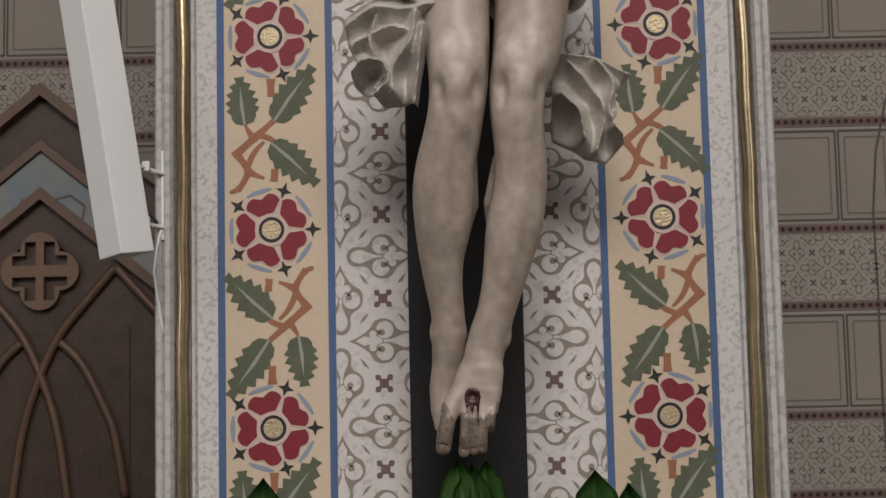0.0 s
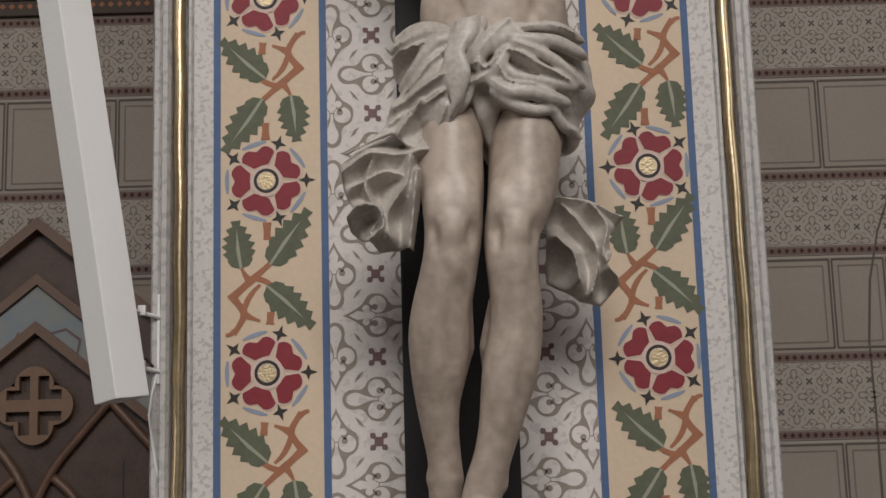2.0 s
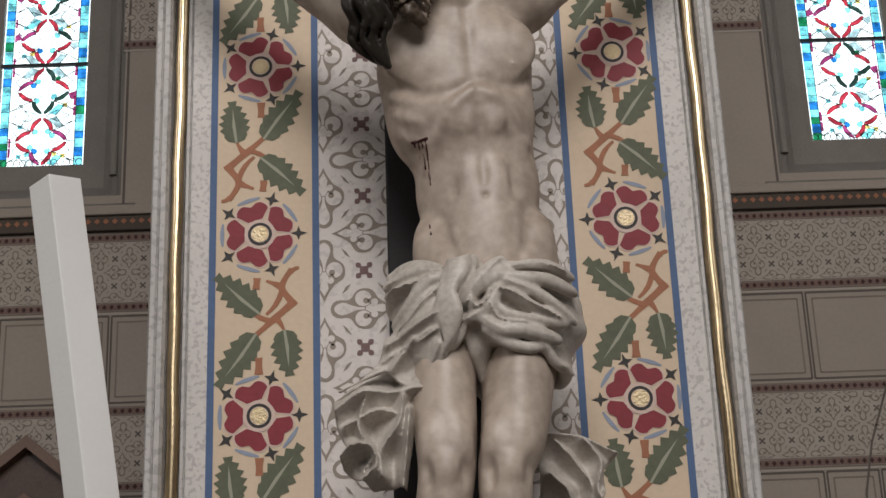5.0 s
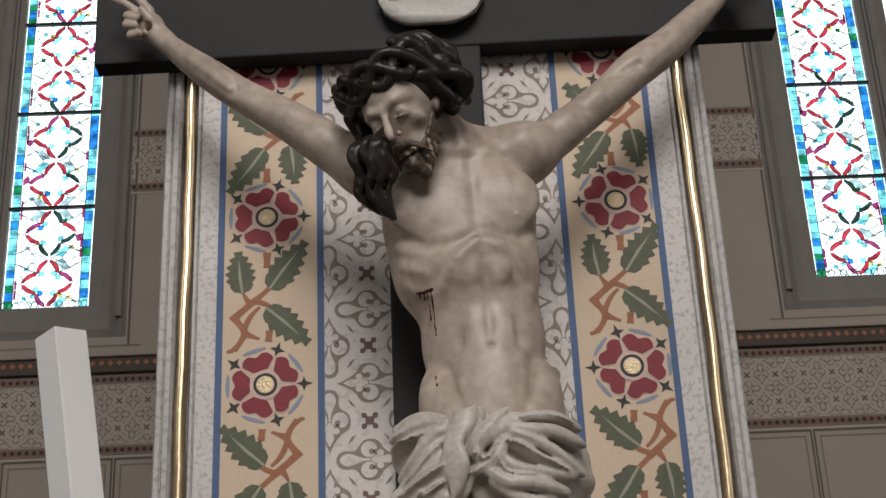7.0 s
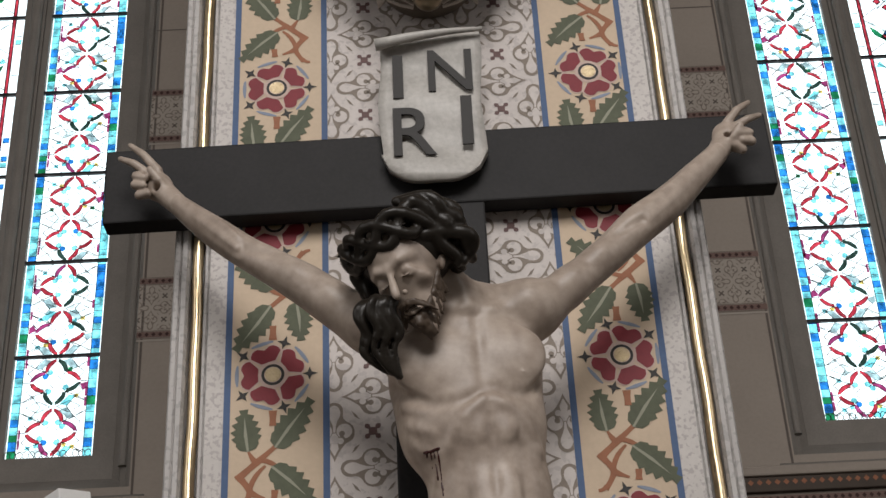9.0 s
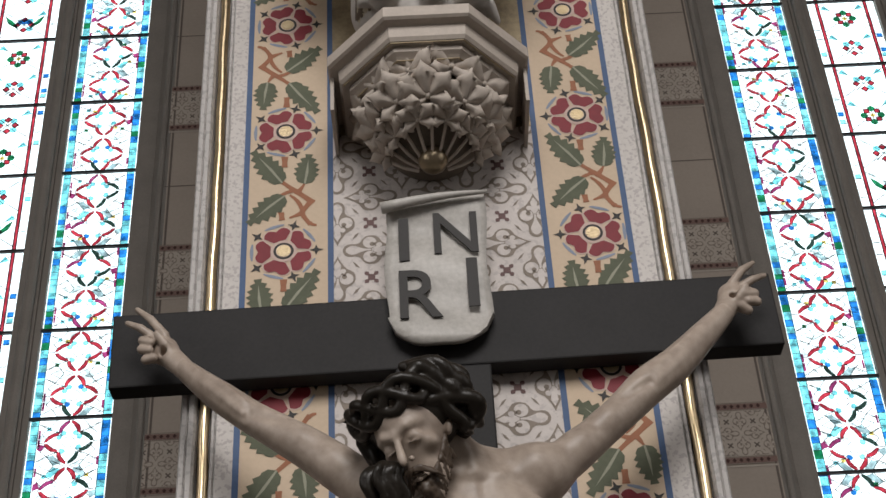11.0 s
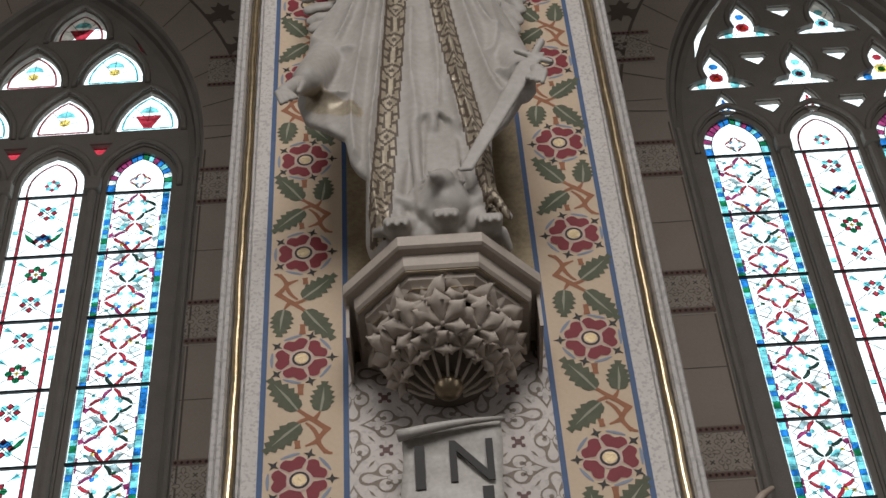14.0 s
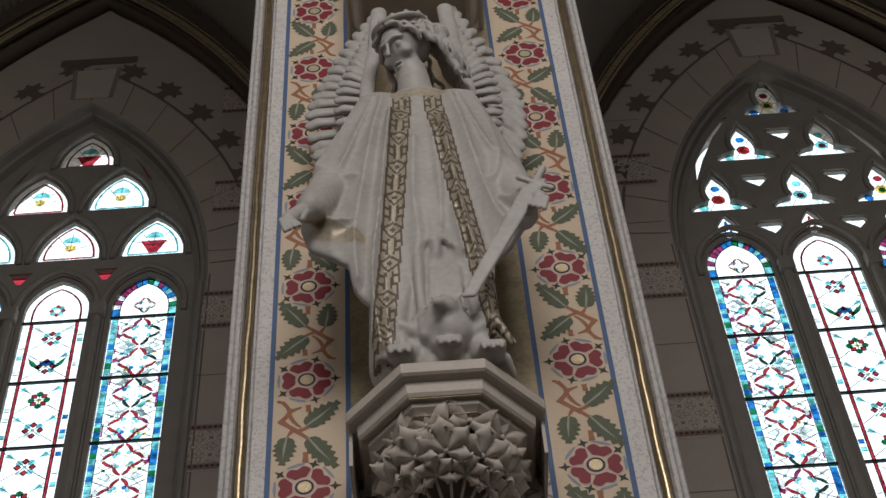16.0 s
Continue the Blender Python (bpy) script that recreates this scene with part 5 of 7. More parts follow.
# the foot in front, with its toes
foot = Carving((-0.075, -0.36, 1.48), (0.095, -0.20, 1.74), 0.0020, 3)
foot.chain([(0.049, -0.267, 1.715), (0.043, -0.264, 1.698), (0.035, -0.260, 1.671), (0.028, -0.264, 1.640)], [0.0305, 0.0308, 0.0312, 0.0315], 0.003)
foot.ball((0.068, -0.262, 1.690), (0.008, 0.012, 0.014), 0.010)
for base, toe, tip, r in (((-0.020, 1.580), (-0.031, 1.541), (-0.034, 1.520), 0.0128), ((0.004, 1.580), (0.001, 1.540), (-0.002, 1.512), 0.0092), ((0.016, 1.580), (0.0152, 1.540), (0.0138, 1.514), 0.0076),
                          ((0.030, 1.580), (0.028, 1.540), (0.0272, 1.516), 0.0076), ((0.044, 1.578), (0.041, 1.556), (0.040, 1.548), 0.0066)):
    up = (0.028 + 0.45 * (base[0] - 0.014), 1.636)
    foot.chain([(up[0], -0.272, up[1]), (0.5 * (up[0] + base[0]), -0.281, 1.607), (base[0], -0.286, base[1])], [0.022, 0.017, 1.15 * r + 0.002], 0.006)
    foot.chain([(base[0], -0.288, base[1]), (0.5 * (base[0] + toe[0]), -0.295, 0.5 * (base[1] + toe[1]) + 0.004)], [1.1 * r, 0.95 * r], 0.004)
    foot.chain([(0.5 * (base[0] + toe[0]), -0.295, 0.5 * (base[1] + toe[1]) + 0.004), (toe[0], -0.294, toe[1]), (tip[0], -0.288, tip[1])], [0.95 * r, r, 0.95 * r], 0.0012)
    foot.ball((tip[0], -0.288 - 0.8 * r, tip[1] + 0.001), (0.62 * r, 0.35 * r, 0.7 * r), 0.0015, -1)  # nail bed
    foot.ball((tip[0], -0.288 - 0.68 * r, tip[1] + 0.0005), (0.56 * r, 0.30 * r, 0.62 * r), 0.0008)
foot.ball((0.013, -0.306, 1.598), (0.010, 0.012, 0.012), 0.006, -1)
# arms: (centre, radius) out from the shoulder, with the cords of the forearm
ARMS = ([((-0.112, -0.242, 2.925), 0.054), ((-0.158, -0.240, 2.950), 0.045), ((-0.242, -0.230, 3.022), 0.040), ((-0.310, -0.215, 3.076), 0.035), ((-0.365, -0.200, 3.120), 0.032), ((-0.420, -0.182, 3.172), 0.031), ((-0.470, -0.165, 3.222), 0.026), ((-0.512, -0.150, 3.268), 0.0205)],
        [((0.158, -0.242, 2.940), 0.054), ((0.203, -0.234, 2.962), 0.041), ((0.289, -0.222, 3.035), 0.035), ((0.345, -0.211, 3.088), 0.035), ((0.399, -0.200, 3.143), 0.038), ((0.462, -0.182, 3.198), 0.035), ((0.525, -0.165, 3.266), 0.029), ((0.582, -0.150, 3.330), 0.0225)])
for rows, s in zip(ARMS, (-1, 1)):
    path = smooth_path([(*p, r) for p, r in rows], 3)
    b.chain([q[:3] for q in path], [q[3] for q in path], 0.030)
    q = [Vector(p) for p, r in rows]
    b.ball(q[0] + Vector((s * 0.012, -0.006, 0.010)), (0.048, 0.050, 0.042), 0.03)  # shoulder
    b.ball((q[1] + q[2]) / 2 + Vector((0, -0.014, -0.004)), (0.040, 0.030, 0.030), 0.020, turn=(0, -s * 40, 0))
    b.ball(q[2].lerp(q[3], 0.3) + Vector((0, -0.014, 0.002)), (0.034, 0.024, 0.022), 0.016, turn=(0, -s * 40, 0))
    for up, out in ((0.016, 0.026), (-0.010, 0.030), (-0.024, 0.020)):  # forearm cords
        b.chain([q[4] + Vector((s * 0.01, -out, up)), q[5] + Vector((0, -out, up)), q[6] + Vector((0, -0.8 * out, 0.7 * up)), q[7] + Vector((0, -0.62 * out, 0.5 * up))], [0.007, 0.0095, 0.0075, 0.005], 0.006)
    b.chain([q[3] + Vector((0, -0.036, 0.010)), q[4] + Vector((0, -0.036, -0.012))], 0.004, 0.014, -1)
# hands: two fingers raised, the others closed on the palm
hd = []
for s, palm, wrist, up, closed, thumb in (
        (-1, (-0.556, -0.132, 3.322), (-0.512, -0.150, 3.268),
         (((-0.556, -0.138, 3.356), (-0.588, -0.138, 3.397), (-0.621, -0.120, 3.434)), ((-0.580, -0.140, 3.352), (-0.605, -0.146, 3.371), (-0.637, -0.130, 3.395))),
         (((-0.582, -0.140, 3.344), (-0.607, -0.162, 3.338), (-0.588, -0.174, 3.326)), ((-0.582, -0.138, 3.324), (-0.609, -0.158, 3.314), (-0.590, -0.170, 3.303)), ((-0.574, -0.138, 3.302), (-0.598, -0.152, 3.286), (-0.578, -0.164, 3.281))),
         ((-0.536, -0.150, 3.288), (-0.548, -0.170, 3.318), (-0.566, -0.176, 3.342))),
        (1, (0.612, -0.132, 3.384), (0.582, -0.150, 3.330),
         (((0.616, -0.138, 3.412), (0.642, -0.138, 3.444), (0.672, -0.120, 3.473)), ((0.634, -0.140, 3.402), (0.658, -0.146, 3.414), (0.688, -0.130, 3.433))),
         (((0.636, -0.140, 3.392), (0.664, -0.162, 3.370), (0.645, -0.174, 3.362)), ((0.634, -0.138, 3.370), (0.668, -0.158, 3.347), (0.648, -0.170, 3.341)), ((0.622, -0.138, 3.352), (0.642, -0.152, 3.326), (0.626, -0.164, 3.330))),
         ((0.600, -0.150, 3.346), (0.618, -0.170, 3.362), (0.634, -0.176, 3.384)))):
    lo = [min(palm[i], wrist[i]) - 0.10 for i in range(3)]
    hi = [max(palm[i], wrist[i]) + (0.10 if i != 2 else 0.15) for i in range(3)]
    g = Carving(lo, hi, 0.0024, 2)
    g.chain([wrist, palm], [0.0215, 0.024], 0.010)
    g.ball(palm, (0.029, 0.018, 0.031), 0.010)
    for line_pts in up:
        g.chain([palm, *line_pts], [0.014, 0.0098, 0.0084, 0.0058], 0.004)
    for line_pts in closed:
        root, bend, end = (Vector(q) for q in line_pts)
        g.chain([root, bend.lerp(Vector(palm), 0.22), end.lerp(Vector(palm), 0.30)], [0.0105, 0.0102, 0.0086], 0.002)
    g.chain([tuple(q[i] + (0.010 if i == 1 else 0) for i in range(3)) for q in thumb], [0.013, 0.0100, 0.008], 0.008)
    g.ball((palm[0] - s * 0.004, palm[1] - 0.022, palm[2] - 0.016), (0.008, 0.014, 0.008), 0.006, -1)
    hd.append(g)
# neck and head
HC, HF = Vector((-0.040, -0.360, 2.952)), Vector((-0.38, -0.75, -0.55)).normalized()
HU = Vector((-0.53, -0.45, 0.75))
HU = (HU - HF * HU.dot(HF)).normalized()
HR = HU.cross(HF)
P = lambda r, f, u: tuple(HC + 0.90 * (HR * r + HF * f + HU * u))
f = Carving((-0.18, -0.50, 2.78), (0.07, -0.22, 3.10), 0.0024, 2)
f.ball(P(0, -0.015, 0.045), (0.066, 0.078, 0.072), 0.02)
f.cone(P(0, 0.028, 0.048), P(0, 0.030, -0.050), 0.051, 0.036, 0.02)
f.cone(P(0, 0.038, -0.055), P(0, 0.056, -0.092), 0.030, 0.017, 0.015)
f.ball(P(0, 0.050, 0.078), (0.036, 0.026, 0.024), 0.020)
for s in (-1, 1):
    f.chain([P(s * 0.046, 0.056, 0.042), P(s * 0.026, 0.079, 0.046), P(s * 0.007, 0.084, 0.038)], [0.006, 0.0075, 0.006], 0.010)  # brow
    f.ball(P(s * 0.028, 0.092, 0.021), (0.012, 0.009, 0.008), 0.010, -1)
    f.ball(P(s * 0.029, 0.068, 0.019), (0.0135, 0.0130, 0.0105), 0.004)  # closed lid
    f.chain([P(s * 0.016, 0.080, 0.014), P(s * 0.030, 0.0815, 0.0105), P(s * 0.042, 0.072, 0.014)], [0.0016, 0.0022, 0.0016], 0.002)
    f.ball(P(s * 0.042, 0.054, -0.004), (0.016, 0.016, 0.012), 0.018)  # cheekbone
    f.chain([P(s * 0.014, 0.086, -0.016), P(s * 0.026, 0.078, -0.036)], 0.002, 0.006, -1)
    f.ball(P(s * 0.0095, 0.091, -0.015), 0.0055, 0.004)
    f.ball(P(s * 0.070, -0.004, 0.008), (0.007, 0.012, 0.019), 0.006)
f.chain([P(0, 0.080, 0.044), P(0, 0.094, 0.018), P(0, 0.109, -0.006), P(0, 0.112, -0.014)], [0.0060, 0.0064, 0.0080, 0.0072], 0.006)  # nose
f.chain([P(-0.015, 0.078, -0.043), P(0, 0.086, -0.040), P(0.015, 0.078, -0.043)], [0.0028, 0.0042, 0.0028], 0.004)
f.chain([P(-0.012, 0.077, -0.054), P(0, 0.084, -0.055), P(0.012, 0.077, -0.054)], [0.0032, 0.0050, 0.0032], 0.004)

# hair, beard and the plaited crown
h = Carving((-0.25, -0.52, 2.74), (0.14, -0.14, 3.20), 0.0030, 1)
h.ball(P(0, -0.030, 0.062), (0.086, 0.090, 0.074), 0.01)
h.ball(P(0, 0.070, 0.000), (0.058, 0.055, 0.066), 0.012, -1)
rng = random.Random(3)


def lock(pts, r, curl=0.010):
    """A wavy lock of hair along pts."""
    q = smooth_path(pts, 5)
    ph = rng.uniform(0, 6.28)
    n = len(q) - 1
    h.chain([(p[0] + curl * math.sin(ph + 9 * i / n), p[1] + 0.5 * curl * math.cos(ph + 9 * i / n), p[2] + 0.6 * curl * math.cos(ph + 7 * i / n)) for i, p in enumerate(q)],
            [r * (0.55 + 0.65 * math.sin(math.pi * (0.15 + 0.8 * i / n))) for i in range(n + 1)], 0.0010)


for i in range(46):  # over the temples and the back of the head
    q = radians(rng.uniform(70, 290))
    c0, s0 = math.cos(q), math.sin(q)
    j, w = rng.uniform(-0.012, 0.012), rng.uniform(-0.012, 0.012)
    lock([P(0.06 * s0, 0.06 * c0 - 0.02, 0.120), P(0.098 * s0 + j, 0.080 * c0 - 0.02, 0.07), P(0.102 * s0 - j, 0.075 * c0 - 0.02 + w, 0.02), P(0.088 * s0 + j, 0.07 * c0 - 0.03, -0.02)], 0.0105, 0.008)
for i in range(22):  # curls that stand out behind the ear
    j, w, u = rng.uniform(-0.018, 0.018), rng.uniform(-0.025, 0.025), rng.uniform(0.0, 0.09)
    lock([P(0.070, 0.005 + w, 0.060 + u), P(0.098 + 0.4 * j, -0.01 + w, 0.045 + u), P(0.120 + 0.5 * j, -0.030 + w, 0.020 + 0.8 * u), P(0.108 + j, -0.045, -0.010 + 0.7 * u), P(0.090 + j, -0.045 + w, -0.020 + 0.7 * u)], 0.0115, 0.009)
for i in range(12):  # hair that falls forward on the hanging side
    j, w, u = rng.uniform(-0.012, 0.012), rng.uniform(-0.02, 0.02), rng.uniform(-0.03, 0.05)
    lock([P(-0.064, -0.01 + w, 0.100), P(-0.094 + j, -0.020 + w, 0.060 + 0.5 * u), P(-0.100, -0.020 + w, 0.015 + u), P(-0.090 + j, -0.010 + w, -0.035 + u)], 0.0105, 0.006)
for i in range(9):  # locks on the breast
    j, q, w = -0.020 + 0.0070 * i, rng.uniform(-0.014, 0.014), rng.uniform(-0.008, 0.008)
    h.chain(smooth_path([P(-0.084, -0.02, 0.00), (-0.112 + j, -0.388 + q, 2.900), (-0.121 + 1.1 * j, -0.395 + q, 2.874 + w), (-0.108 + 1.1 * j, -0.382 + q, 2.846 + w), (-0.116 + j, -0.366 + q, 2.816 + w), (-0.090 + 0.5 * j, -0.350 + 0.5 * q, 2.782 - 0.3 * j)], 5), [0.006] * 4 + [0.0080] * 14 + [0.0055] * 30, 0.0009)
for turn in range(3):  # the plaited crown
    pts = [P(0.098 * math.sin(t) * (1 + 0.10 * math.sin(4 * t + 2.1 * turn)), 0.098 * math.cos(t) - 0.02, 0.098 + 0.028 * math.cos(4 * t + 2.1 * turn) + 0.008 * math.cos(t)) for t in [2 * math.pi * i / 48 for i in range(49)]]
    h.chain(pts, 0.0105, 0.0012)
for i in range(30):
    t = rng.uniform(0, 6.28)
    q = (0.100 * math.sin(t), 0.098 * math.cos(t) - 0.02, 0.10)
    h.cone(P(*q), P(q[0] * 1.2 + rng.uniform(-0.02, 0.02), q[1] * 1.2, q[2] + rng.uniform(-0.02, 0.04)), 0.0035, 0.0014, 0.002)

be = Carving((-0.17, -0.50, 2.78), (0.07, -0.24, 3.05), 0.0022, 1)
for i in range(46):  # beard, in small tufts from the ears to the chin
    s = -1 + 2 * i / 45
    e = abs(s) ** 1.6
    x0, f0, u0 = 0.066 * s, 0.082 - 0.074 * e, -0.084 + 0.066 * e
    for row in range(3):
        j, k2 = rng.uniform(-0.004, 0.004), rng.uniform(-0.004, 0.004)
        u = u0 - 0.013 * row + 0.010
        x1 = x0 * (0.86 - 0.10 * row)
        be.chain([P(x1, f0 - 0.008, u + 0.010), P(x1 + j, f0 + 0.001 - 0.005 * row, u), P(x1 * 0.92 + 1.5 * j, f0 - 0.004 - 0.006 * row, u - 0.014 + k2)], [0.0040, 0.0048, 0.0026], 0.0012)
for s in (-1, 1):  # moustache
    for row in range(3):
        be.chain([P(s * 0.003, 0.094 + 0.001 * row, -0.031 - 0.003 * row), P(s * 0.016, 0.089, -0.035 - 0.004 * row), P(s * (0.028 + 0.003 * row), 0.077, -0.050 - 0.006 * row), P(s * (0.031 + 0.004 * row), 0.066, -0.068 - 0.004 * row)], [0.0028, 0.0034, 0.0032, 0.002], 0.0012)
be.chain([P(0, 0.083, -0.066), P(0, 0.086, -0.080)], [0.004, 0.007], 0.004)
for s in (-1, 1):  # painted brows and lash lines
    be.chain([P(s * 0.046, 0.0600, 0.044), P(s * 0.036, 0.0745, 0.0480), P(s * 0.026, 0.0830, 0.0490), P(s * 0.010, 0.0868, 0.041)], [0.0016, 0.0024, 0.0028, 0.0020], 0.001)
    be.chain([P(s * 0.017, 0.0800, 0.0135), P(s * 0.030, 0.0825, 0.0110), P(s * 0.041, 0.0740, 0.0140)], 0.0020, 0.001)
be.chain([P(-0.012, 0.084, -0.048), P(0, 0.089, -0.047), P(0.012, 0.084, -0.048)], 0.0030, 0.001)

# the loincloth
LEFT_FOLDS = [
    [(-0.123, 2.212), (-0.137, 2.160), (-0.116, 2.116), (-0.130, 2.086)],
    [(-0.064, 2.205), (-0.072, 2.160), (-0.101, 2.116), (-0.101, 2.078)],
    [(-0.167, 2.108), (-0.148, 2.125), (-0.119, 2.123), (-0.108, 2.093), (-0.130, 2.071)],
    [(-0.178, 2.183), (-0.130, 2.214), (-0.079, 2.212), (-0.028, 2.216)],
    [(-0.054, 2.183), (-0.061, 2.116), (-0.068, 2.056)],
    [(-0.159, 2.160), (-0.108, 2.183), (-0.064, 2.175)],
]
RIGHT_FOLDS = [
    [(0.184, 2.145), (0.220, 2.101), (0.242, 2.056), (0.228, 1.996)],
    [(0.228, 2.145), (0.257, 2.108), (0.249, 2.056), (0.275, 2.019)],
    [(0.169, 2.086), (0.198, 2.056), (0.206, 2.011)],
    [(0.176, 2.157), (0.228, 2.149), (0.290, 2.119)],
    [(0.260, 2.056), (0.257, 2.034), (0.271, 2.019)],
]
WRAP_EDGE = [(-0.094, 2.406), (-0.079, 2.425), (-0.035, 2.432), (0.009, 2.428), (0.045, 2.442), (0.096, 2.434), (0.155, 2.436), (0.220, 2.423), (0.264, 2.365), (0.268, 2.320), (0.241, 2.287), (0.236, 2.235), (0.213, 2.206), (0.195, 2.220), (0.187, 2.256), (0.133, 2.272), (0.085, 2.279), (0.073, 2.201), (0.061, 2.220), (0.034, 2.291), (0.016, 2.287), (-0.028, 2.205), (-0.101, 2.231), (-0.094, 2.279), (-0.075, 2.328), (-0.094, 2.369)]
LEFT_EDGE = [(-0.180, 2.205), (-0.141, 2.238), (-0.101, 2.256), (-0.060, 2.268), (-0.015, 2.240), (-0.039, 2.198), (-0.048, 2.130), (-0.061, 2.050), (-0.075, 2.060), (-0.116, 2.056), (-0.165, 2.092), (-0.170, 2.108), (-0.159, 2.127), (-0.175, 2.160)]
RIGHT_EDGE = [(0.155, 2.160), (0.228, 2.157), (0.293, 2.123), (0.264, 2.093), (0.268, 2.063), (0.257, 2.041), (0.280, 2.011), (0.246, 1.976), (0.209, 1.985), (0.155, 2.019)]
LEFT_TUCKS = [
    (0.012, [(-0.081, 2.417), (-0.059, 2.424), (-0.029, 2.425), (0.006, 2.413)]),
    (0.013, [(-0.087, 2.399), (-0.055, 2.407), (-0.029, 2.411), (0.001, 2.404)]),
    (0.011, [(-0.086, 2.381), (-0.056, 2.385), (-0.030, 2.390), (-0.017, 2.396)]),
    (0.014, [(0.005, 2.395), (-0.021, 2.387), (-0.044, 2.359), (-0.075, 2.325)]),
    (0.011, [(0.002, 2.377), (-0.022, 2.358), (-0.053, 2.326), (-0.082, 2.301)]),
    (0.010, [(-0.003, 2.353), (-0.021, 2.340), (-0.034, 2.323), (-0.056, 2.306)]),
    (0.010, [(-0.006, 2.331), (-0.016, 2.311), (-0.033, 2.294), (-0.054, 2.293)]),
    (0.012, [(-0.005, 2.304), (-0.033, 2.290), (-0.063, 2.280), (-0.089, 2.260)]),
    (0.009, [(-0.004, 2.289), (-0.034, 2.271), (-0.060, 2.250), (-0.077, 2.240)]),
]
KNOT_TUCKS = [
    (0.011, [(0.059, 2.429), (0.053, 2.409), (0.039, 2.378), (0.029, 2.351)]),
    (0.016, [(0.102, 2.421), (0.079, 2.399), (0.056, 2.373), (0.044, 2.346)]),
    (0.013, [(0.120, 2.413), (0.100, 2.396), (0.073, 2.376), (0.053, 2.362)]),
    (0.014, [(0.095, 2.371), (0.082, 2.345), (0.060, 2.326), (0.036, 2.316)]),
    (0.009, [(0.051, 2.355), (0.054, 2.337), (0.071, 2.341), (0.083, 2.363)]),
    (0.010, [(0.036, 2.316), (0.031, 2.298), (0.019, 2.281), (0.008, 2.273)]),
]
RIGHT_TUCKS = [
    (0.012, [(0.121, 2.408), (0.149, 2.412), (0.179, 2.412), (0.209, 2.401)]),
    (0.014, [(0.111, 2.391), (0.143, 2.386), (0.177, 2.383), (0.211, 2.371)]),
    (0.011, [(0.108, 2.382), (0.138, 2.369), (0.171, 2.354), (0.208, 2.326)]),
    (0.010, [(0.094, 2.367), (0.120, 2.357), (0.153, 2.337), (0.194, 2.320)]),
    (0.010, [(0.084, 2.349), (0.105, 2.328), (0.139, 2.318), (0.190, 2.312)]),
    (0.015, [(0.070, 2.316), (0.095, 2.300), (0.133, 2.298), (0.179, 2.288)]),
    (0.012, [(0.071, 2.301), (0.102, 2.281), (0.136, 2.272), (0.161, 2.275)]),
    (0.011, [(0.158, 2.282), (0.173, 2.266), (0.185, 2.253), (0.202, 2.246)]),
    (0.008, [(0.080, 2.340), (0.092, 2.318), (0.113, 2.310), (0.138, 2.309)]),
]
SASH_EDGES = [
    (0.007, [(0.017, 2.422), (0.009, 2.388), (-0.002, 2.348), (-0.003, 2.313), (0.002, 2.282)]),
    (0.008, [(0.049, 2.428), (0.042, 2.396), (0.022, 2.365), (0.030, 2.329), (0.017, 2.286), (-0.012, 2.240)]),
]
SASH_OUTLINE = [(0.013, 2.425), (0.050, 2.432), (0.044, 2.396), (0.023, 2.365), (0.031, 2.329), (0.022, 2.286), (-0.005, 2.248), (0.000, 2.282), (-0.006, 2.313), (-0.006, 2.348), (0.007, 2.388)]
BRIDGE_EDGE = [(-0.093, 2.305), (-0.043, 2.337), (-0.004, 2.347), (0.007, 2.267), (-0.014, 2.234), (-0.044, 2.215), (-0.071, 2.224), (-0.09, 2.244), (-0.13, 2.229), (-0.165, 2.211), (-0.175, 2.218), (-0.138, 2.233), (-0.107, 2.26)]
BRIDGE_FOLDS = [[(-0.008, 2.307), (-0.044, 2.292), (-0.083, 2.271), (-0.127, 2.239)], [(-0.004, 2.279), (-0.024, 2.24), (-0.046, 2.219)], [(-0.044, 2.292), (-0.072, 2.259), (-0.082, 2.243)], [(-0.165, 2.215), (-0.127, 2.233), (-0.094, 2.246), (-0.068, 2.225), (-0.044, 2.216)], [(-0.005, 2.33), (-0.049, 2.309), (-0.088, 2.288)]]

c = Carving((-0.25, -0.50, 1.94), (0.36, -0.06, 2.50), 0.0028, 1)


def ridges(folds, height, width, ripple=0.003):
    """Cloth folds: crisp crests along the lines, falling off to both sides."""
    paths = [smooth_path(q, 4) for q in folds]

    def swell(x, z):
        out = np.zeros(x.shape)
        for n, q in enumerate(paths):
            d = line_distance(x, z, q)
            w = width * (0.65 + 0.9 * ((n * 3) % 5) / 5)
            out = np.maximum(out, height * (0.7 + 0.6 * ((n * 7) % 5) / 5) * np.exp(-d / w))
        return out - 0.45 * height + ripple * (np.sin(70 * x + 50 * z) + np.sin(110 * z - 60 * x))
    return swell


HIPS, HIP_SIZE = (0.080, -0.225, 2.345), (0.188, 0.124, 0.158)


def hip_front(x, z):
    """The cloth's front over the hips."""
    return HIPS[1] - HIP_SIZE[1] * np.sqrt(np.clip(1 - ((x - HIPS[0]) / HIP_SIZE[0]) ** 2 - ((z - HIPS[2]) / HIP_SIZE[2]) ** 2, 0.12, 1))


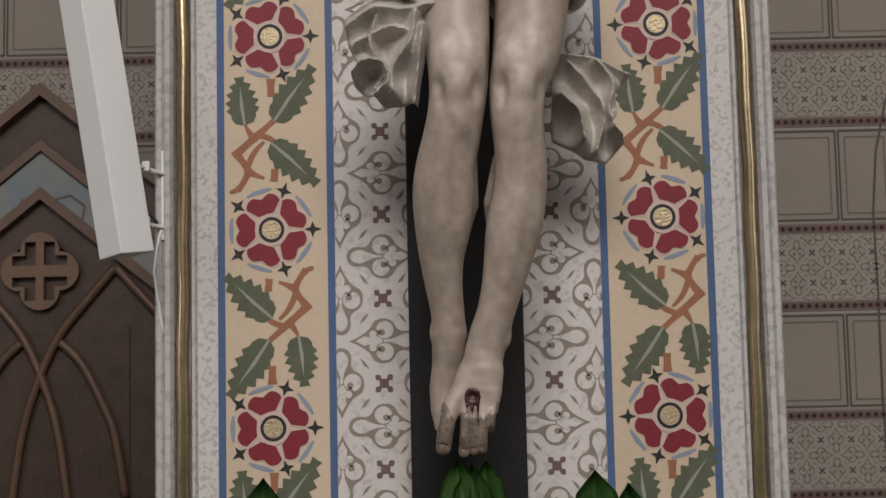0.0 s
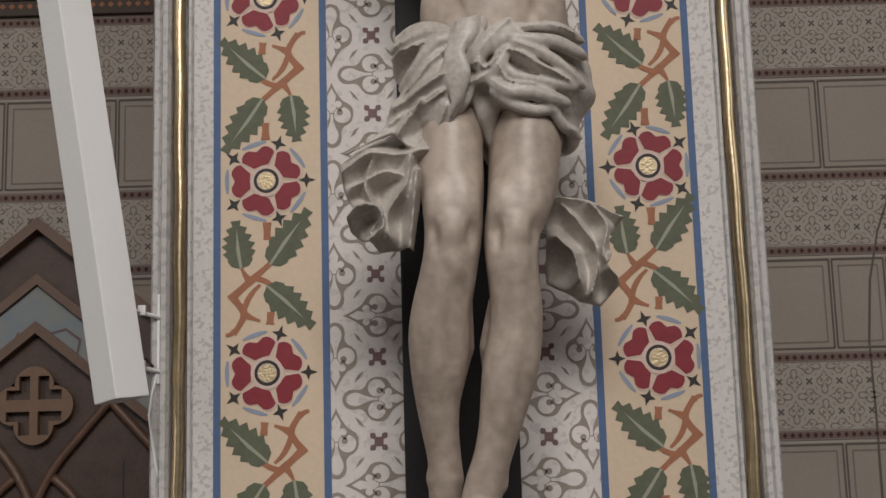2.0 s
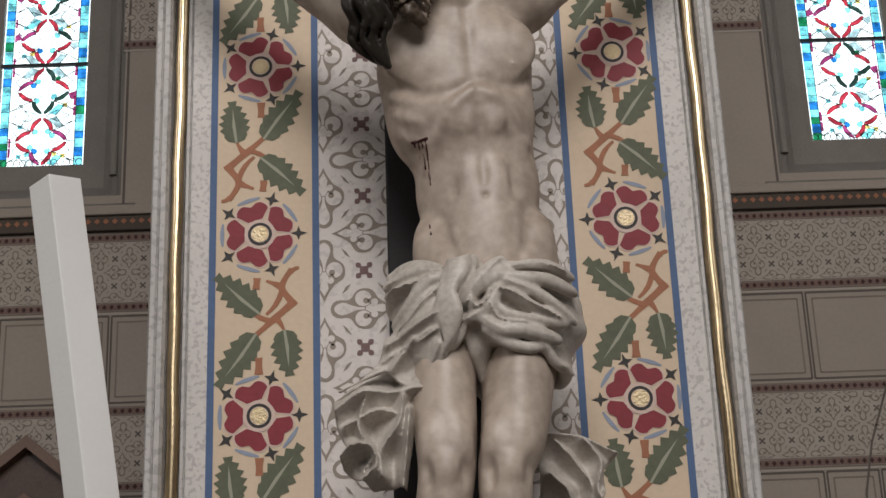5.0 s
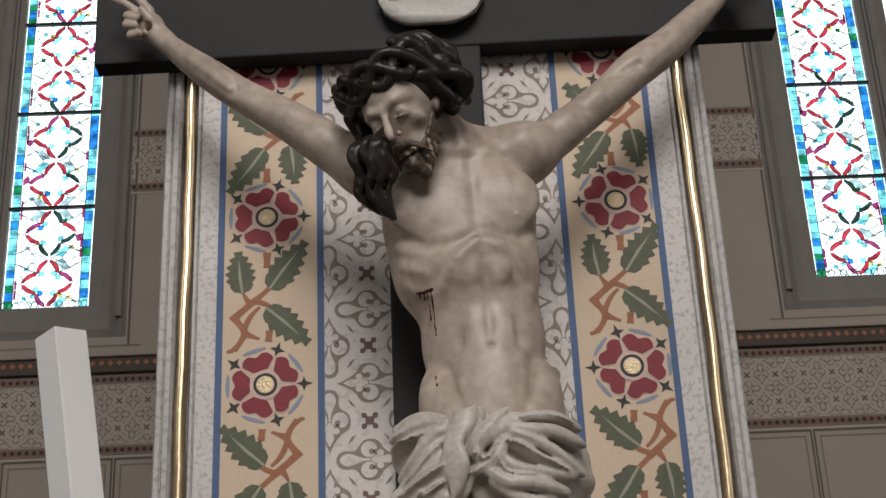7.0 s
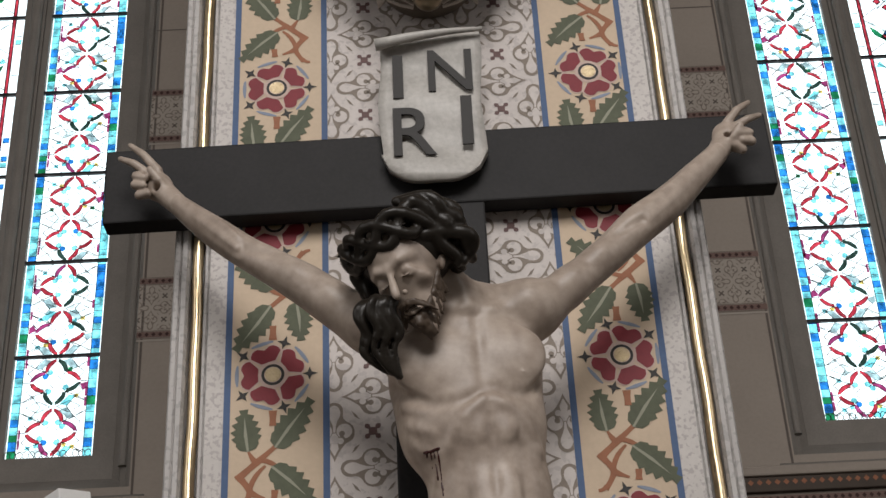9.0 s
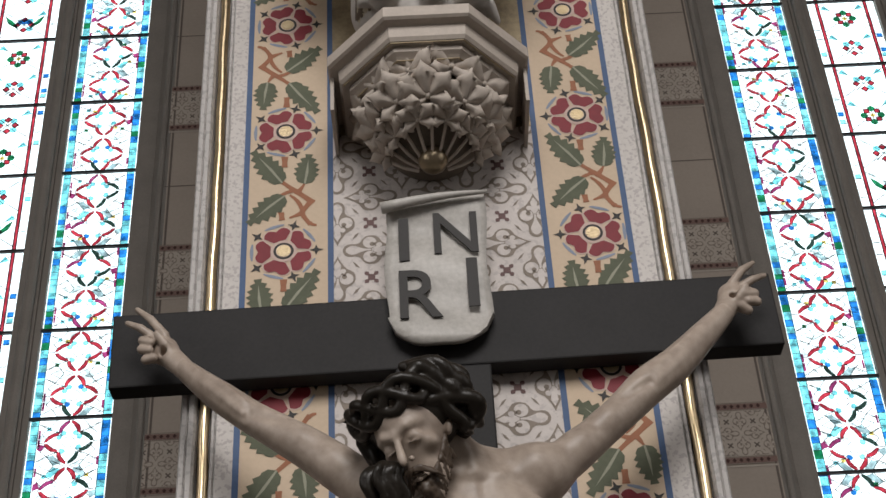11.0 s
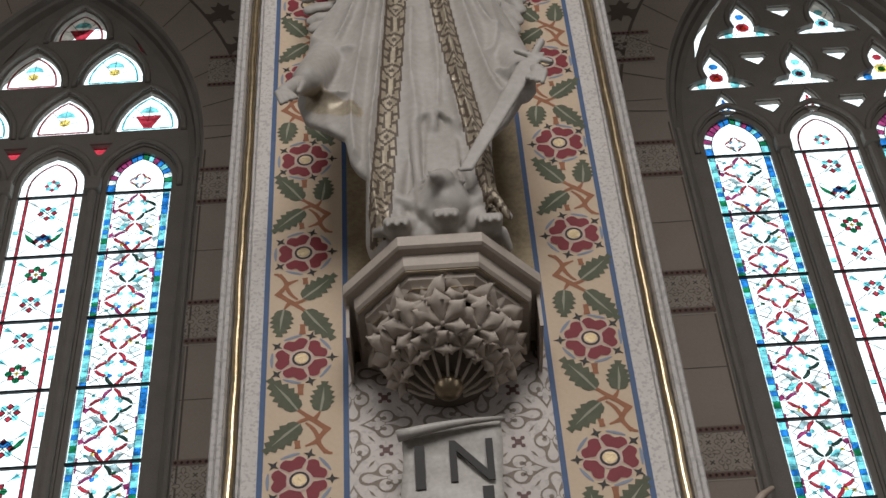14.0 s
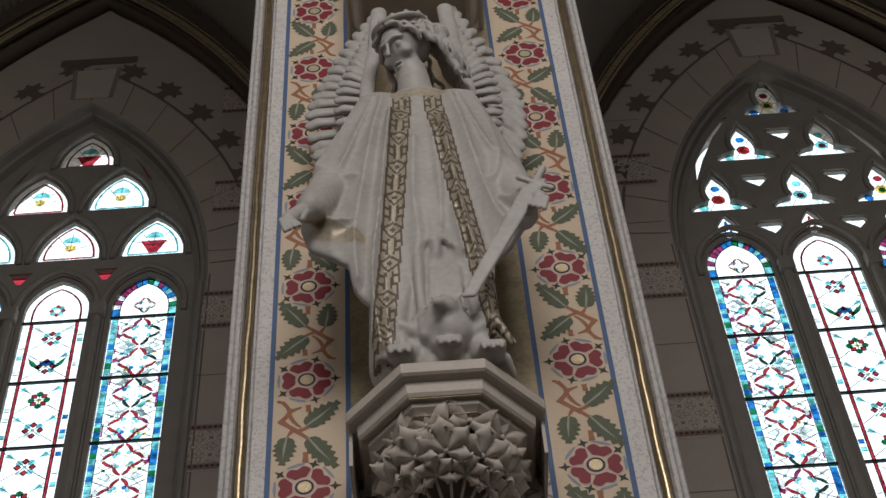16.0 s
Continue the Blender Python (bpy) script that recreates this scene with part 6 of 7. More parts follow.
def tucks(folds, out=0.3, tail=0.0):
    """Rounded folds that swell and die away along their lines."""
    for r, line_pts in folds:
        if tail:
            p, q = line_pts[-2:]
            line_pts = line_pts + [(q[0] + tail, q[1] + tail * (q[1] - p[1]) / max(0.02, q[0] - p[0]))]
        q = smooth_path(line_pts, 6)
        n = len(q) - 1
        c.chain([(x, float(hip_front(x, z)) + 0.004 - out * r - 0.35 * r * math.sin(math.pi * i / n), z) for i, (x, z) in enumerate(q)],
                [r * (0.40 + 0.48 * math.sin(math.pi * min(1, 0.12 + 0.85 * i / n))) for i in range(n + 1)], 0.0070)


c.wrap(HIPS, HIP_SIZE, WRAP_EDGE, ridges([q for r, q in LEFT_TUCKS + RIGHT_TUCKS + KNOT_TUCKS], 0.034, 0.0100, 0.0020))
tucks(LEFT_TUCKS, 0.75)
tucks(RIGHT_TUCKS, 0.75, 0.012)
tucks(KNOT_TUCKS, 0.35)
bf = ridges(BRIDGE_FOLDS, 0.024, 0.012, 0.001)
c.sheet(BRIDGE_EDGE, lambda x, z: np.minimum(hip_front(x, z), -0.290) - 0.012 - bf(x, z), 0.010)
c.sheet(SASH_OUTLINE, lambda x, z: hip_front(x, z) - 0.022 - 0.25 * np.abs(z - 2.36) ** 1.5, 0.007)
tucks(SASH_EDGES, 2.6)
lf, rf = ridges(LEFT_FOLDS, 0.062, 0.015), ridges(RIGHT_FOLDS, 0.064, 0.016)
c.sheet(LEFT_EDGE, lambda x, z: -0.285 - lf(x, z) - 0.25 * np.clip(x + 0.08, 0, 1), 0.013)
c.sheet(RIGHT_EDGE, lambda x, z: -0.185 - rf(x, z) + 0.10 * (x - 0.22), 0.013)

# thin runs of dark red paint
blood = Carving((-0.05, -0.40, 2.47), (0.03, -0.20, 2.70), 0.0018, 1)
for px, top, low in ((-0.033, 2.652, 2.640), (-0.026, 2.653, 2.628), (-0.020, 2.653, 2.606), (-0.014, 2.652, 2.588), (-0.010, 2.600, 2.578), (-0.012, 2.506, 2.488)):
    blood.chain([(px + 0.10 * (top - z), b.front(px + 0.10 * (top - z), z) + 0.0006, z) for z in np.linspace(top, low, 7)], [0.0020] * 3 + [0.0016] * 3 + [0.0024], 0.001)
blood.chain([(x, b.front(x, 2.654) + 0.0006, 2.654) for x in np.linspace(-0.037, -0.012, 6)], 0.0030, 0.001)
wound = Carving((-0.03, -0.36, 1.53), (0.05, -0.24, 1.63), 0.0020)
for k in range(9):
    q = radians(40 * k)
    px, pz = 0.013 + 0.010 * math.cos(q), 1.598 + 0.011 * math.sin(q)
    wound.ball((px, foot.front(px, pz) + 0.001, pz), (0.0042, 0.003, 0.0045), 0.004)
wound.ball((0.013, foot.front(0.013, 1.598) + 0.002, 1.598), (0.009, 0.004, 0.010), 0.004)
for px, low in ((0.004, 1.572), (0.012, 1.562), (0.021, 1.552)):
    wound.chain([(px, foot.front(px, z) + 0.0006, z) for z in np.linspace(1.594, low, 8)], [0.003] * 4 + [0.002] * 4, 0.002)
grimy = lambda q: np.where(q[:, 2] < 1.575 + 0.010 * np.sin(140 * q[:, 0]) + 0.006 * np.sin(310 * q[:, 0] + 90 * q[:, 2]), 5, 0)
pieces = [(b, 0), (f, 0), (legs[0], 0), (legs[1], 0), (hd[0], 0), (hd[1], 0), (foot, grimy), (h, 1), (c, 2), (be, 4), (blood, 3), (wound, 3)]
tagged(carved("corpus_statue", pieces, [M_FLESH, M_HAIR, M_CLOTH, M_BLOOD, M_BEARD, M_GRIMY]), "carved and painted wooden crucifix figure fixed to the black cross", "statue")

# ---- the inscription board ----
board = thing("inscription_board", (0, -0.085, 3.324), "curled white painted scroll board with black capital letters", "sign")
board.scale = (1.034, 1.034, 1.034)
bm = bmesh.new()
n, rows = 14, 18
grid = []
for j in range(rows + 1):
    v = j / rows
    row = []
    for i in range(n + 1):
        u = i / n
        x = -0.098 + 0.212 * u + 0.004 * math.sin(9 * v)
        z = 0.005 + 0.345 * v
        low = 0.075 * (1 - math.sqrt(max(0, 1 - (2 * u - 1) ** 2)))
        z = max(z, low * (1 - v) + z * v) if v < 0.3 else z
        z += 0.022 * u * v
        y = -0.012 * math.cos(2 * (u - 0.5)) - 0.006 * math.sin(13 * v + 2 * u) - (0.03 * (v - 0.8) if v > 0.8 else 0)
        row.append((x, y, z))
    grid.append(row)
front = [[bm.verts.new(p) for p in r] for r in grid]
rear = [[bm.verts.new((x, y + 0.014, z)) for x, y, z in r] for r in grid]
for j in range(rows):
    for i in range(n):
        bm.faces.new((front[j][i], front[j][i + 1], front[j + 1][i + 1], front[j + 1][i]))
        bm.faces.new((rear[j][i], rear[j + 1][i], rear[j + 1][i + 1], rear[j][i + 1]))
edge = [(0, i) for i in range(n)] + [(j, n) for j in range(rows)] + [(rows, i) for i in range(n, 0, -1)] + [(j, 0) for j in range(rows, 0, -1)]
for (ja, ia), (jb, ib) in zip(edge, edge[1:] + edge[:1]):
    bm.faces.new((front[ja][ia], rear[ja][ia], rear[jb][ib], front[jb][ib]))
bmesh.ops.recalc_face_normals(bm, faces=bm.faces[:])
M_BOARD = material("scroll_paint", (0.50, 0.475, 0.44), 0.45, colour2=(0.36, 0.34, 0.31), scale=9)
part("scroll", bm, M_BOARD, board, smooth=True)
bm = bmesh.new()
tube(bm, [(-0.104 + 0.225 * t, -0.030 - 0.010 * math.sin(3 * t), 0.335 + 0.030 * t) for t in [i / 8 for i in range(9)]], 0.014, 8, taper=0.35)
part("curled_top", bm, M_BOARD, board, smooth=True)
bm = bmesh.new()
box(bm, -0.088, 0.086, 0.020, 0.045, 0.33, 0.392, bevel=0.003)
part("backing", bm, M_CROSS, board)
for body, x, z, size, sx in (("I", -0.078, 0.208, 0.150, 1.0), ("N", -0.006, 0.220, 0.150, 0.95), ("R", -0.084, 0.064, 0.168, 0.95), ("I", 0.058, 0.088, 0.165, 1.0)):
    cu = bpy.data.curves.new("letter", "FONT")
    cu.body, cu.size, cu.extrude, cu.offset = body, size, 0.002, 0.0035 if body == "I" else 0.001
    cu.materials.append(M_BLACK)
    le = new("letter", cu)
    le.parent = board
    le.matrix_basis = pose(x, -0.0175, z, 90, 0, 0) @ Matrix.Diagonal((sx, 1, 1, 1))

# ---- the console ----
console = thing("console", (0.012, 0, 4.05), "carved stone half-octagon console with leaf bowl and gilt boss", "console")
CX = 0.012


def half_octagon(k, y1=0.0):
    """The plan of the console, shrunk by k metres all round."""
    return [(-0.225 + k, y1), (-0.225 + k, -0.200 + 0.4 * k), (-0.093 + 0.4 * k, -0.348 + k), (0.093 - 0.4 * k, -0.348 + k), (0.225 - k, -0.200 + 0.4 * k), (0.225 - k, y1)]


def lofted(bm, levels, mi=0):
    rings = [[bm.verts.new((x, y, z)) for x, y in half_octagon(k)] for k, z in levels]
    for a, b2 in zip(rings, rings[1:]):
        for i in range(len(a) - 1):
            bm.faces.new((a[i], a[i + 1], b2[i + 1], b2[i])).material_index = mi
    bm.faces.new(rings[0])
    bm.faces.new(rings[-1][::-1])
    bmesh.ops.recalc_face_normals(bm, faces=bm.faces[:])
    return bm


part("cornice", lofted(bmesh.new(), [(0.0, 0.0), (-0.004, -0.004), (-0.004, -0.032), (0.002, -0.037), (0.020, -0.040), (0.022, -0.070), (0.028, -0.078)]), M_CONSOLE, console)
part("lower_moulding", lofted(bmesh.new(), [(0.046, -0.078), (0.044, -0.084), (0.046, -0.092), (0.056, -0.098), (0.066, -0.106)]), M_CONSOLE, console)
for k, z in ((0.032, -0.0795), (0.062, -0.1045)):
    pts = half_octagon(k)
    for a, b2 in zip(pts[1:-1], pts[2:-1]):
        bm = bmesh.new()
        tube(bm, [(a[0], a[1], z), (b2[0], b2[1], z)], 0.0022, 6)
        part("gilt_fillet", bm, M_GILT, console)
for s in (-1, 1):
    bm = bmesh.new()
    box(bm, s * 0.221 - 0.004, s * 0.221 + 0.004, -0.17, 0.0, -0.135, -0.030)
    part("side_slab", bm, M_CONSOLE, console)
BOWL = (0.158, 0.190, 0.165)
M_BRONZE = material("dull_bronze", (0.30, 0.24, 0.16), 0.35, 0.8)
# Darkened console stone: the deep shade between the leaves is in its colour.
M_HOLLOW = material("gap_shade_stone", (0.17, 0.14, 0.11), 0.8, contrast=0.5, scale=15)
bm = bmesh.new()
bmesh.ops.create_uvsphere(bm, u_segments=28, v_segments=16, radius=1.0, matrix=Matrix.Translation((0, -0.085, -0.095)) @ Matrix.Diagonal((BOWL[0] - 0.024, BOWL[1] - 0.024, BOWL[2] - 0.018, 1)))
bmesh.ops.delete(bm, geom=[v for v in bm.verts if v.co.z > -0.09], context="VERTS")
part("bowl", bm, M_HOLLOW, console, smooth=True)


def carved_leaf():
    """A palmate leaf of five cupped leaflets with gaps between them, growing along +y from z = 0."""
    bm = bmesh.new()
    for k, (ang, size) in enumerate(((-112, 0.72), (-54, 0.92), (0, 1.0), (54, 0.92), (112, 0.72))):
        rot = Matrix.Rotation(radians(-ang), 3, "Z")
        rows = []
        for i in range(9):
            t = i / 8
            w = 0.0180 * size * (0.20 + 0.80 * math.sin(math.pi * min(1, 0.08 + 0.70 * t)) ** 1.1) * (1 + 0.20 * math.cos(9.5 * t)) * (1 - t ** 12)
            y = 0.056 * size * t + 0.003
            lift = 0.004 + 0.007 * math.sin(2.6 * t) + 0.004 * t ** 3 + 0.001 * k
            rows.append([bm.verts.new(rot @ Vector((w * e, y - 0.006 * e * e * (t > 0.6), lift - 0.007 * e * e + 0.004 * (abs(e) < 0.1)))) for e in (-1, -0.55, 0, 0.55, 1)])
        for p, q in zip(rows, rows[1:]):
            for j in range(4):
                bm.faces.new((p[j], p[j + 1], q[j + 1], q[j]))
    geo = bmesh.ops.extrude_face_region(bm, geom=bm.faces[:])
    for v in geo["geom"]:
        if isinstance(v, bmesh.types.BMVert):
            v.co.z -= 0.004
    bmesh.ops.recalc_face_normals(bm, faces=bm.faces[:])
    bmesh.ops.create_icosphere(bm, subdivisions=2, radius=0.006, matrix=Matrix.Translation((0, 0.002, 0.005)))
    for f in bm.faces:
        f.smooth = True
    return bm


rng = random.Random(21)
for ringn, (lat, count, grow_by) in enumerate(((8, 6, 1.38), (31, 6, 1.34), (47, 6, 0.95))):
    for i in range(count):
        lon = -90 + (i - (count - 1) / 2) * (190 / count) + rng.uniform(-2, 2)
        la, lo = radians(-lat + rng.uniform(-2, 2)), radians(lon + (190 / count / 2 if ringn == 1 and i < count - 1 else 0))
        nrm = Vector((math.cos(la) * math.cos(lo) / BOWL[0], math.cos(la) * math.sin(lo) / BOWL[1], math.sin(la) / BOWL[2])).normalized()
        p = Vector((BOWL[0] * math.cos(la) * math.cos(lo), -0.085 + BOWL[1] * math.cos(la) * math.sin(lo), -0.095 + BOWL[2] * math.sin(la)))
        up = Vector((0, 0, 1)) - nrm * nrm.z
        q = Matrix((up.cross(nrm).normalized(), up.normalized(), nrm)).transposed().to_4x4()
        lf = shared("carved_leaf", "carved_leaf", carved_leaf, [M_CONSOLE])
        lf.parent = console
        lf.matrix_basis = Matrix.Translation(p) @ q @ pose(0, 0, 0, rng.uniform(-6, 4), rng.uniform(-6, 6), rng.uniform(-8, 8)) @ Matrix.Scale(grow_by * rng.uniform(0.96, 1.06), 4)
for i in range(11):
    lo = radians(-180 + 18 * i)
    bm = bmesh.new()
    pts = []
    for lat in (78, 66, 54, 42):
        la = radians(-lat)
        pts.append((BOWL[0] * math.cos(la) * math.cos(lo), -0.085 + BOWL[1] * math.cos(la) * math.sin(lo), -0.095 + BOWL[2] * math.sin(la)))
    tube(bm, pts, 0.004, 6)
    part("stem", bm, M_CONSOLE, console)
bm = bmesh.new()
bmesh.ops.create_uvsphere(bm, u_segments=18, v_segments=10, radius=0.034, matrix=Matrix.Translation((0, -0.118, -0.252)))
part("boss", bm, M_BRONZE, console, "dull bronze boss", True)

# ---- the angel on the console ----
a = Carving((-0.42, -0.52, 4.04), (0.40, -0.03, 5.95), 0.0052)
a.cone((0.0, -0.225, 5.17), (0.0, -0.225, 4.60), 0.080, 0.105, 0.03)
a.cone((0.0, -0.225, 4.60), (0.0, -0.215, 4.10), 0.105, 0.118, 0.03)
for s in (-1, 1):
    a.cone((s * 0.07, -0.225, 5.13), (s * 0.075, -0.23, 4.15), 0.075, 0.085, 0.03)
rng = random.Random(5)
for v in (-0.92, -0.62, -0.20, 0.12, 0.66, 0.95):  # falling folds
    y0 = -0.215 - 0.118 * math.sqrt(max(0, 1 - (v * 0.95) ** 2))
    j = rng.uniform(-0.012, 0.012)
    a.chain(smooth_path([(0.10 * v, y0 + 0.040, 5.02), (0.140 * v + j, y0 + 0.006, 4.72), (0.150 * v, y0 - 0.008, 4.40), (0.140 * v + 1.2 * j, y0 - 0.016, rng.uniform(4.08, 4.14))], 4), [0.006 + 0.0008 * i for i in range(13)], 0.016)
a.ball((0.030, -0.365, 4.300), (0.052, 0.045, 0.140), 0.012, -1)
for k in range(5):  # the tunic's folds under the raised hem
    a.chain(smooth_path([(0.004 + 0.015 * k, -0.322, 4.46), (0.000 + 0.016 * k, -0.334, 4.30), (-0.004 + 0.018 * k, -0.345, 4.14)], 3), [0.007, 0.008, 0.009, 0.010, 0.011, 0.012, 0.012], 0.003)
for sh, el, wr, hand in (((-0.125, -0.235, 5.160), (-0.235, -0.250, 4.840), (-0.288, -0.370, 4.590), (-0.330, -0.398, 4.505)), ((0.120, -0.235, 5.150), (0.215, -0.250, 4.820), (0.250, -0.340, 4.600), (0.268, -0.385, 4.500))):
    s = -1 if sh[0] < 0 else 1
    a.chain([sh, el, wr], [0.060, 0.058, 0.040], 0.03)
    a.cone(wr, tuple(0.6 * p + 0.4 * q for p, q in zip(wr, hand)), 0.024, 0.020, 0.01)
# the cope, spread over both arms
COPE_LEFT = [(-0.046, 5.150), (-0.110, 5.215), (-0.155, 5.210), (-0.190, 5.140), (-0.225, 5.030), (-0.290, 4.885), (-0.312, 4.720), (-0.326, 4.610), (-0.300, 4.500), (-0.250, 4.440), (-0.200, 4.395), (-0.190, 4.320), (-0.150, 4.260), (-0.152, 4.170), (-0.142, 4.090), (-0.090, 4.085), (-0.050, 4.300), (-0.040, 4.700)]
COPE_RIGHT = [(0.036, 4.700), (0.050, 4.480), (0.075, 4.300), (0.118, 4.110), (0.140, 4.180), (0.160, 4.400), (0.205, 4.440), (0.250, 4.500), (0.286, 4.580), (0.284, 4.670), (0.250, 4.760), (0.214, 4.860), (0.190, 5.040), (0.172, 5.130), (0.142, 5.195), (0.100, 5.205), (0.040, 5.145)]
LEFT_DRAPE = [[(-0.130, 5.150), (-0.190, 4.900), (-0.285, 4.680)], [(-0.100, 5.150), (-0.150, 4.800), (-0.180, 4.520), (-0.175, 4.340)], [(-0.080, 5.050), (-0.115, 4.640), (-0.140, 4.360), (-0.125, 4.120)],
              [(-0.290, 4.860), (-0.240, 4.780), (-0.175, 4.760)], [(-0.300, 4.640), (-0.240, 4.560), (-0.180, 4.560)]]
RIGHT_DRAPE = [[(0.110, 5.150), (0.165, 4.900), (0.265, 4.700)], [(0.090, 5.140), (0.130, 4.840), (0.180, 4.560), (0.230, 4.500)], [(0.060, 4.980), (0.085, 4.620), (0.125, 4.330), (0.125, 4.160)],
               [(0.205, 4.840), (0.190, 4.740), (0.160, 4.700)], [(0.270, 4.660), (0.235, 4.600), (0.190, 4.620)]]
swell_l, swell_r = ridges(LEFT_DRAPE, 0.034, 0.020, 0.0), ridges(RIGHT_DRAPE, 0.034, 0.020, 0.0)
hang = lambda x, z: -0.205 - 0.125 * np.sqrt(np.clip(1 - (x / 0.37) ** 2, 0.02, 1)) - 0.045 * np.clip((4.75 - z) / 0.3, 0, 1) * np.clip((np.abs(x) - 0.14) / 0.1, 0, 1) + 0.05 * np.clip((z - 4.95) / 0.25, 0, 1)
a.sheet(COPE_LEFT, lambda x, z: hang(x, z) - swell_l(x, z), 0.015, 0.012)
a.sheet(COPE_RIGHT, lambda x, z: hang(x, z) - swell_r(x, z), 0.015, 0.012)
HEM = [(-0.045, 5.120), (0.040, 5.120), (0.062, 4.760), (0.092, 4.460), (0.098, 4.385), (0.078, 4.375), (0.058, 4.435), (0.028, 4.472), (-0.004, 4.462), (-0.030, 4.420), (-0.062, 4.250), (-0.096, 4.110), (-0.112, 4.130), (-0.090, 4.420), (-0.066, 4.760)]
hem_folds = ridges([[(0.030, 4.95), (0.040, 4.70), (0.030, 4.48)], [(-0.020, 4.90), (-0.030, 4.66), (-0.020, 4.46)], [(0.070, 4.60), (0.085, 4.42)], [(-0.004, 4.47), (0.028, 4.48), (0.058, 4.445)]], 0.020, 0.014, 0.0)
a.sheet(HEM, lambda x, z: -0.334 + 0.05 * np.clip((z - 4.95) / 0.25, 0, 1) - hem_folds(x, z), 0.011, 0.008)
# hands: one held out, one on the sword
ag = Carving((-0.39, -0.47, 4.40), (0.34, -0.30, 4.66), 0.0036, 1)
for palm, far, s in (((-0.308, -0.384, 4.560), (-0.338, -0.402, 4.510), -1), ((0.256, -0.372, 4.570), (0.280, -0.398, 4.535), 1)):
    ag.chain([palm, far], [0.023, 0.022], 0.006)
    for k in range(4):
        ag.chain([far, (far[0] + s * (0.016 - 0.010 * k), far[1] - 0.018, far[2] - 0.020 - 0.002 * k), (far[0] + s * (0.006 - 0.012 * k), far[1] - 0.020, far[2] - 0.062 + 0.006 * k)], [0.011, 0.0085, 0.006], 0.002)
    ag.chain([palm, (palm[0] - s * 0.012, palm[1] - 0.026, palm[2] - 0.030), (palm[0] - s * 0.004, palm[1] - 0.030, palm[2] - 0.064)], [0.012, 0.009, 0.007], 0.003)
# head, turned a little aside, with curls
ah = Carving((-0.17, -0.44, 5.10), (0.17, -0.12, 5.56), 0.0032, 1)
ah.chain([(0.0, -0.24, 5.14), (-0.012, -0.270, 5.30)], [0.058, 0.044], 0.02)
AC, AF = Vector((-0.022, -0.290, 5.370)), Vector((-0.62, -0.52, -0.58)).normalized()
AU = Vector((-0.30, -0.45, 0.80))
AU = (AU - AF * AU.dot(AF)).normalized()
AR = AU.cross(AF)
A = lambda r, f, u: tuple(AC + 1.06 * (AR * r + AF * f + AU * u))
ah.ball(A(0, -0.02, 0.03), (0.068, 0.072, 0.074), 0.01)
ah.cone(A(0, 0.020, 0.034), A(0, 0.030, -0.046), 0.052, 0.033, 0.02)
ah.ball(A(0, 0.048, -0.070), 0.017, 0.016)
ah.chain([A(0, 0.071, 0.034), A(0, 0.080, 0.008), A(0, 0.090, -0.010)], [0.0055, 0.0055, 0.0075], 0.007)
ah.chain([A(-0.012, 0.066, -0.037), A(0, 0.071, -0.035), A(0.012, 0.066, -0.037)], [0.003, 0.0042, 0.003], 0.004).chain([A(-0.010, 0.065, -0.047), A(0, 0.070, -0.048), A(0.010, 0.065, -0.047)], [0.003, 0.0045, 0.003], 0.004)
for s in (-1, 1):
    ah.ball(A(s * 0.026, 0.076, 0.014), (0.012, 0.010, 0.007), 0.010, -1)
    ah.ball(A(s * 0.026, 0.056, 0.013), 0.0105, 0.005)
    ah.ball(A(s * 0.034, 0.050, -0.012), (0.016, 0.014, 0.016), 0.016)
    ah.chain([A(s * 0.042, 0.054, 0.030), A(s * 0.026, 0.068, 0.035), A(s * 0.010, 0.071, 0.031)], 0.0045, 0.008)
    for k in range(9):  # curls swept from the brow to the sides
        ph = rng.uniform(0, 6.28)
        q = smooth_path([A(s * 0.003, 0.055 - 0.010 * k, 0.086 + 0.002 * k), A(s * (0.036 + 0.003 * k), 0.056 - 0.012 * k, 0.074), A(s * (0.062 + 0.003 * k), 0.036 - 0.013 * k, 0.044), A(s * (0.074 + 0.003 * k), 0.010 - 0.012 * k, 0.004)], 6)
        ah.chain([(p[0] + 0.006 * math.sin(ph + 0.9 * n), p[1] + 0.004 * math.cos(ph + 1.1 * n), p[2] + 0.005 * math.cos(ph + 0.9 * n)) for n, p in enumerate(q)], [0.0070 + 0.0016 * math.sin(1.3 * n + ph) for n in range(len(q))], 0.0014)
for i in range(64):  # waves that fall to the shoulders
    t, u = rng.choice([-1, 1]) * rng.uniform(1.35, 3.0), rng.uniform(0.0, 1.0)
    c0, s0, ph = math.cos(t), math.sin(t), rng.uniform(0, 6.28)
    q = smooth_path([A(0.070 * s0, 0.070 * c0 - 0.02, 0.060), A(0.092 * s0, 0.090 * c0 - 0.02, 0.020 - 0.02 * u), A((0.100 + 0.02 * u) * s0, 0.095 * c0 - 0.025, -0.040 - 0.02 * u), A((0.088 + 0.03 * u) * s0, 0.090 * c0 - 0.030, -0.085 - 0.055 * u)], 5)
    ah.chain([(p[0] + 0.009 * math.sin(ph + 0.9 * n), p[1] + 0.006 * math.cos(ph + 0.9 * n), p[2]) for n, p in enumerate(q)], [0.0085 - 0.0002 * n for n in range(len(q))], 0.0016)
ring = [A(0.076 * math.sin(t), 0.078 * math.cos(t) - 0.018, 0.082 + 0.012 * math.cos(t)) for t in [2 * math.pi * n / 24 for n in range(25)]]
ah.chain(ring, 0.0085, 0.002)  # circlet
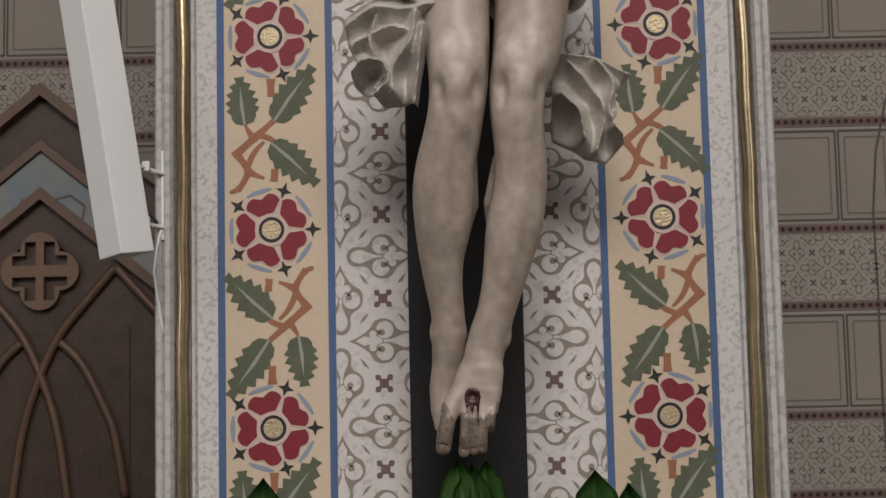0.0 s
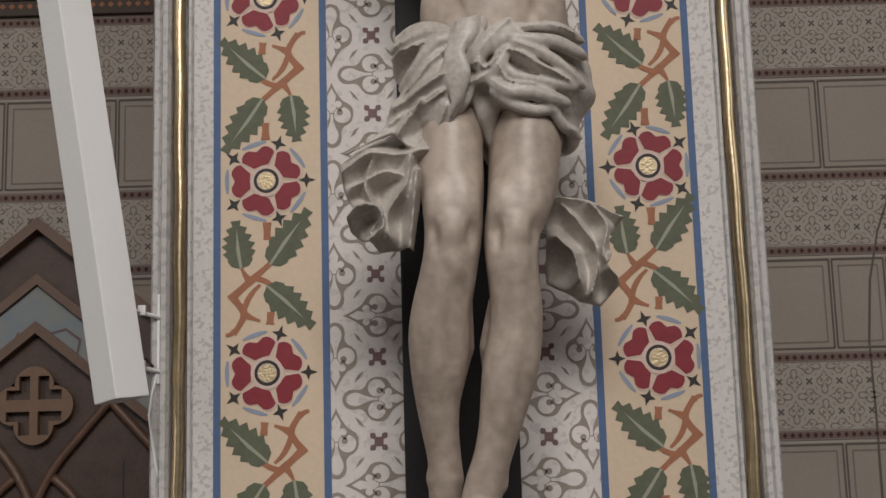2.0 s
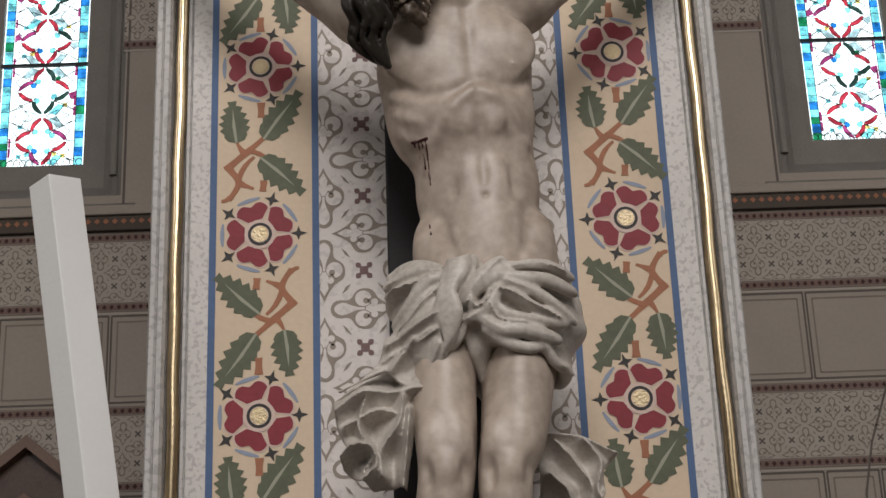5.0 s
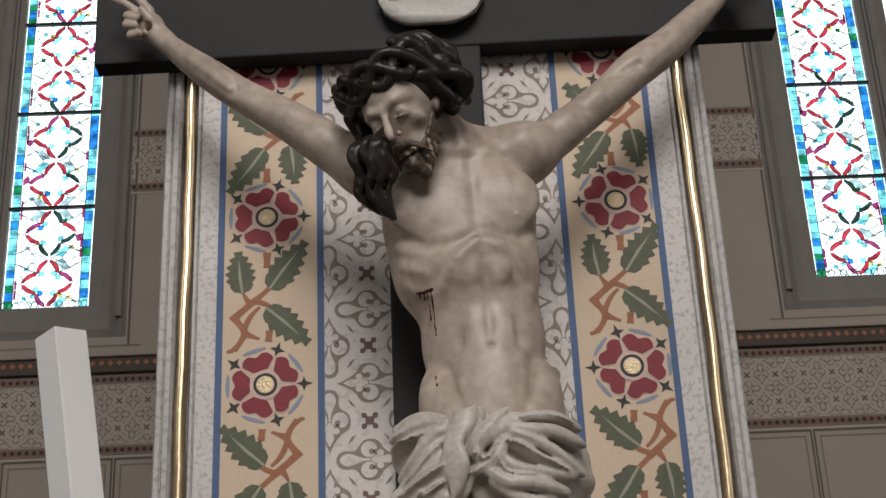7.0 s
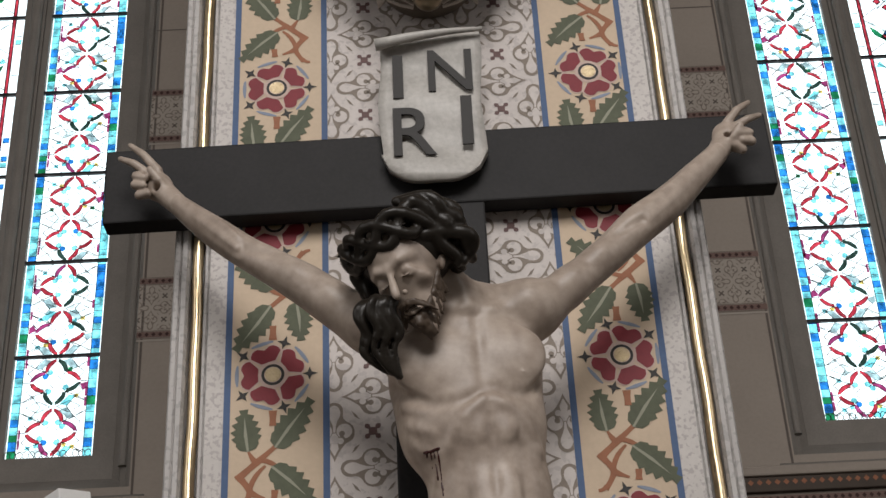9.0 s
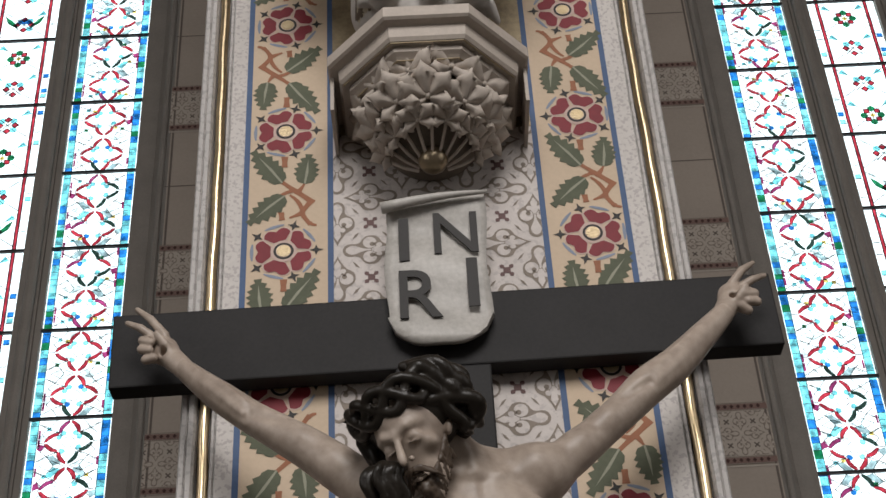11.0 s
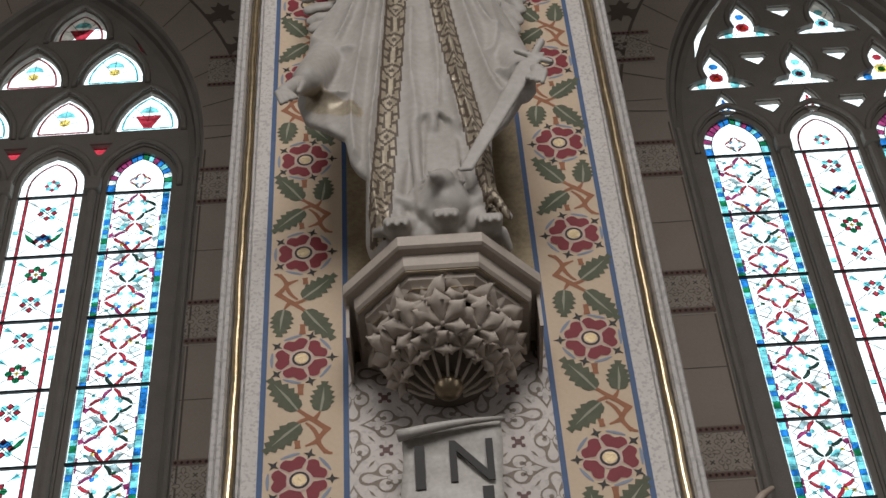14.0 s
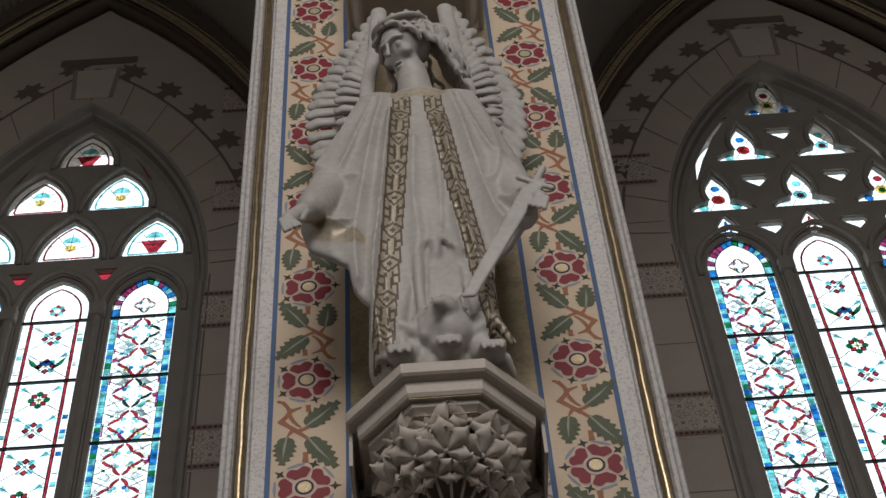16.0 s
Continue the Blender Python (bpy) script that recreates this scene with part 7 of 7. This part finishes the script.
for p in ring[::2]:
    ah.ball((p[0], p[1], p[2] + 0.010), 0.0085, 0.003)
# wings: a long and a short row of flat round-ended feathers and a smooth shoulder edge
aw = Carving((-0.37, -0.42, 4.96), (0.36, 0.10, 5.92), 0.0046, 1, squash=(-0.150, 0.60))
MID = [(0.118, 5.740), (0.158, 5.620), (0.202, 5.490), (0.236, 5.330), (0.222, 5.130)]
ROOT = [(0.112, 5.620), (0.122, 5.540), (0.142, 5.440), (0.154, 5.320), (0.158, 5.140)]
for s, tips in ((-1, [(-0.112, 5.850), (-0.201, 5.680), (-0.272, 5.490), (-0.322, 5.310), (-0.298, 5.110)]), (1, [(0.130, 5.850), (0.208, 5.650), (0.284, 5.400), (0.300, 5.190), (0.262, 5.020)])):
    rows = zip(smooth_path(tips, 4), smooth_path([(s * x, z) for x, z in MID], 4), smooth_path([(s * x, z) for x, z in ROOT], 4))
    for n, ((tx, tz), (mx, mz), (rx, rz)) in enumerate(rows):
        aw.chain([(0.6 * mx + 0.4 * rx, -0.120, 0.6 * mz + 0.4 * rz), (0.25 * mx + 0.75 * tx, -0.125 - 0.006 * (n % 2), 0.25 * mz + 0.75 * tz), (tx, -0.120, tz)], [0.015, 0.0205, 0.0195], 0.0008)
        aw.chain([(rx, -0.180, rz), (0.2 * rx + 0.8 * mx, -0.185 - 0.006 * (n % 2), 0.2 * rz + 0.8 * mz), (mx, -0.178, mz)], [0.011, 0.0158, 0.0152], 0.0008)
    aw.chain(smooth_path([(s * 0.140, -0.230, 5.10), (s * 0.150, -0.235, 5.30), (s * 0.132, -0.235, 5.46), (s * 0.116, -0.230, 5.60), (s * 0.106, -0.220, 5.76)], 4), [0.022] * 12 + [0.026] * 10, 0.004)
# the beast under the feet
a.ball((0.030, -0.335, 4.155), (0.058, 0.055, 0.062), 0.012).ball((0.026, -0.385, 4.185), (0.030, 0.030, 0.032), 0.010)
a.chain([(0.020, -0.395, 4.180), (0.008, -0.425, 4.160)], [0.020, 0.012], 0.006)
for e in (-1, 1):
    a.chain([(0.030 + 0.016 * e, -0.375, 4.205), (0.032 + 0.036 * e, -0.375, 4.235)], [0.012, 0.004], 0.004)
    a.chain([(0.030 + 0.04 * e, -0.330, 4.17), (0.032 + 0.075 * e, -0.340, 4.20), (0.032 + 0.085 * e, -0.340, 4.16)], [0.014, 0.010, 0.004], 0.004)
for px, py, pz in ((-0.082, -0.350, 4.075), (0.030, -0.365, 4.078), (0.128, -0.345, 4.075)):
    a.chain([(0.6 * px + 0.01, -0.30, 4.13), (px, py + 0.02, pz + 0.012)], [0.030, 0.024], 0.01)
    for k in range(3):
        x = px + 0.020 * (k - 1)
        a.chain([(x * 0.9 + 0.1 * px, py + 0.015, pz + 0.016), (x, py - 0.012, pz + 0.010), (x, py - 0.022, pz - 0.010)], [0.013, 0.012, 0.006], 0.008)
for k in range(16):  # mane, wings and claws of the beast
    q = radians(22.5 * k)
    a.chain([(0.028 + 0.030 * math.cos(q), -0.372, 4.185 + 0.032 * math.sin(q)), (0.028 + 0.052 * math.cos(q + 0.3), -0.362, 4.185 + 0.052 * math.sin(q + 0.3))], [0.010, 0.005], 0.003)
for e in (-1, 1):
    a.chain([(0.028 + e * 0.050, -0.325, 4.150), (0.028 + e * 0.110, -0.335, 4.185), (0.028 + e * 0.150, -0.320, 4.120)], [0.022, 0.016, 0.008], 0.006)
a.chain([(0.10, -0.31, 4.10), (0.155, -0.30, 4.09), (0.175, -0.27, 4.065)], [0.024, 0.016, 0.008], 0.008)
sword = Carving((0.03, -0.46, 4.14), (0.34, -0.33, 4.66), 0.0042)
for k in range(9):
    d = (k - 4) * 0.0072
    sword.cone((0.272 + d, -0.405, 4.585 + 0.5 * d), (0.082 + 0.5 * d, -0.405, 4.195), 0.0055, 0.004, 0.003)
sword.cone((0.235, -0.405, 4.615), (0.315, -0.405, 4.565), 0.008, 0.008, 0.003).cone((0.275, -0.405, 4.59), (0.300, -0.405, 4.645), 0.009, 0.011, 0.003)


def robe_tint(m):
    """Gilt orphreys, collar and cuffs; all else is white."""
    x, y, z = m[:, 0], m[:, 1], m[:, 2]
    left = -0.047 - 0.068 * np.clip((5.10 - z) / 0.90, 0, 1.2) ** 1.1
    right = 0.039 + 0.100 * np.clip((5.10 - z) / 0.88, 0, 1.2) ** 1.1
    w = 0.027
    out = np.zeros(len(m), int)
    for c0 in (left, right):
        on_band = (np.abs(x - c0) < w) & (y < -0.25) & (z < 5.14) & (z > 4.10)
        out[on_band] = 1
        u, ph = np.abs(x - c0) / w, (z * 8.0) % 1.0
        lozenge = u * 0.9 + np.abs(2 * ((ph * 2) % 1.0) - 1)
        first = ph < 0.5
        out[on_band & first & (np.abs(lozenge - 0.85) < 0.16)] = 2
        out[on_band & first & (lozenge < 0.30)] = 2
        bars = np.abs(2 * ((ph * 4) % 1.0) - 1)
        out[on_band & ~first & (bars < 0.36) & (u > 0.30)] = 2
        out[on_band & ~first & (np.abs(u - 0.34) < 0.12)] = 2
        out[on_band & (np.abs(u - 0.93) < 0.12)] = 2
    out[(z > 5.135) & (z < 5.175) & (y < -0.24) & (np.abs(x) < 0.080)] = 1
    cuff = (line_distance(x, z, [(-0.304, 4.600), (-0.248, 4.530), (-0.180, 4.495)]) < 0.028) & (y < -0.25) & (y > -0.374) & (x > -0.300)
    out[cuff] = 1
    return out


M_BAND2 = material("dulled_gilding", (0.47, 0.41, 0.31), 0.45, 0.3, colour2=(0.33, 0.28, 0.21), scale=40)
M_BANDDARK = material("dark_orphrey_paint", (0.115, 0.085, 0.062), 0.5)
tagged(carved("angel_statue", [(a, robe_tint), (aw, 0), (ah, 0), (ag, 0), (sword, 0)], [M_ANGEL, M_BAND2, M_BANDDARK]), "white painted winged statue in a gilt-banded robe standing on the console", "statue")

# ---- the canopy over the angel ----
canopy = thing("canopy", (0.012, 0, 5.93), "dark carved canopy above the white statue", "canopy")
bm = bmesh.new()
lofted(bm, [(0.03, 0.7), (0.0, 0.55), (0.0, 0.06), (0.02, 0.05), (0.04, 0.0), (0.06, 0.0)])
part("hood", bm, M_CONSOLE, canopy)
bm = bmesh.new()
for k in (0.005, 0.05):
    pts = half_octagon(k)
    for p, q in zip(pts, pts[1:]):
        tube(bm, [(p[0], p[1], -0.005), (q[0], q[1], -0.005)], 0.010, 8)
part("rim", bm, M_CONSOLE, canopy)
bm = bmesh.new()
pts = half_octagon(-0.004)
for p, q in zip(pts[1:-1], pts[2:-1]):
    for t in (0.2, 0.5, 0.8):
        x, y = p[0] + (q[0] - p[0]) * t, p[1] + (q[1] - p[1]) * t
        bm = bmesh.new()
        bmesh.ops.create_cone(bm, cap_ends=True, segments=8, radius1=0.004, radius2=0.016, depth=0.06, matrix=Matrix.Translation((x, y, -0.03)))
        part("pendant", bm, M_CONSOLE, canopy)

# ---- the column loudspeaker on its brackets ----
speaker = thing("column_loudspeaker", (-0.58, -0.10, 1.857), "slim white column loudspeaker leaning out from the pier on two brackets", "loudspeaker")
low, high = Vector((-0.568, -0.10, 1.850)), Vector((-0.694, -0.12, 2.672))
axis = (high - low).normalized()
side = axis.cross(Vector((0, -1, 0))).normalized()
turned = Matrix((side, axis.cross(side).normalized(), axis)).transposed().to_4x4()
bm = bmesh.new()
L = (high - low).length
box(bm, -0.0335, 0.0335, -0.0335, 0.0335, 0, L, bevel=0.0022)
body = part("body", bm, M_WHITE, speaker)
body.matrix_basis = Matrix.Translation(low - Vector((-0.58, -0.10, 1.857))) @ turned @ pose(0, 0, 0, 0, 0, 46)
bm = bmesh.new()
box(bm, -0.529 + 0.58, -0.5245 + 0.58, 0.10, 0.112, 0.03, 0.19)
part("bracket_plate", bm, M_WHITE, speaker)
for z in (0.055, 0.152):
    bm = bmesh.new()
    tube(bm, [(0.022, 0.02, z), (0.035, 0.08, z), (0.058, 0.104, z - 0.004)], 0.004, 6)
    box(bm, 0.026, 0.040, 0.05, 0.06, z - 0.006, z + 0.012, bevel=0.002)
    part("bracket_arm", bm, M_WHITE, speaker)
bm = bmesh.new()
tube(bm, [(0.045, 0.095, 0.06), (0.030, 0.10, 0.075), (0.020, 0.08, 0.06), (0.030, 0.09, 0.03)], 0.003, 6)
part("dark_lead", bm, M_BLACK, speaker, "short dark cable loop")
cable = bmesh.new()
tube(cable, [(-0.527, 0.0, 1.915), (-0.536, -0.004, 1.87), (-0.541, -0.005, 1.83), (-0.536, -0.004, 1.79), (-0.528, 0.0, 1.735), (-0.5245, 0.006, 1.715)], 0.0028, 6)
tagged(ob_from("cable", cable, M_WHITE, True), "thin white cable running down the pier's edge", "cable")

# a small dark fixing on the pier's other edge
bm = bmesh.new()
tube(bm, [(0.552, 0.05, 1.975), (0.568, 0.05, 1.98), (0.572, 0.05, 2.0), (0.566, 0.05, 2.03)], 0.011, 8, taper=0.5)
tagged(ob_from("hook", bm, M_BLACK, True), "small dark metal hook on the pier's edge", "hook")

# ---- plant tips below the figure ----
def broad_leaf(bm, base, tip, w, bend):
    n = 16
    bx, tx = Vector(base), Vector(tip)
    rows = []
    for i in range(n + 1):
        t = i / n
        p = bx.lerp(tx, t) + Vector((0, -bend * math.sin(math.pi * t), 0))
        k = w * min(1, 2.2 * t + 0.12) ** 0.7 * max(0.0, 1 - t ** 7) ** 0.5
        rows.append([bm.verts.new(p + Vector((k * e, -0.016 * abs(e) ** 1.4 + 0.004 * math.sin(9 * t + 4 * e), -0.10 * k * e * e))) for e in (-1, -0.72, -0.4, -0.06, 0, 0.06, 0.4, 0.72, 1)])
    for a2, b2 in zip(rows, rows[1:]):
        for q in range(8):
            bm.faces.new((a2[q], a2[q + 1], b2[q + 1], b2[q]))
    bmesh.ops.solidify(bm, geom=bm.faces[:], thickness=0.0012)


plant = thing("altar_plant", (0, -0.33, 0), "tall green broad-leaved plant standing before the pier", "plant")
for base, tip, w in (((0.00, -0.38, 1.02), (-0.012, -0.335, 1.505), 0.042), ((0.05, -0.37, 0.98), (0.030, -0.330, 1.504), 0.040), ((0.03, -0.36, 0.95), (0.008, -0.325, 1.498), 0.046),
                     ((-0.30, -0.34, 1.0), (-0.303, -0.36, 1.484), 0.045), ((0.20, -0.34, 1.0), (0.192, -0.36, 1.486), 0.050), ((0.26, -0.32, 0.95), (0.245, -0.33, 1.464), 0.045)):
    bm = bmesh.new()
    broad_leaf(bm, (base[0], base[1] + 0.33, base[2]), (tip[0], tip[1] + 0.33, tip[2]), w, 0.03)
    part("leaf", bm, M_PLANT, plant, smooth=True)
    bm = bmesh.new()
    tube(bm, [(base[0] * 0.3, 0, 0.28), (base[0] * 0.7, base[1] + 0.33, 0.7), (base[0], base[1] + 0.33, base[2] + 0.02)], 0.006, 6)
    part("stalk", bm, M_PLANT, plant)
bm = bmesh.new()
bmesh.ops.create_cone(bm, cap_ends=True, segments=24, radius1=0.11, radius2=0.15, depth=0.3, matrix=Matrix.Translation((0, 0, 0.15)))
part("pot", bm, M_CONSOLE, plant)

# ---- the oak screen before the far wall ----
screen = thing("oak_screen", (-2.245, 5.30, 0), "dark oak gabled screen with pierced cross roundel and interlacing ribs", "screen")
SL = 0.81  # slope of the gable


def gable(bm, apex, w, t, y0, y1, mi=0, foot=None):
    """A raking pair of mouldings with its apex at that height."""
    z1 = apex - SL * w
    pts = [(-w, z1), (0, apex), (w, z1), (w, z1 - t), (0, apex - t), (-w, z1 - t)]
    return plate(bm, pts, [], y0, y1, mi)


bm = bmesh.new()
plate(bm, [(-1.0, 0.0), (-1.0, 2.53), (0, 3.34), (1.0, 2.53), (1.0, 0.0)], [], 0.05, 0.12)
part("back_board", bm, M_WOOD, screen)
bm = bmesh.new()
gable(bm, 3.365, 1.05, 0.07, -0.03, 0.05)
part("gable_moulding", bm, M_WOOD2, screen)
bm = bmesh.new()
gable(bm, 3.050, 1.0, 0.060, -0.01, 0.05)
part("inner_moulding", bm, M_WOOD2, screen)
M_PANELPAINT = material("painted_sky_panel", (0.20, 0.23, 0.25), 0.6, colour2=(0.27, 0.25, 0.20), scale=4, fine=12)
bm = bmesh.new()
gable(bm, 2.985, 0.98, 0.20, 0.02, 0.048)
part("painted_panel", bm, M_PANELPAINT, screen, "pale blue and green painted panel with trailing stems")
bm = bmesh.new()
for pts in (((-0.35, 2.66), (-0.24, 2.60), (-0.14, 2.64), (-0.10, 2.73)), ((0.08, 2.72), (0.16, 2.74), (0.24, 2.68), (0.22, 2.58), (0.32, 2.52)), ((0.38, 2.56), (0.46, 2.50), (0.44, 2.42))):
    bm = bmesh.new()
    line(bm, list(pts), 0.012, 0.016, 0)
    part("painted_stem", bm, M_MAUVE, screen)
bm = bmesh.new()
gable(bm, 2.785, 0.98, 0.065, -0.015, 0.05)
part("lower_moulding", bm, M_WOOD2, screen)
# pierced roundel
quat = []
for q in range(4):
    quat += [(x, z) for x, z in arc(0.105 * math.cos(radians(90 * q)), 2.325 + 0.105 * math.sin(radians(90 * q)), 0.108, 90 * q - 92, 90 * q + 92, 12)]
hole = []
for sx in (-1, 1):
    for sz in (-1, 1):
        hole.append([(sx * 0.022, 2.325 + sz * 0.032), (sx * 0.150, 2.325 + sz * 0.032), (sx * 0.150, 2.325 + sz * 0.085), (sx * 0.082, 2.325 + sz * 0.085), (sx * 0.082, 2.325 + sz * 0.160), (sx * 0.022, 2.325 + sz * 0.160)])
M_ROUNDEL = material("pale_oak", (0.20, 0.115, 0.070), 0.5, contrast=0.5, scale=14)
bm = bmesh.new()
plate(bm, quat, hole, -0.005, 0.045)
part("roundel", bm, M_ROUNDEL, screen, "paler oak quatrefoil roundel pierced with a cross")
# interlacing ribs
RIBS = [[(0.404, 2.34), (0.264, 2.177), (0.099, 1.97), (-0.017, 1.715), (-0.10, 1.43), (-0.16, 1.0)],
        [(0.107, 1.937), (0.20, 1.85), (0.264, 1.75), (0.347, 1.58), (0.404, 1.43), (0.46, 1.1)],
        [(0.404, 2.345), (0.545, 2.19), (0.70, 2.02), (0.95, 1.76)]]
for pts in RIBS:
    for s in (-1, 1):
        bm = bmesh.new()
        tube(bm, [(s * x, 0.02, z) for x, z in smooth_path(pts, 5)], 0.025, 8)
        part("rib", bm, M_WOOD2, screen, smooth=True)
bm = bmesh.new()
line(bm, [(0.48, 2.02), (0.48, 0.3)], 0.008, 0.047, 0)
part("door_joint", bm, M_BLACK, screen)
